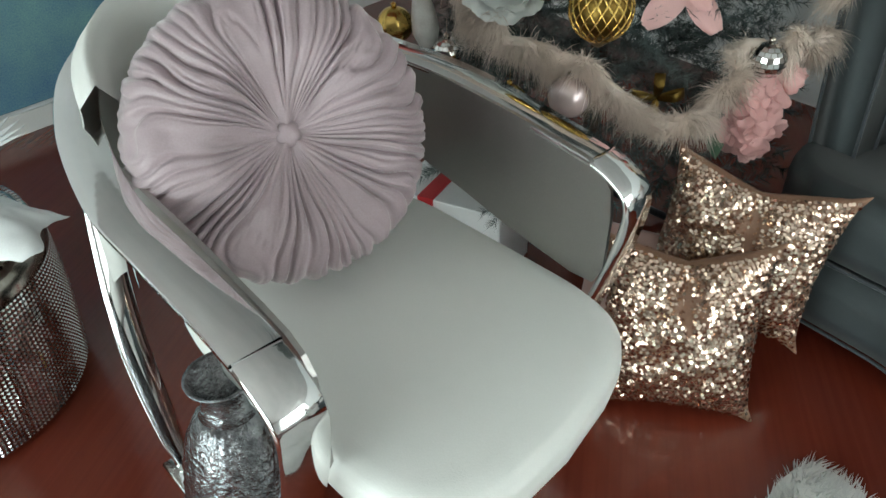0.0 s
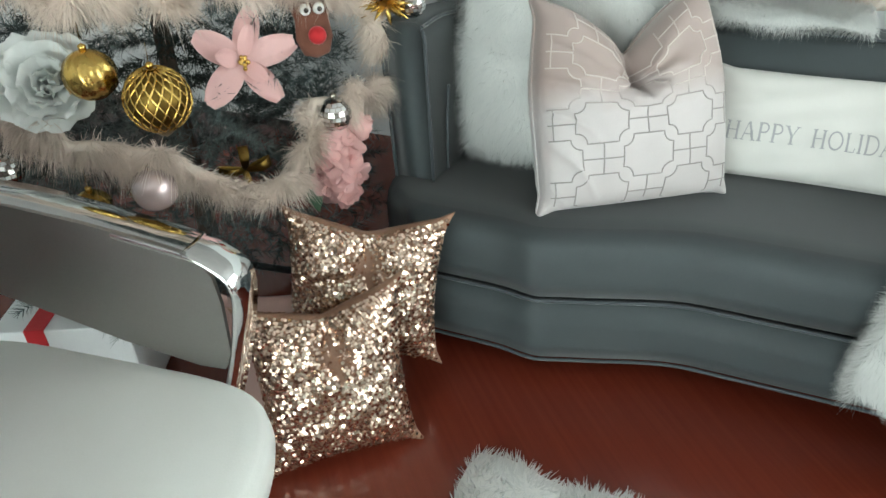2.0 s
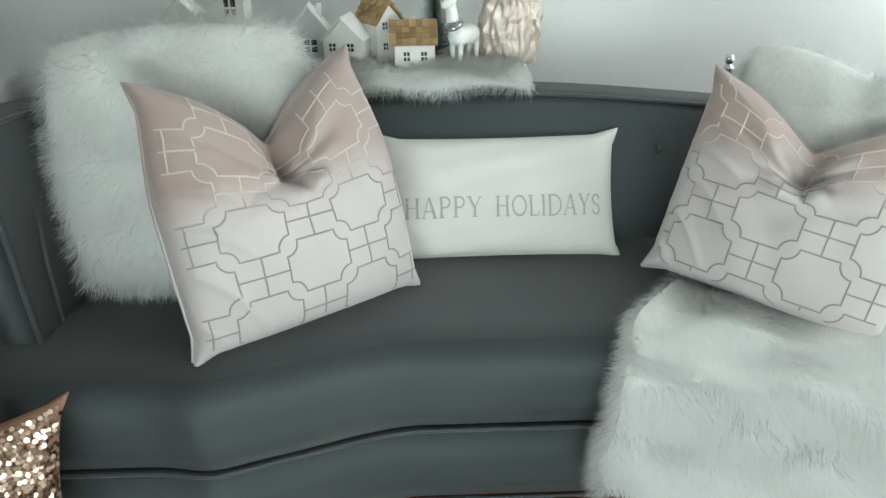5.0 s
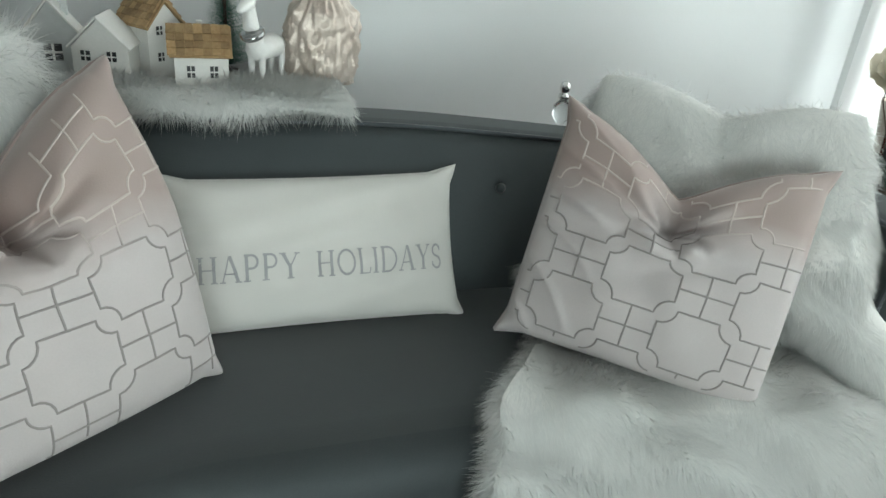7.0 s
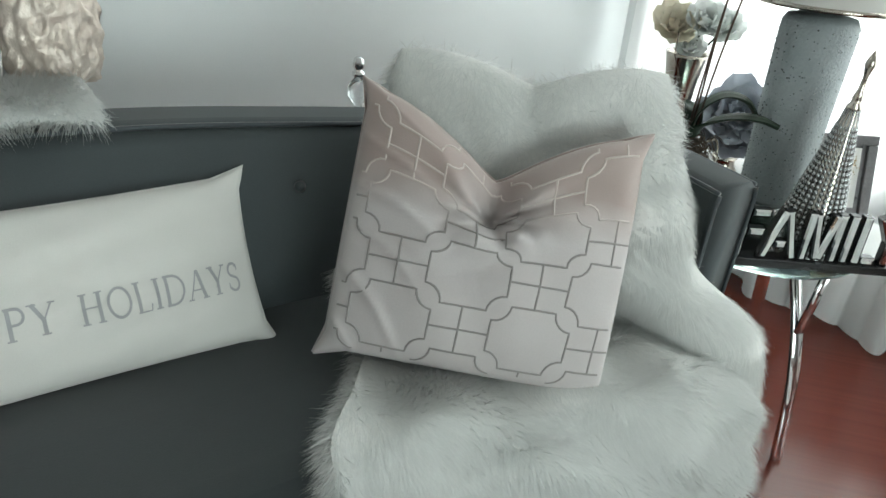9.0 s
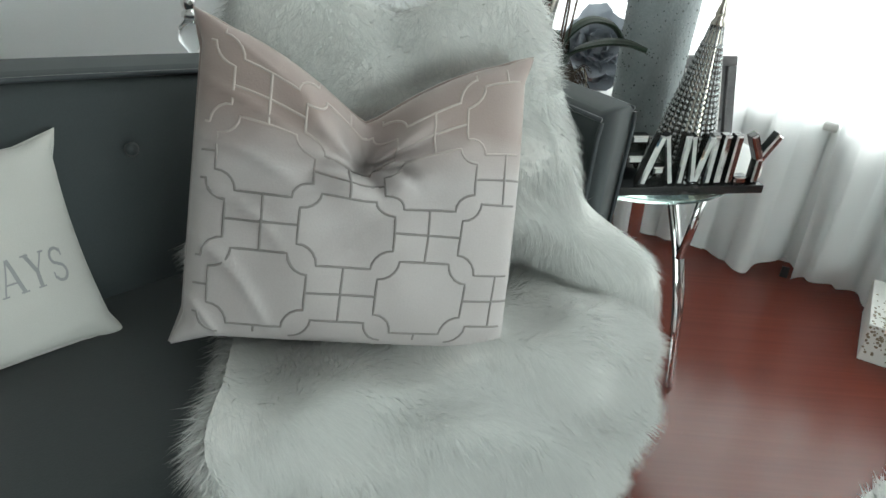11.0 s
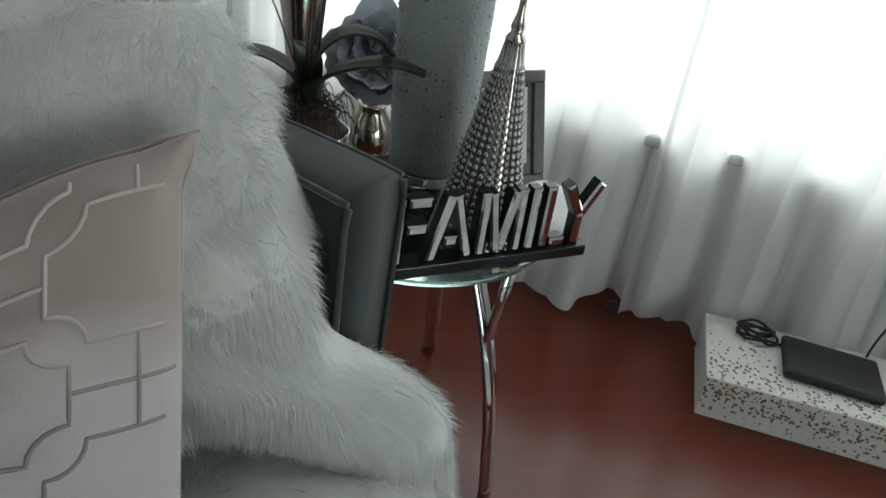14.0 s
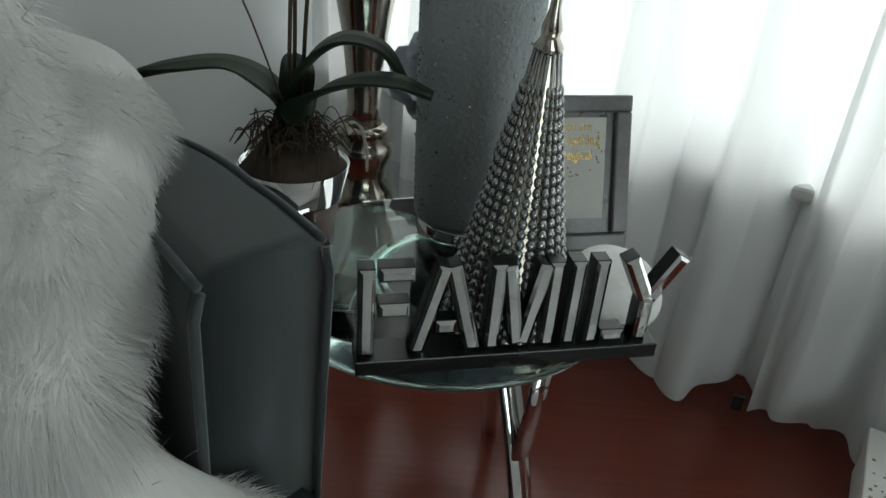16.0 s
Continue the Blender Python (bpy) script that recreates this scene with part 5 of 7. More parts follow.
def orchid():
    t = thing("potted_orchid", pose(2.330, 1.588, TZ + 0.001), "dark green orchid in a silvered pot with dry roots", "plant")
    bm = bmesh.new()
    lathe(bm, [(0.001, 0.0), (0.037, 0.0), (0.040, 0.004), (0.071, 0.138), (0.069, 0.138), (0.045, 0.010), (0.001, 0.008)], 40)
    part("pot", bm, "chrome", t, "flared silvered pot")
    bm = bmesh.new()
    lathe(bm, [(0.001, 0.012), (0.034, 0.012), (0.058, 0.115), (0.065, 0.137), (0.050, 0.153), (0.02, 0.164), (0.001, 0.166)], 28, wobble=lambda a, z: 1 + 0.05 * math.sin(5 * a + z * 50))
    part("soil", bm, "moss", t, "brown bark and moss")
    rng = random.Random(9)
    bm = bmesh.new()
    for _ in range(260):
        a, r = rng.uniform(0, 6.283), rng.uniform(0.0, 0.055)
        p = Vector((r * math.cos(a), r * math.sin(a), 0.165 + rng.uniform(-0.01, 0.02)))
        b = rng.uniform(0, 6.283)
        d = Vector((math.cos(b), math.sin(b), 0)) * rng.uniform(0.02, 0.05)
        tube(bm, smooth_path([p, p + d * 0.5 + Vector((0, 0, rng.uniform(0.005, 0.022))), p + d + Vector((0, 0, rng.uniform(-0.02, 0.008)))], 4), 0.0009, 4)
    tagged(part("root_tangle", bm, "moss", t, "tangle of dry roots"), kind="stuff")
    bm = bmesh.new()
    tube(bm, smooth_path([(0.05, -0.02, 0.17), (0.085, -0.035, 0.175), (0.10, -0.04, 0.14), (0.105, -0.04, 0.10)], 6), 0.0022, 6)
    part("root", bm, "root", t, "pale air root")

    def leaf(path, w):
        pts = smooth_path(path, 7)
        b2 = bmesh.new()
        rows = []
        n = len(pts) - 1
        for i, p in enumerate(pts):
            d = (pts[min(i + 1, n)] - pts[max(i - 1, 0)]).normalized()
            side = d.cross(Vector((0, 0, 1)))
            side = side.normalized() if side.length > 1e-4 else Vector((0, 1, 0))
            nrm = side.cross(d)
            k = i / n
            ww = w * 1.22 * (math.sin(math.pi * min(0.98, 0.16 + 0.82 * k)) ** 0.75)
            rows.append([b2.verts.new(p + side * ww * s + nrm * (0.007 * abs(s) + h)) for s, h in ((-1, 0), (-0.5, 0.001), (0, 0.0), (0.5, 0.001), (1, 0), (0.5, -0.003), (0, -0.004), (-0.5, -0.003))])
        for a, b in zip(rows, rows[1:]):
            for j in range(8):
                b2.faces.new((a[j], a[(j + 1) % 8], b[(j + 1) % 8], b[j]))
        bmesh.ops.recalc_face_normals(b2, faces=b2.faces[:])
        part("leaf", b2, "leaf", t)

    # directions: r points across the view, f towards it
    R, F = Vector((0.45, -0.89, 0)), Vector((-0.89, -0.45, 0))
    z0 = 0.20
    leaf([Vector((0, 0, 0.175)), R * -0.025 + Vector((0, 0, z0 + 0.025)), R * -0.075 + Vector((0, 0, z0 + 0.052)), R * -0.135 + F * 0.02 + Vector((0, 0, z0 + 0.050)), R * -0.175 + F * 0.03 + Vector((0, 0, z0 + 0.042))], 0.027)
    leaf([Vector((0, 0, 0.175)), R * 0.012 + Vector((0, 0, z0 + 0.05)), R * 0.055 + Vector((0, 0, z0 + 0.092)), R * 0.105 + Vector((0, 0, z0 + 0.088)), R * 0.135 + Vector((0, 0, z0 + 0.055))], 0.026)
    leaf([Vector((0, 0, 0.175)), R * 0.02 + F * 0.02 + Vector((0, 0, z0 + 0.024)), R * 0.075 + F * 0.04 + Vector((0, 0, z0 + 0.055)), R * 0.13 + F * 0.055 + Vector((0, 0, z0 + 0.064)), R * 0.175 + F * 0.06 + Vector((0, 0, z0 + 0.055))], 0.029)
    leaf([Vector((0, 0, 0.175)), F * -0.03 + Vector((0, 0, z0 + 0.04)), F * -0.08 + R * -0.02 + Vector((0, 0, z0 + 0.05))], 0.018)
    for dx, lean in ((0.0, 0.02), (0.012, 0.045), (-0.006, 0.03)):
        bm = bmesh.new()
        tube(bm, smooth_path([R * dx + Vector((0, 0, 0.17)), R * (dx + 0.006) + Vector((0, 0, 0.30)), R * (dx + lean * 0.5) + Vector((0, 0, 0.45)), R * (dx + lean) + Vector((0, 0, 0.60))], 5), 0.0026, 6)
        part("stem", bm, "bark", t, "thin brown stem")
    bm = bmesh.new()
    tube(bm, [R * -0.01 + Vector((0, 0, 0.21)), R * -0.045 + Vector((0, 0, 0.31)), R * -0.07 + Vector((0, 0, 0.37)), R * -0.072 + Vector((0, 0, 0.42))], 0.0013, 5)
    part("twig", bm, "bark", t)
    return t


M["root"] = mat("pale_root", (0.55, 0.5, 0.42), rough=0.7, fine=160)
orchid()

# small white dish behind the sign
dish = thing("ceramic_dish", basis((2.462, 1.185, TZ + 0.034), (0.75, -0.66, 0), (0.75, 0.66, 0.55)), "round white ceramic dish leaning on the frame", "dish")
bm = bmesh.new()
lathe(bm, [(0.001, 0.0), (0.054, 0.0), (0.062, 0.004), (0.060, 0.008), (0.044, 0.010), (0.001, 0.011)], 48)
part("plate", bm, "white", dish)


# ---- mirrored cabinet in the corner ----
cab = thing("mirrored_cabinet", basis((2.84, 1.90, 0), (0.72, -0.69, 0), (0, 0, 1)), "low mirrored cabinet with crystal inlay in the corner", "cabinet")
bm = bmesh.new()
add_box(bm, 0.46, 0.285, 0.24, (0, 0.1475, -0.12), 0.004)
part("body", bm, "silver", cab, "antiqued mirror carcass", smooth=False)
bm = bmesh.new()
add_box(bm, 0.48, 0.014, 0.26, (0, 0.298, -0.12), 0.003)
part("top", bm, "mirror", cab, "bevelled mirror top", smooth=False)
rng = random.Random(4)
M["cutglass"] = mat("cut_glass_panel", (0.80, 0.82, 0.82), (0.55, 0.57, 0.58), 0.10, 0.75, scale=40, fine=160, bump=0.1, dist=0.001)
for k in range(8):
    x = -0.206 + k * 0.0585
    bm = bmesh.new()
    low, high = (0.02, 0.27) if k % 2 else (0.06, 0.288)
    pr = [(-0.026, low), (0.026, low), (0.026, high - 0.03), (0.0, high), (-0.026, high - 0.03)]
    lo = [bm.verts.new((x + a, b, 0.001)) for a, b in pr]
    hi = [bm.verts.new((x + a * 0.45, low + (b - low) * 0.80 + 0.02, 0.016 + 0.006 * (k % 2))) for a, b in pr]
    bm.faces.new(hi)
    for i in range(5):
        bm.faces.new((lo[i], lo[(i + 1) % 5], hi[(i + 1) % 5], hi[i]))
    part("crystal_panel", bm, "cutglass", cab, "faceted crystal panel", smooth=False)


def petals_flower(t, at, up, material, layers, size, seed, name="petal", cup=0.7, slim=1.0):
    """Cupped petals in rings about an axis; each petal its own part."""
    rng = random.Random(seed)
    m = Matrix.Translation(at) @ Vector(up).to_track_quat("Z", "Y").to_matrix().to_4x4()
    for li, (n, r, tilt) in enumerate(layers):
        for k in range(n):
            a = 360 * (k + 0.5 * (li % 2) + rng.uniform(-0.15, 0.15)) / n
            L, W = size * r * rng.uniform(0.9, 1.1), size * r * 0.48 * slim * rng.uniform(0.9, 1.15)
            curl = rng.uniform(0.6, 1.2) * cup
            ruf = rng.uniform(0, 6.28)

            def fn(u, v, L=L, W=W, curl=curl, ruf=ruf):
                w = W * math.sin(math.pi * min(1.0, 0.12 + 0.80 * v)) ** 0.6
                s = (u - 0.5) * 2
                x = v * L
                z = curl * L * (0.32 * v * v) + 0.35 * W * s * s * v + 0.05 * L * math.sin(6 * s + ruf) * v
                return Vector((x, s * w, z))
            bm = bmesh.new()
            sheet(bm, fn, 5, 6)
            bm.transform(m @ pose(0, 0, 0.012 * size * li, 0, 0, a) @ pose(0.06 * size, 0, 0, 0, -tilt, 0))
            part(name, bm, material, t)


ROSE = [(7, 1.0, 12), (6, 0.85, 34), (5, 0.68, 55), (4, 0.5, 74)]
FLAT = [(5, 1.0, 8), (5, 0.7, 30)]


def vase_with_roses():
    t = thing("mercury_vase", pose(2.865, 1.865, 0.306), "tall mercury glass trumpet vase with a turned foot", "vase")
    bm = bmesh.new()
    tall = Matrix.Diagonal((1, 1, 1.15, 1))
    lathe(bm, [(0.001, 0.0), (0.066, 0.0), (0.070, 0.01), (0.062, 0.03), (0.046, 0.05), (0.050, 0.075), (0.064, 0.10), (0.064, 0.12), (0.045, 0.135), (0.052, 0.14), (0.052, 0.15), (0.040, 0.158)], 44, tall)
    part("foot", bm, "silver", t, "turned mercury glass foot")
    bm = bmesh.new()
    lathe(bm, [(0.040, 0.158), (0.034, 0.19), (0.036, 0.24), (0.046, 0.32), (0.062, 0.40), (0.064, 0.41), (0.058, 0.405), (0.03, 0.25), (0.001, 0.2)], 44, tall)
    part("bowl", bm, "silver", t, "flared mercury glass bowl")
    f = thing("rose_bouquet", pose(2.865, 1.865, 0.79), "cream and white silk roses standing in the vase", "flowers")
    R = Vector((0.55, -0.83, 0))
    for i, (off, z, mt, sz) in enumerate(((-0.055, 0.05, "creampetal", 0.075), (0.03, 0.075, "whitepetal", 0.07), (0.085, 0.06, "whitepetal", 0.065), (0.0, -0.005, "whitepetal", 0.05))):
        p = R * off + Vector((0, 0, z))
        petals_flower(f, p, (-0.6, -0.4, 0.7), mt, ROSE, sz, 30 + i)
        bm = bmesh.new()
        tube(bm, smooth_path([(0, 0, -0.2), p * 0.4 + Vector((0, 0, -0.05)), p], 5), 0.003, 6)
        part("stem", bm, "leaf", f)


vase_with_roses()


def silver_rose():
    t = thing("silver_pot", pose(2.985, 1.72, 0.306), "small bulbous silver pot on the mirrored cabinet", "vase")
    bm = bmesh.new()
    lathe(bm, [(0.001, 0.0), (0.058, 0.0), (0.060, 0.008), (0.048, 0.016), (0.052, 0.02), (0.060, 0.045), (0.052, 0.072), (0.036, 0.09), (0.035, 0.10), (0.041, 0.106), (0.036, 0.106), (0.03, 0.09), (0.001, 0.08)], 36, Matrix.Diagonal((1, 1, 1.5, 1)))
    part("body", bm, "silver", t)
    f = thing("silver_rose", pose(2.985, 1.72, 0.47), "large silver-grey artificial rose in a silver pot", "flowers")
    for i, (dx, dz, sz) in enumerate(((0, 0.13, 0.11), (-0.05, 0.10, 0.085), (0.055, 0.115, 0.085), (0.0, 0.06, 0.09))):
        petals_flower(f, Vector((0.5, -0.86, 0)) * dx + Vector((0, 0, dz)), (-0.75, -0.45, 0.5), "greypetal", ROSE, sz, 50 + i, cup=0.9)
    bm = bmesh.new()
    tube(bm, [(0, 0, -0.01), (0, 0, 0.12)], 0.006, 8)
    part("stem", bm, "leaf", f)


silver_rose()


# ---- spotted box by the curtain ----
M["dotgold"] = mat("dull_gold_foil", (0.34, 0.28, 0.20), (0.22, 0.18, 0.13), 0.4, 0.5, scale=30, fine=200)
box = thing("gift_box", pose(2.86, 0.565, 0), "low white cardboard box with gold confetti dots", "box")
bm = bmesh.new()
add_box(bm, 0.265, 0.43, 0.070, (0, 0, 0.0352), 0.002)
part("base", bm, "card", box, smooth=False)
bm = bmesh.new()
add_box(bm, 0.275, 0.44, 0.042, (0, 0, 0.092), 0.003)
part("lid", bm, "card", box, smooth=False)
rng = random.Random(12)
bm = bmesh.new()
for _ in range(800):
    y = rng.uniform(-0.215, 0.215)
    r = rng.uniform(0.0015, 0.0044)
    if rng.random() < 0.55:
        z = rng.gauss(0.07 - 0.07 * (y + 0.0) * -0.9, 0.028)
        if 0.006 < z < 0.11 and not 0.066 < z < 0.074:
            x = -0.1376 if z > 0.071 else -0.1326
            lathe(bm, [(r, 0.0), (r * 0.9, 0.0007), (0.0001, 0.0008)], 8, pose(x, y, z, 0, -90, 0))
    else:
        x = -0.135 + abs(rng.gauss(0, 0.09))
        if x < 0.13:
            lathe(bm, [(r, 0.0), (r * 0.9, 0.0007), (0.0001, 0.0008)], 8, pose(x, y, 0.1131, 0, 0, 0))
tagged(part("dots", bm, "dotgold", box, "dull gold foil dots"), kind="stuff")
router = thing("black_device", pose(2.868, 0.505, 0.1142, 0, 0, -3), "flat black electronic box lying on the gift box", "device")
bm = bmesh.new()
add_box(bm, 0.155, 0.215, 0.024, (0, 0, 0.012), 0.009, 3)
part("case", bm, "blackmatte", router)
cable = thing("cable", pose(2.945, 0.665, 0.1142), "coiled black power cable on the box", "cable")
rng = random.Random(6)
bm = bmesh.new()
pts = []
for k in range(46):
    a = k * 0.62
    pts.append((0.024 * math.cos(a) * rng.uniform(0.7, 1.2) - 0.02 * math.sin(k * 0.15), 0.045 * math.sin(a) * rng.uniform(0.8, 1.15), 0.005 + 0.012 * (0.5 + 0.5 * math.sin(k * 1.7))))
pts += [(-0.02, -0.06, 0.005), (-0.035, -0.066, 0.012)]
tube(bm, smooth_path(pts, 4), 0.0032, 6)
part("cord", bm, "blackmatte", cable)
cord = thing("power_cord", Matrix(), "thin black cord hanging in front of the curtain", "cable")
bm = bmesh.new()
tube(bm, smooth_path([(2.995, 0.36, 0.006), (2.985, 0.40, 0.10), (2.985, 0.385, 0.22), (2.985, 0.34, 0.32), (2.985, 0.26, 0.40), (2.985, 0.1, 0.44)], 6), 0.003, 6)
part("cord", bm, "blackmatte", cord)
clip = thing("curtain_tag", pose(3.012, 1.012, 0.045, 0, 0, 8), "small dark tag at the curtain hem", "tag")
bm = bmesh.new()
add_box(bm, 0.006, 0.022, 0.036, (0, 0, 0), 0.001)
part("tag", bm, "blackmatte", clip, smooth=False)

# rounded canisters on the sill behind the sheer curtain
for y, r in ((1.265, 0.038), (1.128, 0.046), (0.72, 0.04)):
    c = thing("canister", pose(3.155, y, 0.5), "rounded pale canister behind the sheer curtain", "canister", "canisters on the window sill")
    bm = bmesh.new()
    lathe(bm, [(0.001, -0.002), (r, -0.002), (r, 0.03), (r * 0.96, 0.05), (r * 0.7, 0.068), (0.001, 0.075)], 28)
    part("body", bm, "stone", c)


# ---- console behind the sofa, with a winter village ----
con = thing("console_table", SOFA, "narrow white console table behind the sofa", "console table")
bm = bmesh.new()
add_box(bm, 1.20, 0.20, 0.03, (-0.68, 0.71, 0.765), 0.004)
part("top", bm, "trim", con, smooth=False)
for a in (-1.25, -0.11):
    for b in (0.64, 0.78):
        bm = bmesh.new()
        add_box(bm, 0.04, 0.04, 0.75, (a, b, 0.375), 0.003)
        part("leg", bm, "trim", con, smooth=False)
run = thing("fur_runner", SOFA, "white faux fur runner along the console edge", "runner")
bm = bmesh.new()


def runner_fn(u, v):
    a = -1.27 + 1.20 * u
    path = [(0.432, 0.812), (0.422, 0.826), (0.436, 0.842), (0.475, 0.850), (0.60, 0.842), (0.77, 0.836)]
    i = v * (len(path) - 1)
    k = min(int(i), len(path) - 2)
    w = i - k
    b, z = (path[k][j] + (path[k + 1][j] - path[k][j]) * w for j in (0, 1))
    return Vector((a, b + 0.006 * math.sin(a * 23), z + 0.004 * math.sin(a * 31 + v * 5)))


sheet(bm, runner_fn, 60, 12)
bmesh.ops.recalc_face_normals(bm, faces=bm.faces[:])
if sum(f.normal.z for f in bm.faces) < 0:
    bmesh.ops.reverse_faces(bm, faces=bm.faces[:])
base = part("backing", bm, "fur_base", run)
hairs("nap", base, 80000, 0.042, 0.0006, (0, -0.62, -0.12), 0.36, "fur", run, 31, 0.2, 0.2, clump=0.3)


def glazed(t, m, ww, wh):
    """A dark opening with a white cross of glazing bars, facing local -y."""
    bm = bmesh.new()
    add_box(bm, ww * 0.9, 0.002, wh * 0.9, (0, -0.0005, 0))
    bm.transform(m)
    win = part("window", bm, "blackmatte", t, "dark cut-out window", smooth=False)
    for sx, sz in ((ww * 0.12, wh * 0.92), (ww * 0.92, wh * 0.12)):
        bm = bmesh.new()
        add_box(bm, sx, 0.0016, sz, (0, -0.002 if sx < sz else -0.0022, 0))
        bm.transform(m)
        part("glazing_bar", bm, "card", win, smooth=False)


def toy_house(a, b, w, d, h, roof, turn, material, shingled, label, windows, chimney=True, round_win=False):
    m = SOFA @ pose(a, b, 0.834, 0, 0, turn)
    t = thing("toy_house", m, label, "ornament", "village on the console")
    bm = bmesh.new()
    pr = [(-w / 2, 0), (w / 2, 0), (w / 2, h), (0, h + roof), (-w / 2, h)]
    fr = [bm.verts.new((x, -d / 2, z)) for x, z in pr]
    bk = [bm.verts.new((x, d / 2, z)) for x, z in pr]
    bm.faces.new(fr)
    bm.faces.new(bk[::-1])
    for k in range(5):
        bm.faces.new((fr[k], bk[k], bk[(k + 1) % 5], fr[(k + 1) % 5]))
    bmesh.ops.recalc_face_normals(bm, faces=bm.faces[:])
    part("wall", bm, material, t, smooth=False)
    sl = math.hypot(w / 2, roof)
    ang = math.degrees(math.atan2(roof, w / 2))
    for sgn in (1, -1):
        bm = bmesh.new()
        add_box(bm, sl + 0.010, d + 0.016, 0.004, (0, 0, 0), 0.001, 1, pose(sgn * (w / 4 + 0.002), 0, h + roof / 2 + 0.003, 0, sgn * ang, 0))
        rf = part("roof", bm, "card" if not shingled else "shingle", t, smooth=False)
        if shingled:
            rng = random.Random(int(a * 900) + sgn)
            bm = bmesh.new()
            rows = 4
            for i in range(rows):
                for k in range(7):
                    q = -sl / 2 + (i + 0.4) * sl / rows
                    add_box(bm, sl / rows * 1.35, (d + 0.016) / 7 * 0.94, rng.uniform(0.002, 0.0045), (0, 0, 0), 0, 1, pose(sgn * (w / 4 + 0.002), 0, h + roof / 2 + 0.0065, 0, sgn * ang, 0) @ pose(sgn * q * -1, -d / 2 - 0.004 + (k + 0.5) * (d + 0.016) / 7, 0.001 * i, rng.uniform(-4, 4), sgn * -7, rng.uniform(-5, 5)))
            tagged(part("shingles", bm, "shingle", t, "bark shingles", smooth=False), kind="stuff")
    for x, z, ww, wh in windows:
        glazed(t, Matrix.Translation((x, -d / 2, z)), ww, wh)
    if chimney:
        bm = bmesh.new()
        add_box(bm, 0.012, 0.012, 0.034, (w * 0.22, 0, h + roof * 0.75 + 0.008), 0.001)
        part("chimney", bm, material, t, smooth=False)
    return t


toy_house(-0.505, 0.60, 0.100, 0.075, 0.070, 0.050, -12, "card", False, "small white card house with two windows", ((-0.026, 0.055, 0.018, 0.02), (0.02, 0.055, 0.018, 0.02)), False)
toy_house(-0.425, 0.655, 0.080, 0.085, 0.100, 0.046, 38, "card", True, "tall white toy house with a bark shingle roof", ((-0.014, 0.095, 0.014, 0.018), (-0.014, 0.045, 0.014, 0.018)))
COTTAGE = toy_house(-0.336, 0.575, 0.070, 0.098, 0.062, 0.045, 90, "card", True, "white toy cottage with a bark shingle roof", (), True)
toy_house(-0.60, 0.645, 0.115, 0.06, 0.068, 0.072, 4, "stone", False, "grey toy house with an arched front", ((0.0, 0.05, 0.034, 0.034),), True)
toy_house(-0.70, 0.60, 0.105, 0.09, 0.062, 0.042, 22, "card", True, "white toy house with a ragged shingle roof", ((0.0, 0.075, 0.02, 0.014),), False)
toy_house(-0.785, 0.655, 0.065, 0.07, 0.16, 0.05, -4, "card", False, "tall white toy townhouse with dark windows", ((0.0, 0.145, 0.032, 0.045), (0.0, 0.075, 0.032, 0.045)))
toy_house(-0.90, 0.60, 0.11, 0.07, 0.12, 0.055, 3, "card", False, "white toy house with dark windows", ((-0.025, 0.06, 0.022, 0.03), (0.025, 0.06, 0.022, 0.03)))
for y in (-0.022, 0.020):
    glazed(COTTAGE, pose(-0.035, y, 0.034, 0, 0, -90), 0.016, 0.024)


def brush_tree(a, b, h, r):
    t = thing("bottle_brush_tree", SOFA @ pose(a, b, 0.834), "green bottle brush tree among toy houses", "ornament")
    bm = bmesh.new()
    lathe(bm, [(r * 0.35, 0.0), (r * 0.35, 0.012), (0.004, 0.014), (0.003, h), (0.001, h)], 12)
    core = part("stem", bm, "bark", t)
    rng = np.random.default_rng(5)
    n = 5200
    z = 0.02 + (h - 0.02) * rng.random(n) ** 1.25
    aa = rng.uniform(0, 6.283, n)
    rr2 = r * (1 - (z - 0.02) / (h - 0.01)) * rng.uniform(0.75, 1.08, n) + 0.004
    d = np.stack([np.cos(aa), np.sin(aa), np.full(n, 0.22)], 1)
    p0 = np.stack([np.zeros(n), np.zeros(n), z], 1)
    p1 = p0 + d * rr2[:, None]
    sd = np.stack([-np.sin(aa), np.cos(aa), np.zeros(n)], 1) * 0.0007
    v = np.stack([p0 - sd, p0 + sd, p1], 1).reshape(-1, 3)
    raw("bristles", v.tolist(), np.arange(n * 3).reshape(-1, 3).tolist(), "greenbrush", t, kind="stuff", label="fine green bristles")


brush_tree(-0.285, 0.665, 0.26, 0.068)


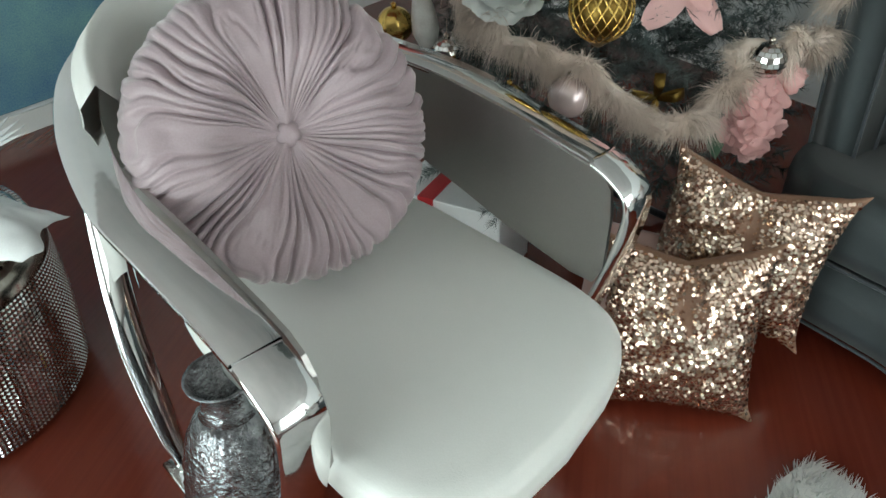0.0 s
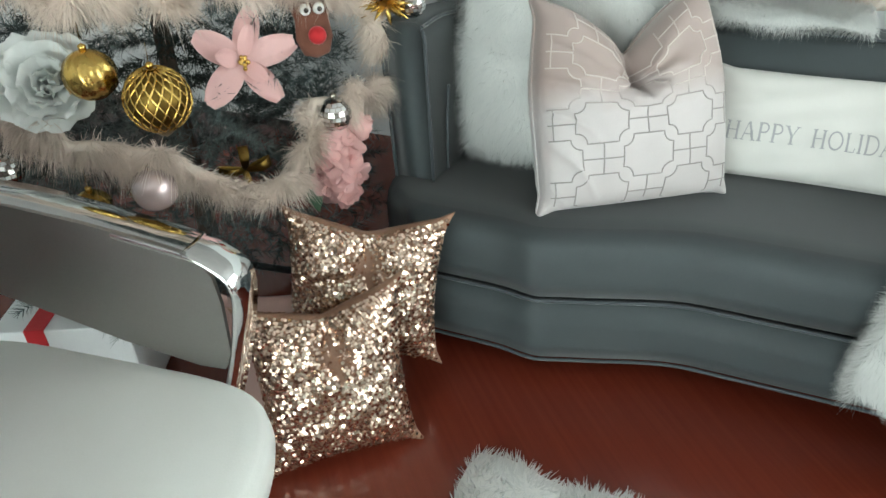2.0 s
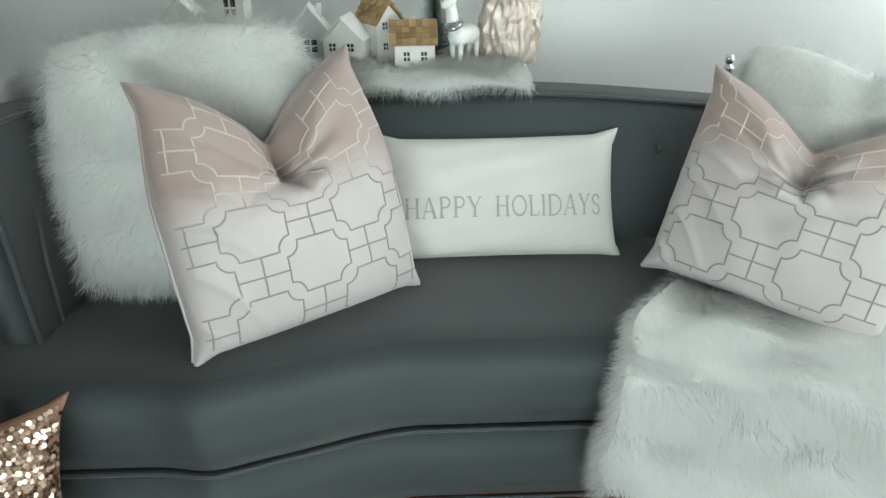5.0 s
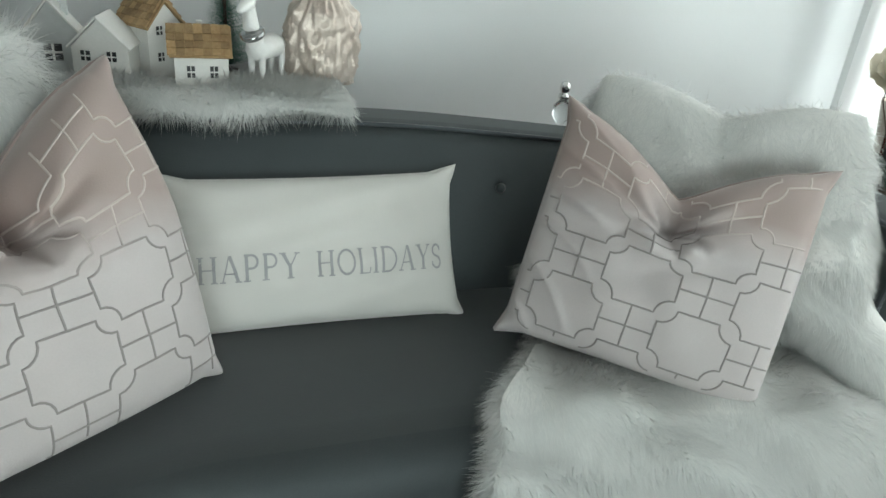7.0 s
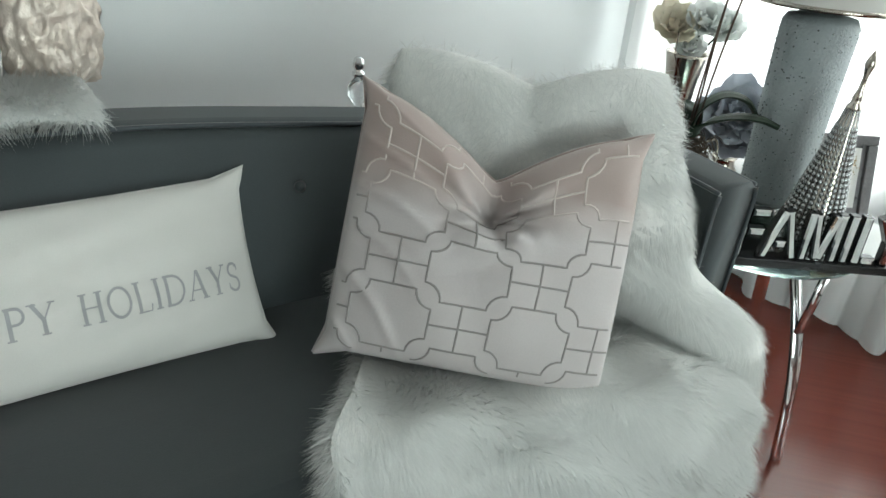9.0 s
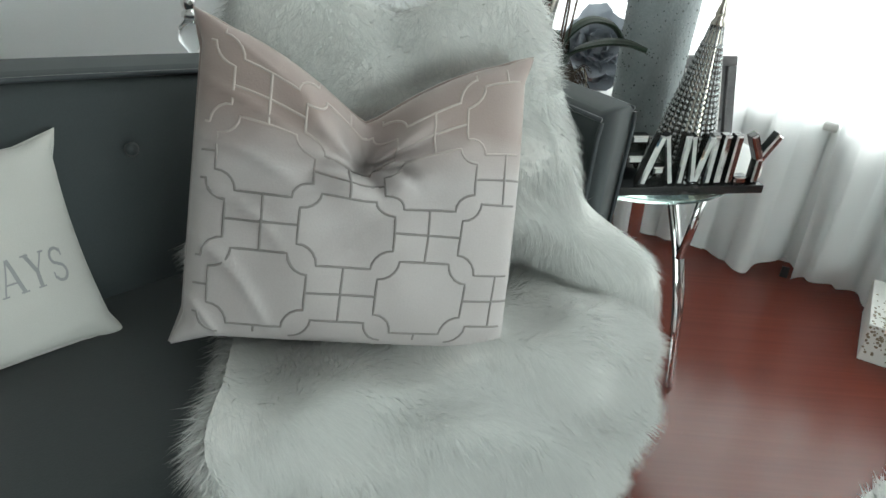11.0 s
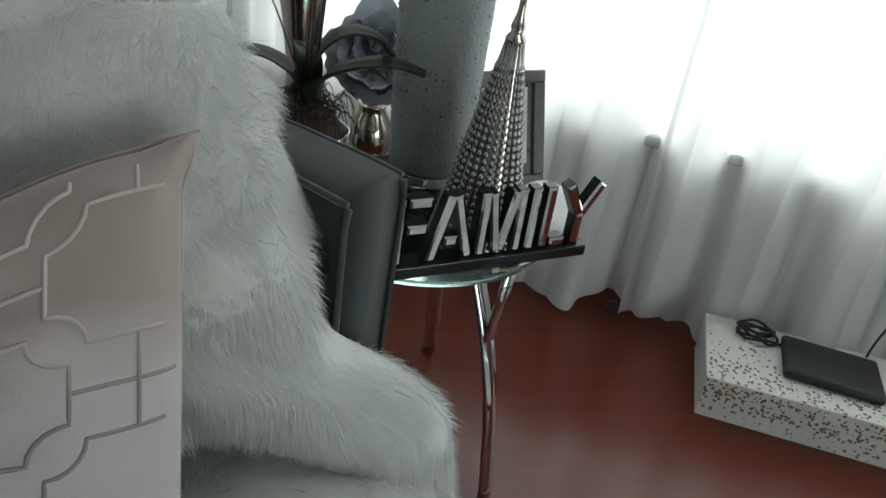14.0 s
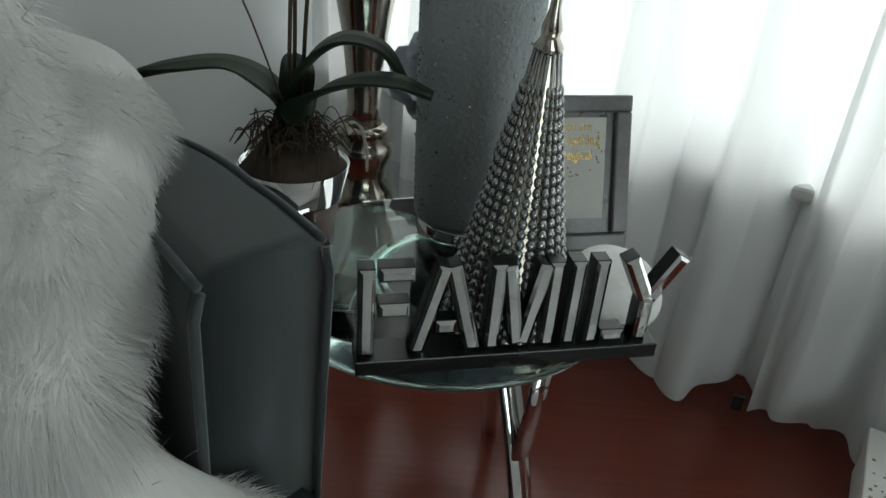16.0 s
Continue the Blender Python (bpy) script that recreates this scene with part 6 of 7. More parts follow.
def toy_deer(a, b):
    t = thing("deer_figurine", SOFA @ pose(a, b, 0.832, 0, 0, 232), "glossy white deer figurine with a silver collar", "figurine")
    bm = bmesh.new()
    lathe(bm, [(0.001, -0.048), (0.016, -0.042), (0.024, -0.02), (0.022, 0.01), (0.025, 0.034), (0.016, 0.050), (0.001, 0.054)], 16, pose(0, 0, 0.082, 0, 90, 0))
    for x in (-0.032, 0.036):
        for y in (-0.012, 0.012):
            tube(bm, [(x, y, 0.078), (x * 1.03, y, 0.05), (x * 0.95, y, 0.026), (x * 1.0, y, 0.0)], 0.0065, 8, lambda k: 1.15 - 0.5 * k)
    tube(bm, smooth_path([(0.036, 0, 0.088), (0.050, 0, 0.115), (0.056, 0, 0.145), (0.056, 0, 0.162)], 4), 0.015, 10, lambda k: 1.2 - 0.45 * k)
    lathe(bm, [(0.001, -0.018), (0.010, -0.012), (0.0135, 0.0), (0.009, 0.018), (0.006, 0.030), (0.001, 0.033)], 12, pose(0.060, 0, 0.168, 0, 108, 0))
    for y in (-1, 1):
        tube(bm, [(0.048, y * 0.008, 0.176), (0.044, y * 0.019, 0.186), (0.046, y * 0.026, 0.184)], 0.0045, 6, lambda k: 1.1 - 0.8 * k)
    tube(bm, [(-0.048, 0, 0.090), (-0.056, 0, 0.080)], 0.006, 6, lambda k: 1 - 0.6 * k)
    part("body", bm, "white", t)
    bm = bmesh.new()
    lathe(bm, [(0.020, -0.006), (0.024, -0.003), (0.024, 0.004), (0.019, 0.008)], 18, pose(0.049, 0, 0.112, 0, 26, 0))
    part("collar", bm, "crystal_silver", t, "glittering silver collar")


toy_deer(-0.212, 0.565)


def gift_sack(a, b):
    t = thing("gift_sack", SOFA @ pose(a, b, 0.832), "crumpled champagne metallic fabric gift sack", "bag")
    rng = random.Random(8)

    def fn(u, v):
        th = u * 2 * math.pi
        prof = [(0.0, 0.0), (0.060, 0.002), (0.069, 0.03), (0.072, 0.09), (0.066, 0.145), (0.040, 0.178), (0.034, 0.188), (0.058, 0.215), (0.068, 0.24), (0.05, 0.236), (0.02, 0.2)]
        i = v * (len(prof) - 1)
        k = min(int(i), len(prof) - 2)
        r, z = (prof[k][j] + (prof[k + 1][j] - prof[k][j]) * (i - k) for j in (0, 1))
        cr = 1 + 0.10 * (1 - abs(noise.noise(Vector((math.cos(th) * 4 + 9, math.sin(th) * 4, z * 26)))) * 2.2) + 0.22 * abs(noise.noise(Vector((math.cos(th) * 2.6, math.sin(th) * 2.6, z * 14)))) - 0.16 * abs(noise.noise(Vector((math.cos(th) * 6 + 4, math.sin(th) * 6, z * 42))))
        return Vector((r * cr * math.cos(th), 0.62 * r * cr * math.sin(th), z + 0.006 * math.sin(5 * th) * (v > 0.6)))

    bm = bmesh.new()
    sheet(bm, fn, 120, 80, close_u=True)
    bmesh.ops.remove_doubles(bm, verts=bm.verts[:], dist=0.0003)
    bmesh.ops.recalc_face_normals(bm, faces=bm.faces[:])
    part("sack", bm, "bagcloth", t)
    bm = bmesh.new()
    tube(bm, [(0.041 * math.cos(k * 0.2618), 0.028 * math.sin(k * 0.2618), 0.184) for k in range(25)], 0.004, 6)
    part("tie", bm, "pinkcloth", t, "dusky drawstring")


gift_sack(-0.098, 0.61)

orn = thing("glass_ornament", pose(1.725, 2.06, 0.722), "clear glass ornament with a silver cap", "ornament")
bm = bmesh.new()
lathe(bm, [(0.001, 0.0), (0.028, 0.0), (0.026, 0.012), (0.009, 0.02), (0.008, 0.03), (0.022, 0.05), (0.020, 0.072), (0.008, 0.086), (0.006, 0.09)], 24)
part("body", bm, "crystal", orn)
bm = bmesh.new()
lathe(bm, [(0.009, 0.088), (0.013, 0.09), (0.013, 0.098), (0.007, 0.102), (0.011, 0.108), (0.0125, 0.116), (0.010, 0.126), (0.001, 0.130)], 20)
part("cap", bm, "chrome", orn, "silver cap")
stand = thing("plant_stand", pose(1.725, 2.06, 0.022), "slim white stand behind the sofa", "stand")
bm = bmesh.new()
lathe(bm, [(0.09, 0.0), (0.09, 0.015), (0.015, 0.03), (0.015, 0.67), (0.07, 0.68), (0.07, 0.699), (0.001, 0.699)], 24)
part("column", bm, "trim", stand)


# ---- sequin cushions on the floor ----
def sequin_cushion(m, w, h, t, seed, label):
    fn = pillow_fn(w, h, t, 0.11, 0.025, 0.0, 0.45, dent=0.5)
    ob = thing("sequin_pillow", m, label, "cushion", "sequin cushions on the floor")
    part("cover", pillow_mesh(fn, 30), "rosecloth", ob)
    rng = np.random.default_rng(seed)
    vs, fs = [], []
    cnt = 0
    step = 0.0082
    for side in (1, -1):
        ni, nj = int(w / step), int(h / step)
        for i in range(ni):
            for j in range(nj):
                s = -0.985 + 1.97 * (i + 0.5 * (j % 2) + rng.uniform(-0.3, 0.3)) / ni
                r = -0.985 + 1.97 * (j + rng.uniform(-0.3, 0.3)) / nj
                if abs(s) > 0.99 or abs(r) > 0.99:
                    continue
                p = fn(s, r, side)
                e = 0.012
                n = (fn(min(0.999, s + e), r, side) - fn(max(-0.999, s - e), r, side)).cross(fn(s, min(0.999, r + e), side) - fn(s, max(-0.999, r - e), side)) * side
                if n.length < 1e-9:
                    continue
                n = (n.normalized() + Vector(rng.normal(0, 0.26, 3))).normalized()
                x = n.cross(Vector((0.3, 0.2, 1)))
                x = x.normalized()
                y = n.cross(x)
                q = 0.0046
                c = p + n * 0.0022
                for k in range(6):
                    a = 1.0472 * k
                    vs.append(tuple(c + x * (q * math.cos(a)) + y * (q * math.sin(a))))
                fs.append(tuple(range(cnt, cnt + 6)))
                cnt += 6
    raw("sequin_cover", vs, fs, "rosegold", ob, kind="stuff", label="overlapping rose gold sequins")
    return ob


sequin_cushion(basis((-0.035, 1.235, 0.005), (0.307, 0.166, 0.0), (-0.06, 0.09, 0.42)), 0.37, 0.43, 0.15, 41, "rose gold sequin pillow standing on the floor")
sequin_cushion(basis((-0.045, 1.45, 0.135), (0.375, 0.09, -0.05), (0.03, 0.12, 0.47)), 0.40, 0.39, 0.15, 42, "rose gold sequin pillow leaning against the sofa")
fn_p = pillow_fn(0.34, 0.34, 0.10, 0.08)
pk = thing("pink_pillow", basis((-0.19, 1.36, 0.005), (0.4, 0.1, 0.0), (0.0, 0.12, 0.4)), "plain dusky pink pillow between sequin pillows", "cushion")
part("cover", pillow_mesh(fn_p, 20), "pinkcloth", pk)


# ---- shaggy rug ----
rug = thing("shag_rug", pose(0.285, 1.285, 0, 0, 0, -16.5), "white long-pile shaggy rug on the red floor", "rug")
bm = bmesh.new()


def rug_fn(u, v):
    x, y = 2.09 * u, -1.35 * v
    x2 = x
    edge = min(u, 1 - u, v * 0.6, (1 - v) * 0.6)
    z = 0.012 + 0.016 * min(1.0, edge / 0.02)
    x2 += 0.012 * math.sin(y * 21) * (1 if u in (0, 1) else 0.4)
    y += 0.012 * math.sin(x * 23)
    return Vector((x2, y, z))


sheet(bm, rug_fn, 40, 26)
bmesh.ops.recalc_face_normals(bm, faces=bm.faces[:])
if sum(f.normal.z for f in bm.faces) < 0:
    bmesh.ops.reverse_faces(bm, faces=bm.faces[:])
base = part("backing", bm, "fur_base", rug)
hairs("nap", base, 60000, 0.036, 0.0016, (0.1, 0.2, 0), 0.8, "fur", rug, 61, 0.35, 0.1, clump=0.6)


# ---- things beside the armchair ----
DX, DY = -1.49, 0.16
drum = thing("drum_table", pose(DX, DY, 0), "round silver drum table covered in mirrored mesh", "side table")
bm = bmesh.new()
lathe(bm, [(0.001, 0.0), (0.33, 0.0), (0.345, 0.012), (0.36, 0.20), (0.362, 0.36), (0.352, 0.405), (0.33, 0.425), (0.001, 0.43)], 72)
part("body", bm, "silver", drum, "silvered core")
vs, fs = [], []
cnt = 0
for i in range(28):
    z = 0.015 + 0.0125 * i
    r = 0.347 + 0.017 * min(1.0, z / 0.2) + 0.0015
    for k in range(200):
        a0, a1 = 2 * math.pi * k / 200, 2 * math.pi * (k + 0.72) / 200
        am = (a0 + a1) / 2
        vs += [(r * math.cos(a0), r * math.sin(a0), z), (r * math.cos(a1), r * math.sin(a1), z), (r * math.cos(a1), r * math.sin(a1), z + 0.009), (r * math.cos(a0), r * math.sin(a0), z + 0.009), ((r + 0.003) * math.cos(am), (r + 0.003) * math.sin(am), z + 0.0045)]
        fs += [(cnt, cnt + 1, cnt + 4), (cnt + 1, cnt + 2, cnt + 4), (cnt + 2, cnt + 3, cnt + 4), (cnt + 3, cnt, cnt + 4)]
        cnt += 5
for i in range(17):
    r0 = 0.05 + i * 0.0175
    n = int(2 * math.pi * r0 / 0.016)
    for k in range(n):
        a0, a1 = 2 * math.pi * k / n, 2 * math.pi * (k + 0.75) / n
        for r, a in ((r0, a0), (r0 + 0.013, a0), (r0 + 0.013, a1), (r0, a1)):
            vs.append((r * math.cos(a), r * math.sin(a), 0.4315 + 0.0004))
        am, rm = (a0 + a1) / 2, r0 + 0.0065
        vs.append((rm * math.cos(am), rm * math.sin(am), 0.4345))
        fs += [(cnt, cnt + 1, cnt + 4), (cnt + 1, cnt + 2, cnt + 4), (cnt + 2, cnt + 3, cnt + 4), (cnt + 3, cnt, cnt + 4)]
        cnt += 5
raw("facets", vs, fs, "mirror", drum, kind="stuff", label="rows of tiny mirrored facets")
cl = thing("white_scarf", pose(DX + 0.16, DY + 0.20, 0.437, 0, 0, 35), "crumpled white satin cloth on the drum table", "cloth")
bm = bmesh.new()
sheet(bm, lambda u, v: Vector(((u - 0.5) * 0.30 * (1 + 0.15 * math.sin(7 * v)), (v - 0.5) * 0.22 * (1 + 0.2 * math.sin(5 * u)), 0.004 + 0.085 * (math.sin(math.pi * u) * math.sin(math.pi * v)) ** 0.6 + 0.014 * abs(noise.noise(Vector((u * 5, v * 5, 0.3))))
)), 30, 24)
part("fold", bm, "whitecloth", cl)
fl = thing("white_feather", pose(DX - 0.10, DY + 0.30, 0.437), "stiff white feather pick on the drum table", "ornament")
for k in range(5):
    bm = bmesh.new()
    a = -0.6 + 0.3 * k
    strip(bm, smooth_path([(0, 0, 0.0), (0.05 * math.sin(a), 0.05 * math.cos(a), 0.08), (0.15 * math.sin(a), 0.15 * math.cos(a), 0.12)], 5), lambda q: 0.004 + 0.03 * math.sin(math.pi * min(1, q + 0.05)), 0.003, (math.cos(a), -math.sin(a), 0))
    part("barb", bm, "whitecloth", fl)

vz = thing("floor_vase", pose(-0.517, 0.42, 0), "hammered silver glass floor vase under the chair arm", "vase")
ham = lambda a, z: 1 + 0.03 * math.sin(26 * a + 5 * math.sin(z * 120)) * math.sin(z * 150 + 3 * math.sin(5 * a)) * (z > 0.02)
bm = bmesh.new()
lathe(bm, [(0.001, 0.0), (0.085, 0.0), (0.09, 0.01)] + [(0.09 + 0.028 * math.sin(math.pi * k / 24 * 0.9), 0.01 + 0.012 * k) for k in range(1, 25)] + [(0.090, 0.325), (0.080, 0.35), (0.066, 0.375), (0.052, 0.392)], 96, wobble=ham)
part("body", bm, "hammered", vz)
bm = bmesh.new()
lathe(bm, [(0.050, 0.388), (0.053, 0.393), (0.046, 0.405), (0.040, 0.43), (0.044, 0.45), (0.060, 0.465), (0.062, 0.472), (0.054, 0.470), (0.035, 0.43)], 64)
part("neck", bm, "hammered", vz, "flared glass neck")


art = thing("wall_painting", basis((-2.79, 1.0, 0.12), (0, 1, 0), (0, 0, 1)), "teal and blue abstract canvas against the wall", "painting")
bm = bmesh.new()
add_box(bm, 1.3, 0.9, 0.03, (0, 0.45, 0.016), 0.004)
part("canvas", bm, "teal", art, smooth=False)
bm = bmesh.new()
add_box(bm, 0.012, 5.2, 0.09, (-2.793, 0.4, 0.045), 0.003)
tagged(part("baseboard", bm, "trim", smooth=False), "white painted skirting board", "baseboard", kind="structure")

pres = thing("wrapped_present", pose(-0.80, 1.42, 0, 0, 0, 12), "red and white wrapped present under the tree", "gift")
bm = bmesh.new()
add_box(bm, 0.34, 0.22, 0.26, (0, 0, 0.13), 0.004)
part("box", bm, "whitecloth", pres, "white wrapping paper", smooth=False)
bm = bmesh.new()
add_box(bm, 0.05, 0.226, 0.266, (-0.06, 0, 0.131), 0.002)
part("ribbon", bm, "red", pres, "red band", smooth=False)


# ---- the tree ----
TREE = Vector((-0.64, 1.87, 0))
tree = thing("christmas_tree", Matrix.Translation(TREE), "frosted green artificial christmas tree", "tree")
bm = bmesh.new()
tube(bm, [(0, 0, 0), (0, 0, 0.6), (0, 0, 1.3), (0, 0, 2.05)], 0.032, 12, lambda k: 1 - 0.7 * k)
part("trunk", bm, "bark", tree)
for k in range(4):
    bm = bmesh.new()
    a = math.pi / 2 * k + 0.4
    tube(bm, [(0, 0, 0.12), (0.28 * math.cos(a), 0.28 * math.sin(a), 0.012)], 0.012, 8)
    part("foot", bm, "blackmatte", tree)


def branch_mesh(seed, ln, frosted):
    rng = np.random.default_rng(seed)
    axes = [(np.array([0, 0, 0.0]), np.array([ln, 0, -0.05 * ln]))]
    for s in (-1, 1):
        for f in (0.35, 0.55, 0.75):
            o = np.array([ln * f, 0, -0.05 * ln * f])
            axes.append((o, o + np.array([ln * 0.30 * (1.2 - f), s * ln * 0.33 * (1.25 - f), 0.02 * ln])))
    vs, fs = [], []
    cnt = 0
    for o, e in axes:
        L = np.linalg.norm(e - o)
        n = int(L * 620)
        u = rng.random(n)
        d0 = (e - o) / L
        p = o + (e - o) * u[:, None]
        rd = rng.normal(0, 1, (n, 3))
        rd -= (rd @ d0)[:, None] * d0
        rd /= np.linalg.norm(rd, axis=1)[:, None]
        d = rd * 0.85 + d0 * 0.7
        nl = 0.034 * rng.uniform(0.6, 1.2, n)
        tip = p + d * nl[:, None]
        sd = np.cross(d, rng.normal(0, 1, (n, 3)))
        sd /= np.linalg.norm(sd, axis=1)[:, None]
        sd *= 0.0011
        q = np.stack([p - sd, p + sd, tip], 1).reshape(-1, 3)
        vs += q.tolist()
        fs += (np.arange(n * 3).reshape(-1, 3) + cnt).tolist()
        cnt += n * 3
    me = bpy.data.meshes.new("branch")
    me.from_pydata(vs, [], fs)
    me.materials.append(M["frost" if frosted else "needle"])
    return me


kinds = [branch_mesh(70 + k, 0.34, k % 2 == 1) for k in range(6)]
rng = random.Random(77)
for i in range(250):
    z = 0.34 + 1.65 * (i / 250) ** 1.25
    R = max(0.12, 0.66 - 0.17 * z - 0.12 * max(0, z - 1.0))
    a = i * 2.399963
    ob = new("branch", kinds[rng.randrange(6)])
    ob.parent = tree
    sc = rng.uniform(0.85, 1.1)
    r0 = max(0.03, R - 0.34 * sc - (0.14 if i % 3 == 0 else 0.0))
    ob.matrix_local = Matrix.Translation((r0 * math.cos(a), r0 * math.sin(a), z)) @ pose(0, 0, 0, rng.uniform(-40, 40), rng.uniform(-4, 22), math.degrees(a)) @ Matrix.Diagonal((sc, sc, sc, 1))


def boa(path, seed, label, count=5200):
    t = thing("feather_garland", Matrix(), label, "garland", "feather garlands on the tree")
    pts = [p + noise.noise_vector(p * 14 + Vector((seed, 0, 0))) * 0.036 for p in smooth_path(path, 6)]
    bm = bmesh.new()
    tube(bm, pts, 0.014, 7)
    core = part("cord", bm, "feather", t)
    hairs("plumage", core, count // 2, 0.085, 0.0007, (0, 0, -0.25), 0.4, "feather", t, seed + 40, 0.9, 0.6, clump=3.2)
    hairs("plumage", core, count * 2, 0.055, 0.0008, (0, 0, -0.12), 0.45, "feather", t, seed, 1.2, 0.5, clump=1.9, label="loose beige feathers")


boa([(-0.95, 1.45, 0.90), (-0.72, 1.33, 0.83), (-0.55, 1.30, 0.79), (-0.43, 1.33, 0.765), (-0.35, 1.37, 0.70), (-0.29, 1.42, 0.62), (-0.235, 1.48, 0.575), (-0.18, 1.57, 0.63), (-0.13, 1.66, 0.74), (-0.07, 1.78, 0.75), (-0.04, 1.86, 0.70), (-0.07, 1.97, 0.66)], 81, "beige feather garland looped round the tree", 18000)
boa([(-0.75, 1.36, 1.08), (-0.5, 1.36, 1.06), (-0.34, 1.44, 1.05), (-0.22, 1.56, 1.03), (-0.15, 1.68, 0.99), (-0.08, 1.80, 0.93), (-0.03, 1.88, 0.84), (-0.04, 1.95, 0.80)], 82, "beige feather garland across the upper branches", 15000)


boa([(-1.0, 1.42, 1.22), (-0.72, 1.40, 1.21), (-0.48, 1.47, 1.22), (-0.34, 1.60, 1.20), (-0.27, 1.76, 1.16)], 83, "pale feather garland higher on the tree", 9000)


def bauble(at, r, material, label, swirl=0.0, cap="gold", mosaic=False, net=False, tip=0.0):
    t = thing("bauble", Matrix.Translation(at), label, "ornament", "baubles on the tree")
    bm = bmesh.new()
    if mosaic:
        rows = 11
        for i in range(rows):
            p0, p1 = math.pi * (i + 0.08) / rows, math.pi * (i + 0.92) / rows
            n = max(4, int(20 * math.sin((p0 + p1) / 2)))
            for k in range(n):
                a0, a1 = 2 * math.pi * (k + 0.06) / n, 2 * math.pi * (k + 0.94) / n
                bm.faces.new([bm.verts.new((r * math.sin(p) * math.cos(a), r * math.sin(p) * math.sin(a), r * math.cos(p))) for p, a in ((p0, a0), (p1, a0), (p1, a1), (p0, a1))])
        part("tiles", bm, "mirror", t, "tiny mirror tiles", smooth=False)
        bm = bmesh.new()
        bmesh.ops.create_uvsphere(bm, u_segments=20, v_segments=12, radius=r * 0.985)
        part("ball", bm, "silver", t)
    else:
        lathe(bm, [(max(0.0005, r * math.sin(math.pi * k / 18)) * 1.0, -r * math.cos(math.pi * k / 18) - (tip * max(0, 1 - k / 3.0))) for k in range(19)], 36, wobble=(lambda a, z: 1 + swirl * math.sin(9 * a + 70 * z)) if swirl else None)
        part("ball", bm, material, t)
        if net:
            bm = bmesh.new()
            for k in range(18):
                a = 2 * math.pi * k / 18
                for s in (-1, 1):
                    tube(bm, [(r * 1.01 * math.sin(math.pi * q / 14) * math.cos(a + s * 0.14 * q), r * 1.01 * math.sin(math.pi * q / 14) * math.sin(a + s * 0.14 * q), -r * 1.01 * math.cos(math.pi * q / 14)) for q in range(1, 14)], 0.0024, 4)
            part("net", bm, "gold", t, "gold wire mesh")
    bm = bmesh.new()
    lathe(bm, [(0.007, r * 0.97), (0.008, r + 0.008), (0.004, r + 0.011), (0.001, r + 0.012)], 12)
    tube(bm, [(0, 0, r + 0.01), (0.002, 0, r + 0.05)], 0.0006, 4)
    part("cap", bm, cap, t)


M["goldnet"] = mat("dark_gold", (0.20, 0.125, 0.03), (0.10, 0.06, 0.015), 0.35, 1.0, scale=18, fine=200, bump=0.6, dist=0.002)
bauble((-0.36, 1.335, 0.868), 0.064, "goldnet", "round gold mesh bauble with a pointed foot", net=True, tip=0.016)
bauble((-0.485, 1.325, 0.918), 0.050, "gold", "gold swirled glass bauble", 0.06)
bauble((-0.416, 1.33, 0.668), 0.049, "pinkpearl", "pearly pink glass bauble with a silver cap", cap="silver")
bauble((-0.112, 1.665, 0.712), 0.042, "mirror", "silver mirror mosaic hanging ball", mosaic=True, cap="silver")
bauble((-0.945, 1.34, 0.722), 0.046, "gold", "ribbed gold glass bauble", 0.05)
bauble((-0.765, 1.33, 0.690), 0.038, "mirror", "silver mirrored disc bauble", mosaic=True, cap="silver")
bauble((-0.58, 1.335, 0.612), 0.040, "gold", "gold glass bauble half hidden by feathers", 0.06)
bauble((0.05, 1.865, 0.925), 0.034, "mirror", "mirror mosaic ball beside a gold star", mosaic=True, cap="silver")
bauble((-0.14, 1.84, 1.0), 0.026, "mirror", "small silver mirror mosaic ball", mosaic=True, cap="silver")

drop = thing("teardrop_ornament", Matrix.Translation((-0.845, 1.34, 0.765)) @ pose(0, 0, 0, 0, -8, 0) @ Matrix.Diagonal((1.3, 1.3, 1.35, 1)), "white glittered teardrop ornament", "ornament")
bm = bmesh.new()
lathe(bm, [(0.001, -0.062), (0.018, -0.052), (0.026, -0.03), (0.024, 0.0), (0.014, 0.045), (0.006, 0.08), (0.001, 0.095)], 24)
part("body", bm, "whiteglitter", drop)


def flower(at, up, material, layers, size, seed, label, name="petal", cup=0.7, centre="gold", slim=1.0):
    t = thing("silk_flower", Matrix.Translation(at), label, "flower", "silk flowers on the tree")
    petals_flower(t, (0, 0, 0), up, material, layers, size, seed, name, cup, slim)
    m = Vector(up).to_track_quat("Z", "Y").to_matrix().to_4x4()
    bm = bmesh.new()
    rng = random.Random(seed)
    for _ in range(12):
        tmp = bmesh.new()
        bmesh.ops.create_icosphere(tmp, subdivisions=1, radius=size * 0.05)
        join(bm, tmp, m @ Matrix.Translation((rng.gauss(0, size * 0.07), rng.gauss(0, size * 0.07), size * 0.08)))
    part("stamens", bm, centre, t)
    return t


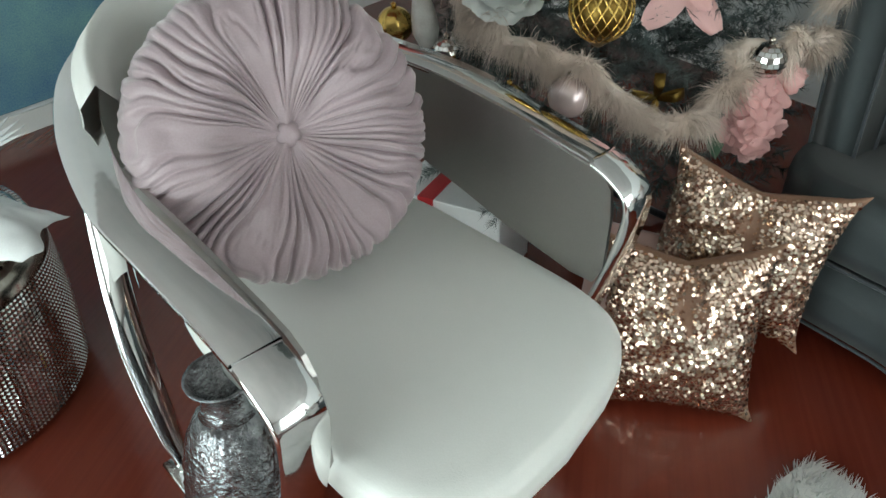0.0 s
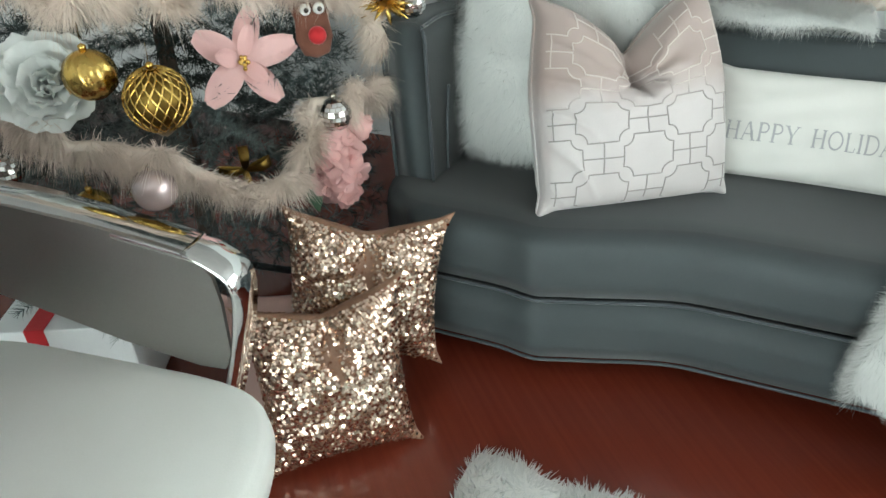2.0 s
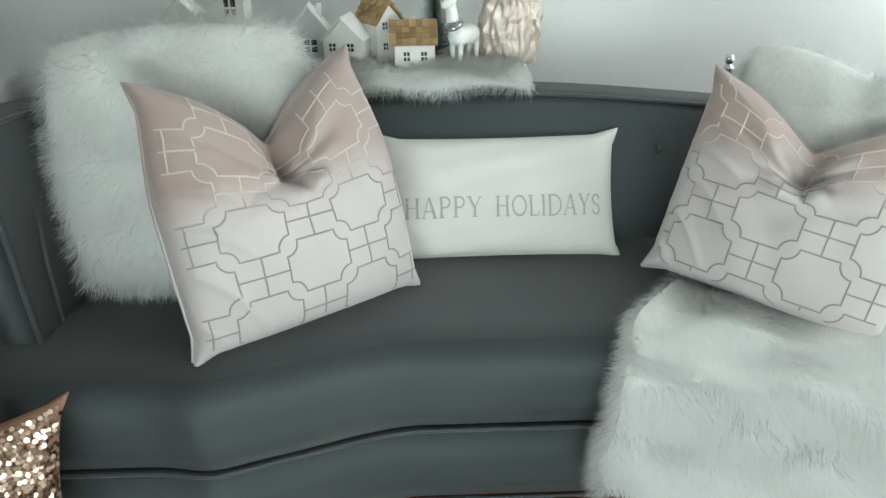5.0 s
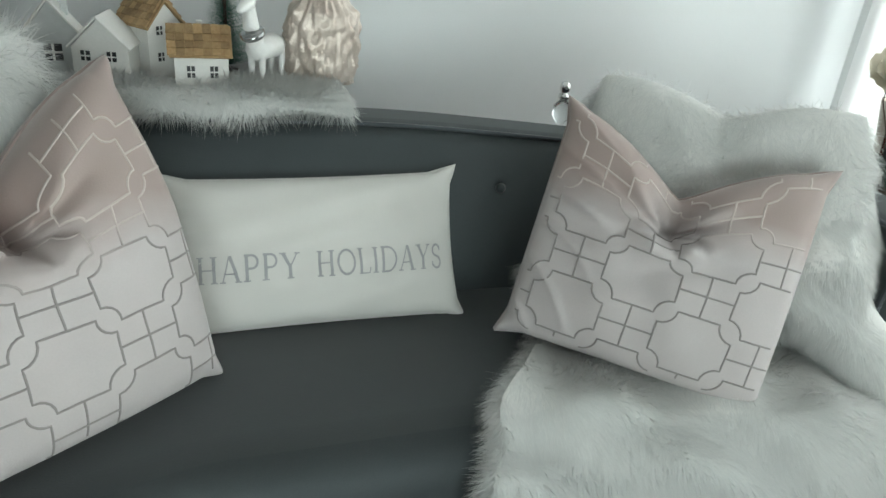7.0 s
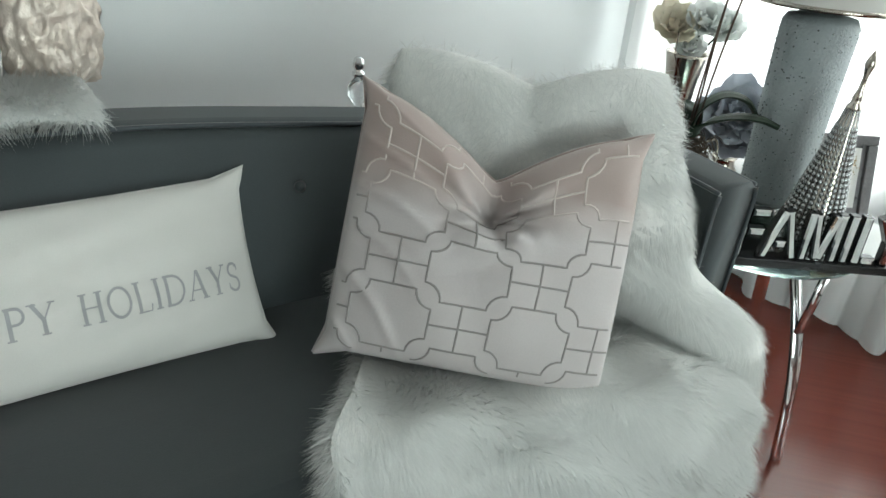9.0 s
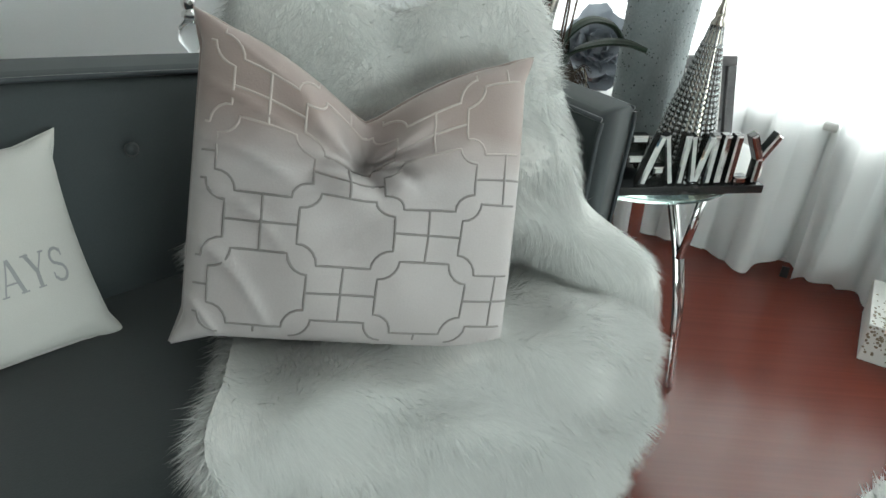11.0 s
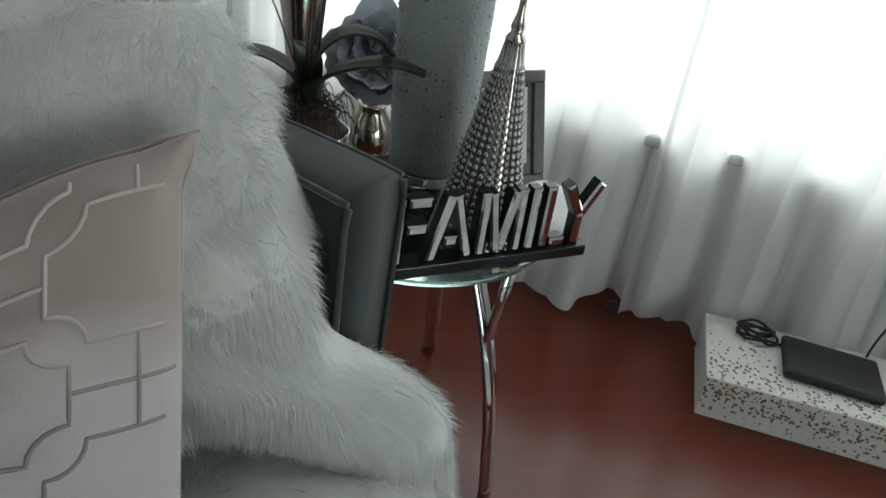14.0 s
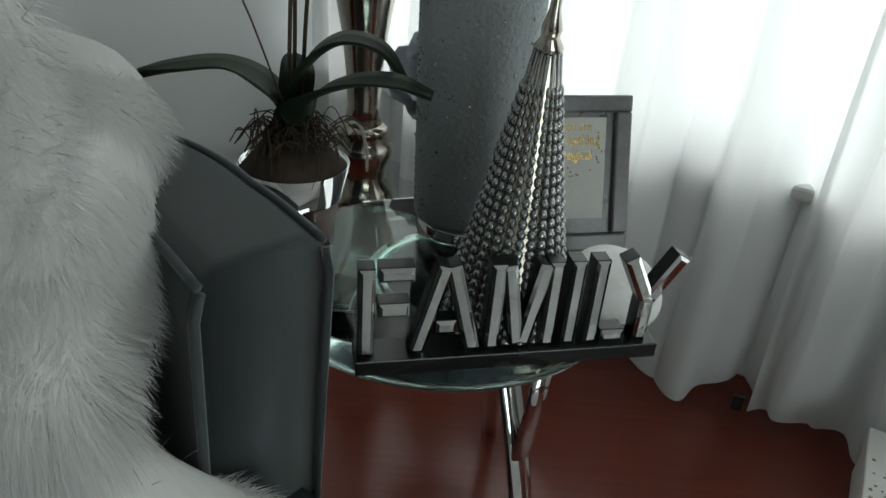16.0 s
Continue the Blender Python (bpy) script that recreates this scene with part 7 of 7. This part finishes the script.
PEONY = [(9, 1.0, 5), (8, 0.9, 24), (8, 0.75, 42), (7, 0.6, 60), (5, 0.42, 76)]
POIN = [(5, 1.0, 4), (3, 0.6, 24)]
flower((-0.59, 1.345, 0.885), (0.35, -0.8, 0.45), "whitepetal", PEONY, 0.100, 91, "full white silk peony on the tree")
flower((-0.93, 1.345, 0.895), (0.4, -0.8, 0.45), "coral", PEONY, 0.095, 92, "coral pink silk rose on the tree")
flower((-0.285, 1.58, 0.868), (0.55, -0.7, 0.35), "pinkpetal", POIN, 0.118, 93, "pale pink silk poinsettia on the tree", cup=0.35, slim=0.55)
flower((-0.02, 1.90, 1.04), (0.6, -0.6, 0.4), "coral", PEONY, 0.065, 94, "pink silk peony high on the tree")


def hydrangea(at, n, spread, seed):
    t = thing("hydrangea_spray", Matrix.Translation(at), "hanging pink hydrangea spray beside the cushions", "flower", "silk flowers on the tree")
    rng = random.Random(seed)
    for k in range(n):
        q = k / n
        w = spread * (1 - 0.55 * q)
        p = Vector((rng.gauss(0, w * 0.5), rng.gauss(0, w * 0.5), 0.045 - 0.17 * q + rng.uniform(-0.015, 0.015)))
        petals_flower(t, p, (0.5 + rng.uniform(-0.5, 0.5), -0.7 + rng.uniform(-0.4, 0.4), 0.4 + rng.uniform(-0.5, 0.5)), "pinkpetal", [(4, 1.0, 12)], 0.036, seed + k, cup=0.5)


hydrangea((-0.122, 1.665, 0.625), 80, 0.066, 300)

star = thing("gold_star_ornament", Matrix.Translation((-0.015, 1.85, 0.93)) @ Matrix.Diagonal((1.2, 1.2, 1.2, 1)), "spiky gold tinsel star ornament", "ornament")
rng = random.Random(15)
for k in range(34):
    bm = bmesh.new()
    d = Vector((rng.gauss(0, 1), rng.gauss(0, 1), rng.gauss(0, 0.8))).normalized()
    lathe(bm, [(0.009, 0.0), (0.005, 0.035), (0.0004, 0.062)], 5, d.to_track_quat("Z", "Y").to_matrix().to_4x4())
    part("spike", bm, "gold", star)
bow = thing("gold_bow", Matrix.Translation((-0.295, 1.515, 0.628)), "glittering gold ribbon bow on the garland", "bow")
for a, l in ((12, 0.065), (172, 0.065), (268, 0.075), (88, 0.06)):
    bm = bmesh.new()
    c, s = math.cos(radians(a)), math.sin(radians(a))
    X, Z = Vector((0.8, 0.55, 0)), Vector((0, 0, 1))
    e = X * c + Z * s
    F = Vector((0.5, -0.8, 0))
    strip(bm, smooth_path([(0, 0, 0), e * l * 0.6 + F * 0.022, e * l, e * l * 0.6 - F * 0.004, (0, 0, 0)], 5), lambda q: 0.012 + 0.012 * math.sin(math.pi * q), 0.0015, X * -s + Z * c)
    part("loop", bm, "goldnet", bow)
deer = thing("felt_reindeer", basis((-0.146, 1.68, 0.935), (0.85, 0.5, 0), (-0.25, 0.1, 1)) @ Matrix.Diagonal((1.4, 1.4, 1.4, 1)), "brown felt reindeer head ornament with a red nose", "ornament")
bm = bmesh.new()
lathe(bm, [(0.001, -0.062), (0.022, -0.055), (0.031, -0.03), (0.028, 0.0), (0.036, 0.03), (0.03, 0.055), (0.001, 0.066)], 24, Matrix.Diagonal((1, 1, 1, 1)) @ pose(0, 0, 0, -90, 0, 0) @ Matrix.Diagonal((1, 0.45, 1, 1)))
part("head", bm, "brown", deer)
for x in (-0.011, 0.011):
    bm = bmesh.new()
    bmesh.ops.create_uvsphere(bm, u_segments=12, v_segments=8, radius=0.0095, matrix=Matrix.Translation((x, 0.016, 0.016)))
    eye = part("eye", bm, "white", deer, "white plastic eye")
    bm = bmesh.new()
    bmesh.ops.create_uvsphere(bm, u_segments=8, v_segments=6, radius=0.0045, matrix=Matrix.Translation((x, 0.015, 0.0235)))
    part("pupil", bm, "black", eye)
bm = bmesh.new()
bmesh.ops.create_uvsphere(bm, u_segments=14, v_segments=10, radius=0.015, matrix=Matrix.Translation((0.002, -0.025, 0.018)))
part("nose", bm, "red", deer, "red felt nose")
bm = bmesh.new()
tube(bm, [(0, 0.064, 0), (0.004, 0.13, -0.01)], 0.0015, 5)
part("loop", bm, "red", deer, "red hanging cord")
lf = thing("silk_leaf_spray", Matrix.Translation((-0.19, 1.63, 0.545)), "dark green silk leaves behind pink flowers", "leaf")
for k, (dx, dy, dz) in enumerate(((0.03, -0.03, -0.07), (-0.05, -0.04, -0.03), (0.06, 0.0, -0.03), (0.0, -0.05, 0.05))):
    bm = bmesh.new()
    strip(bm, smooth_path([(0, 0, 0), Vector((dx, dy, dz)) * 0.6 + Vector((0, 0, 0.012)), (dx, dy, dz)], 6), lambda q: 0.004 + 0.042 * math.sin(math.pi * min(1, q + 0.03)), 0.0015, (0.7, 0.6, 0.2))
    part("leaf", bm, "silkleaf", lf)
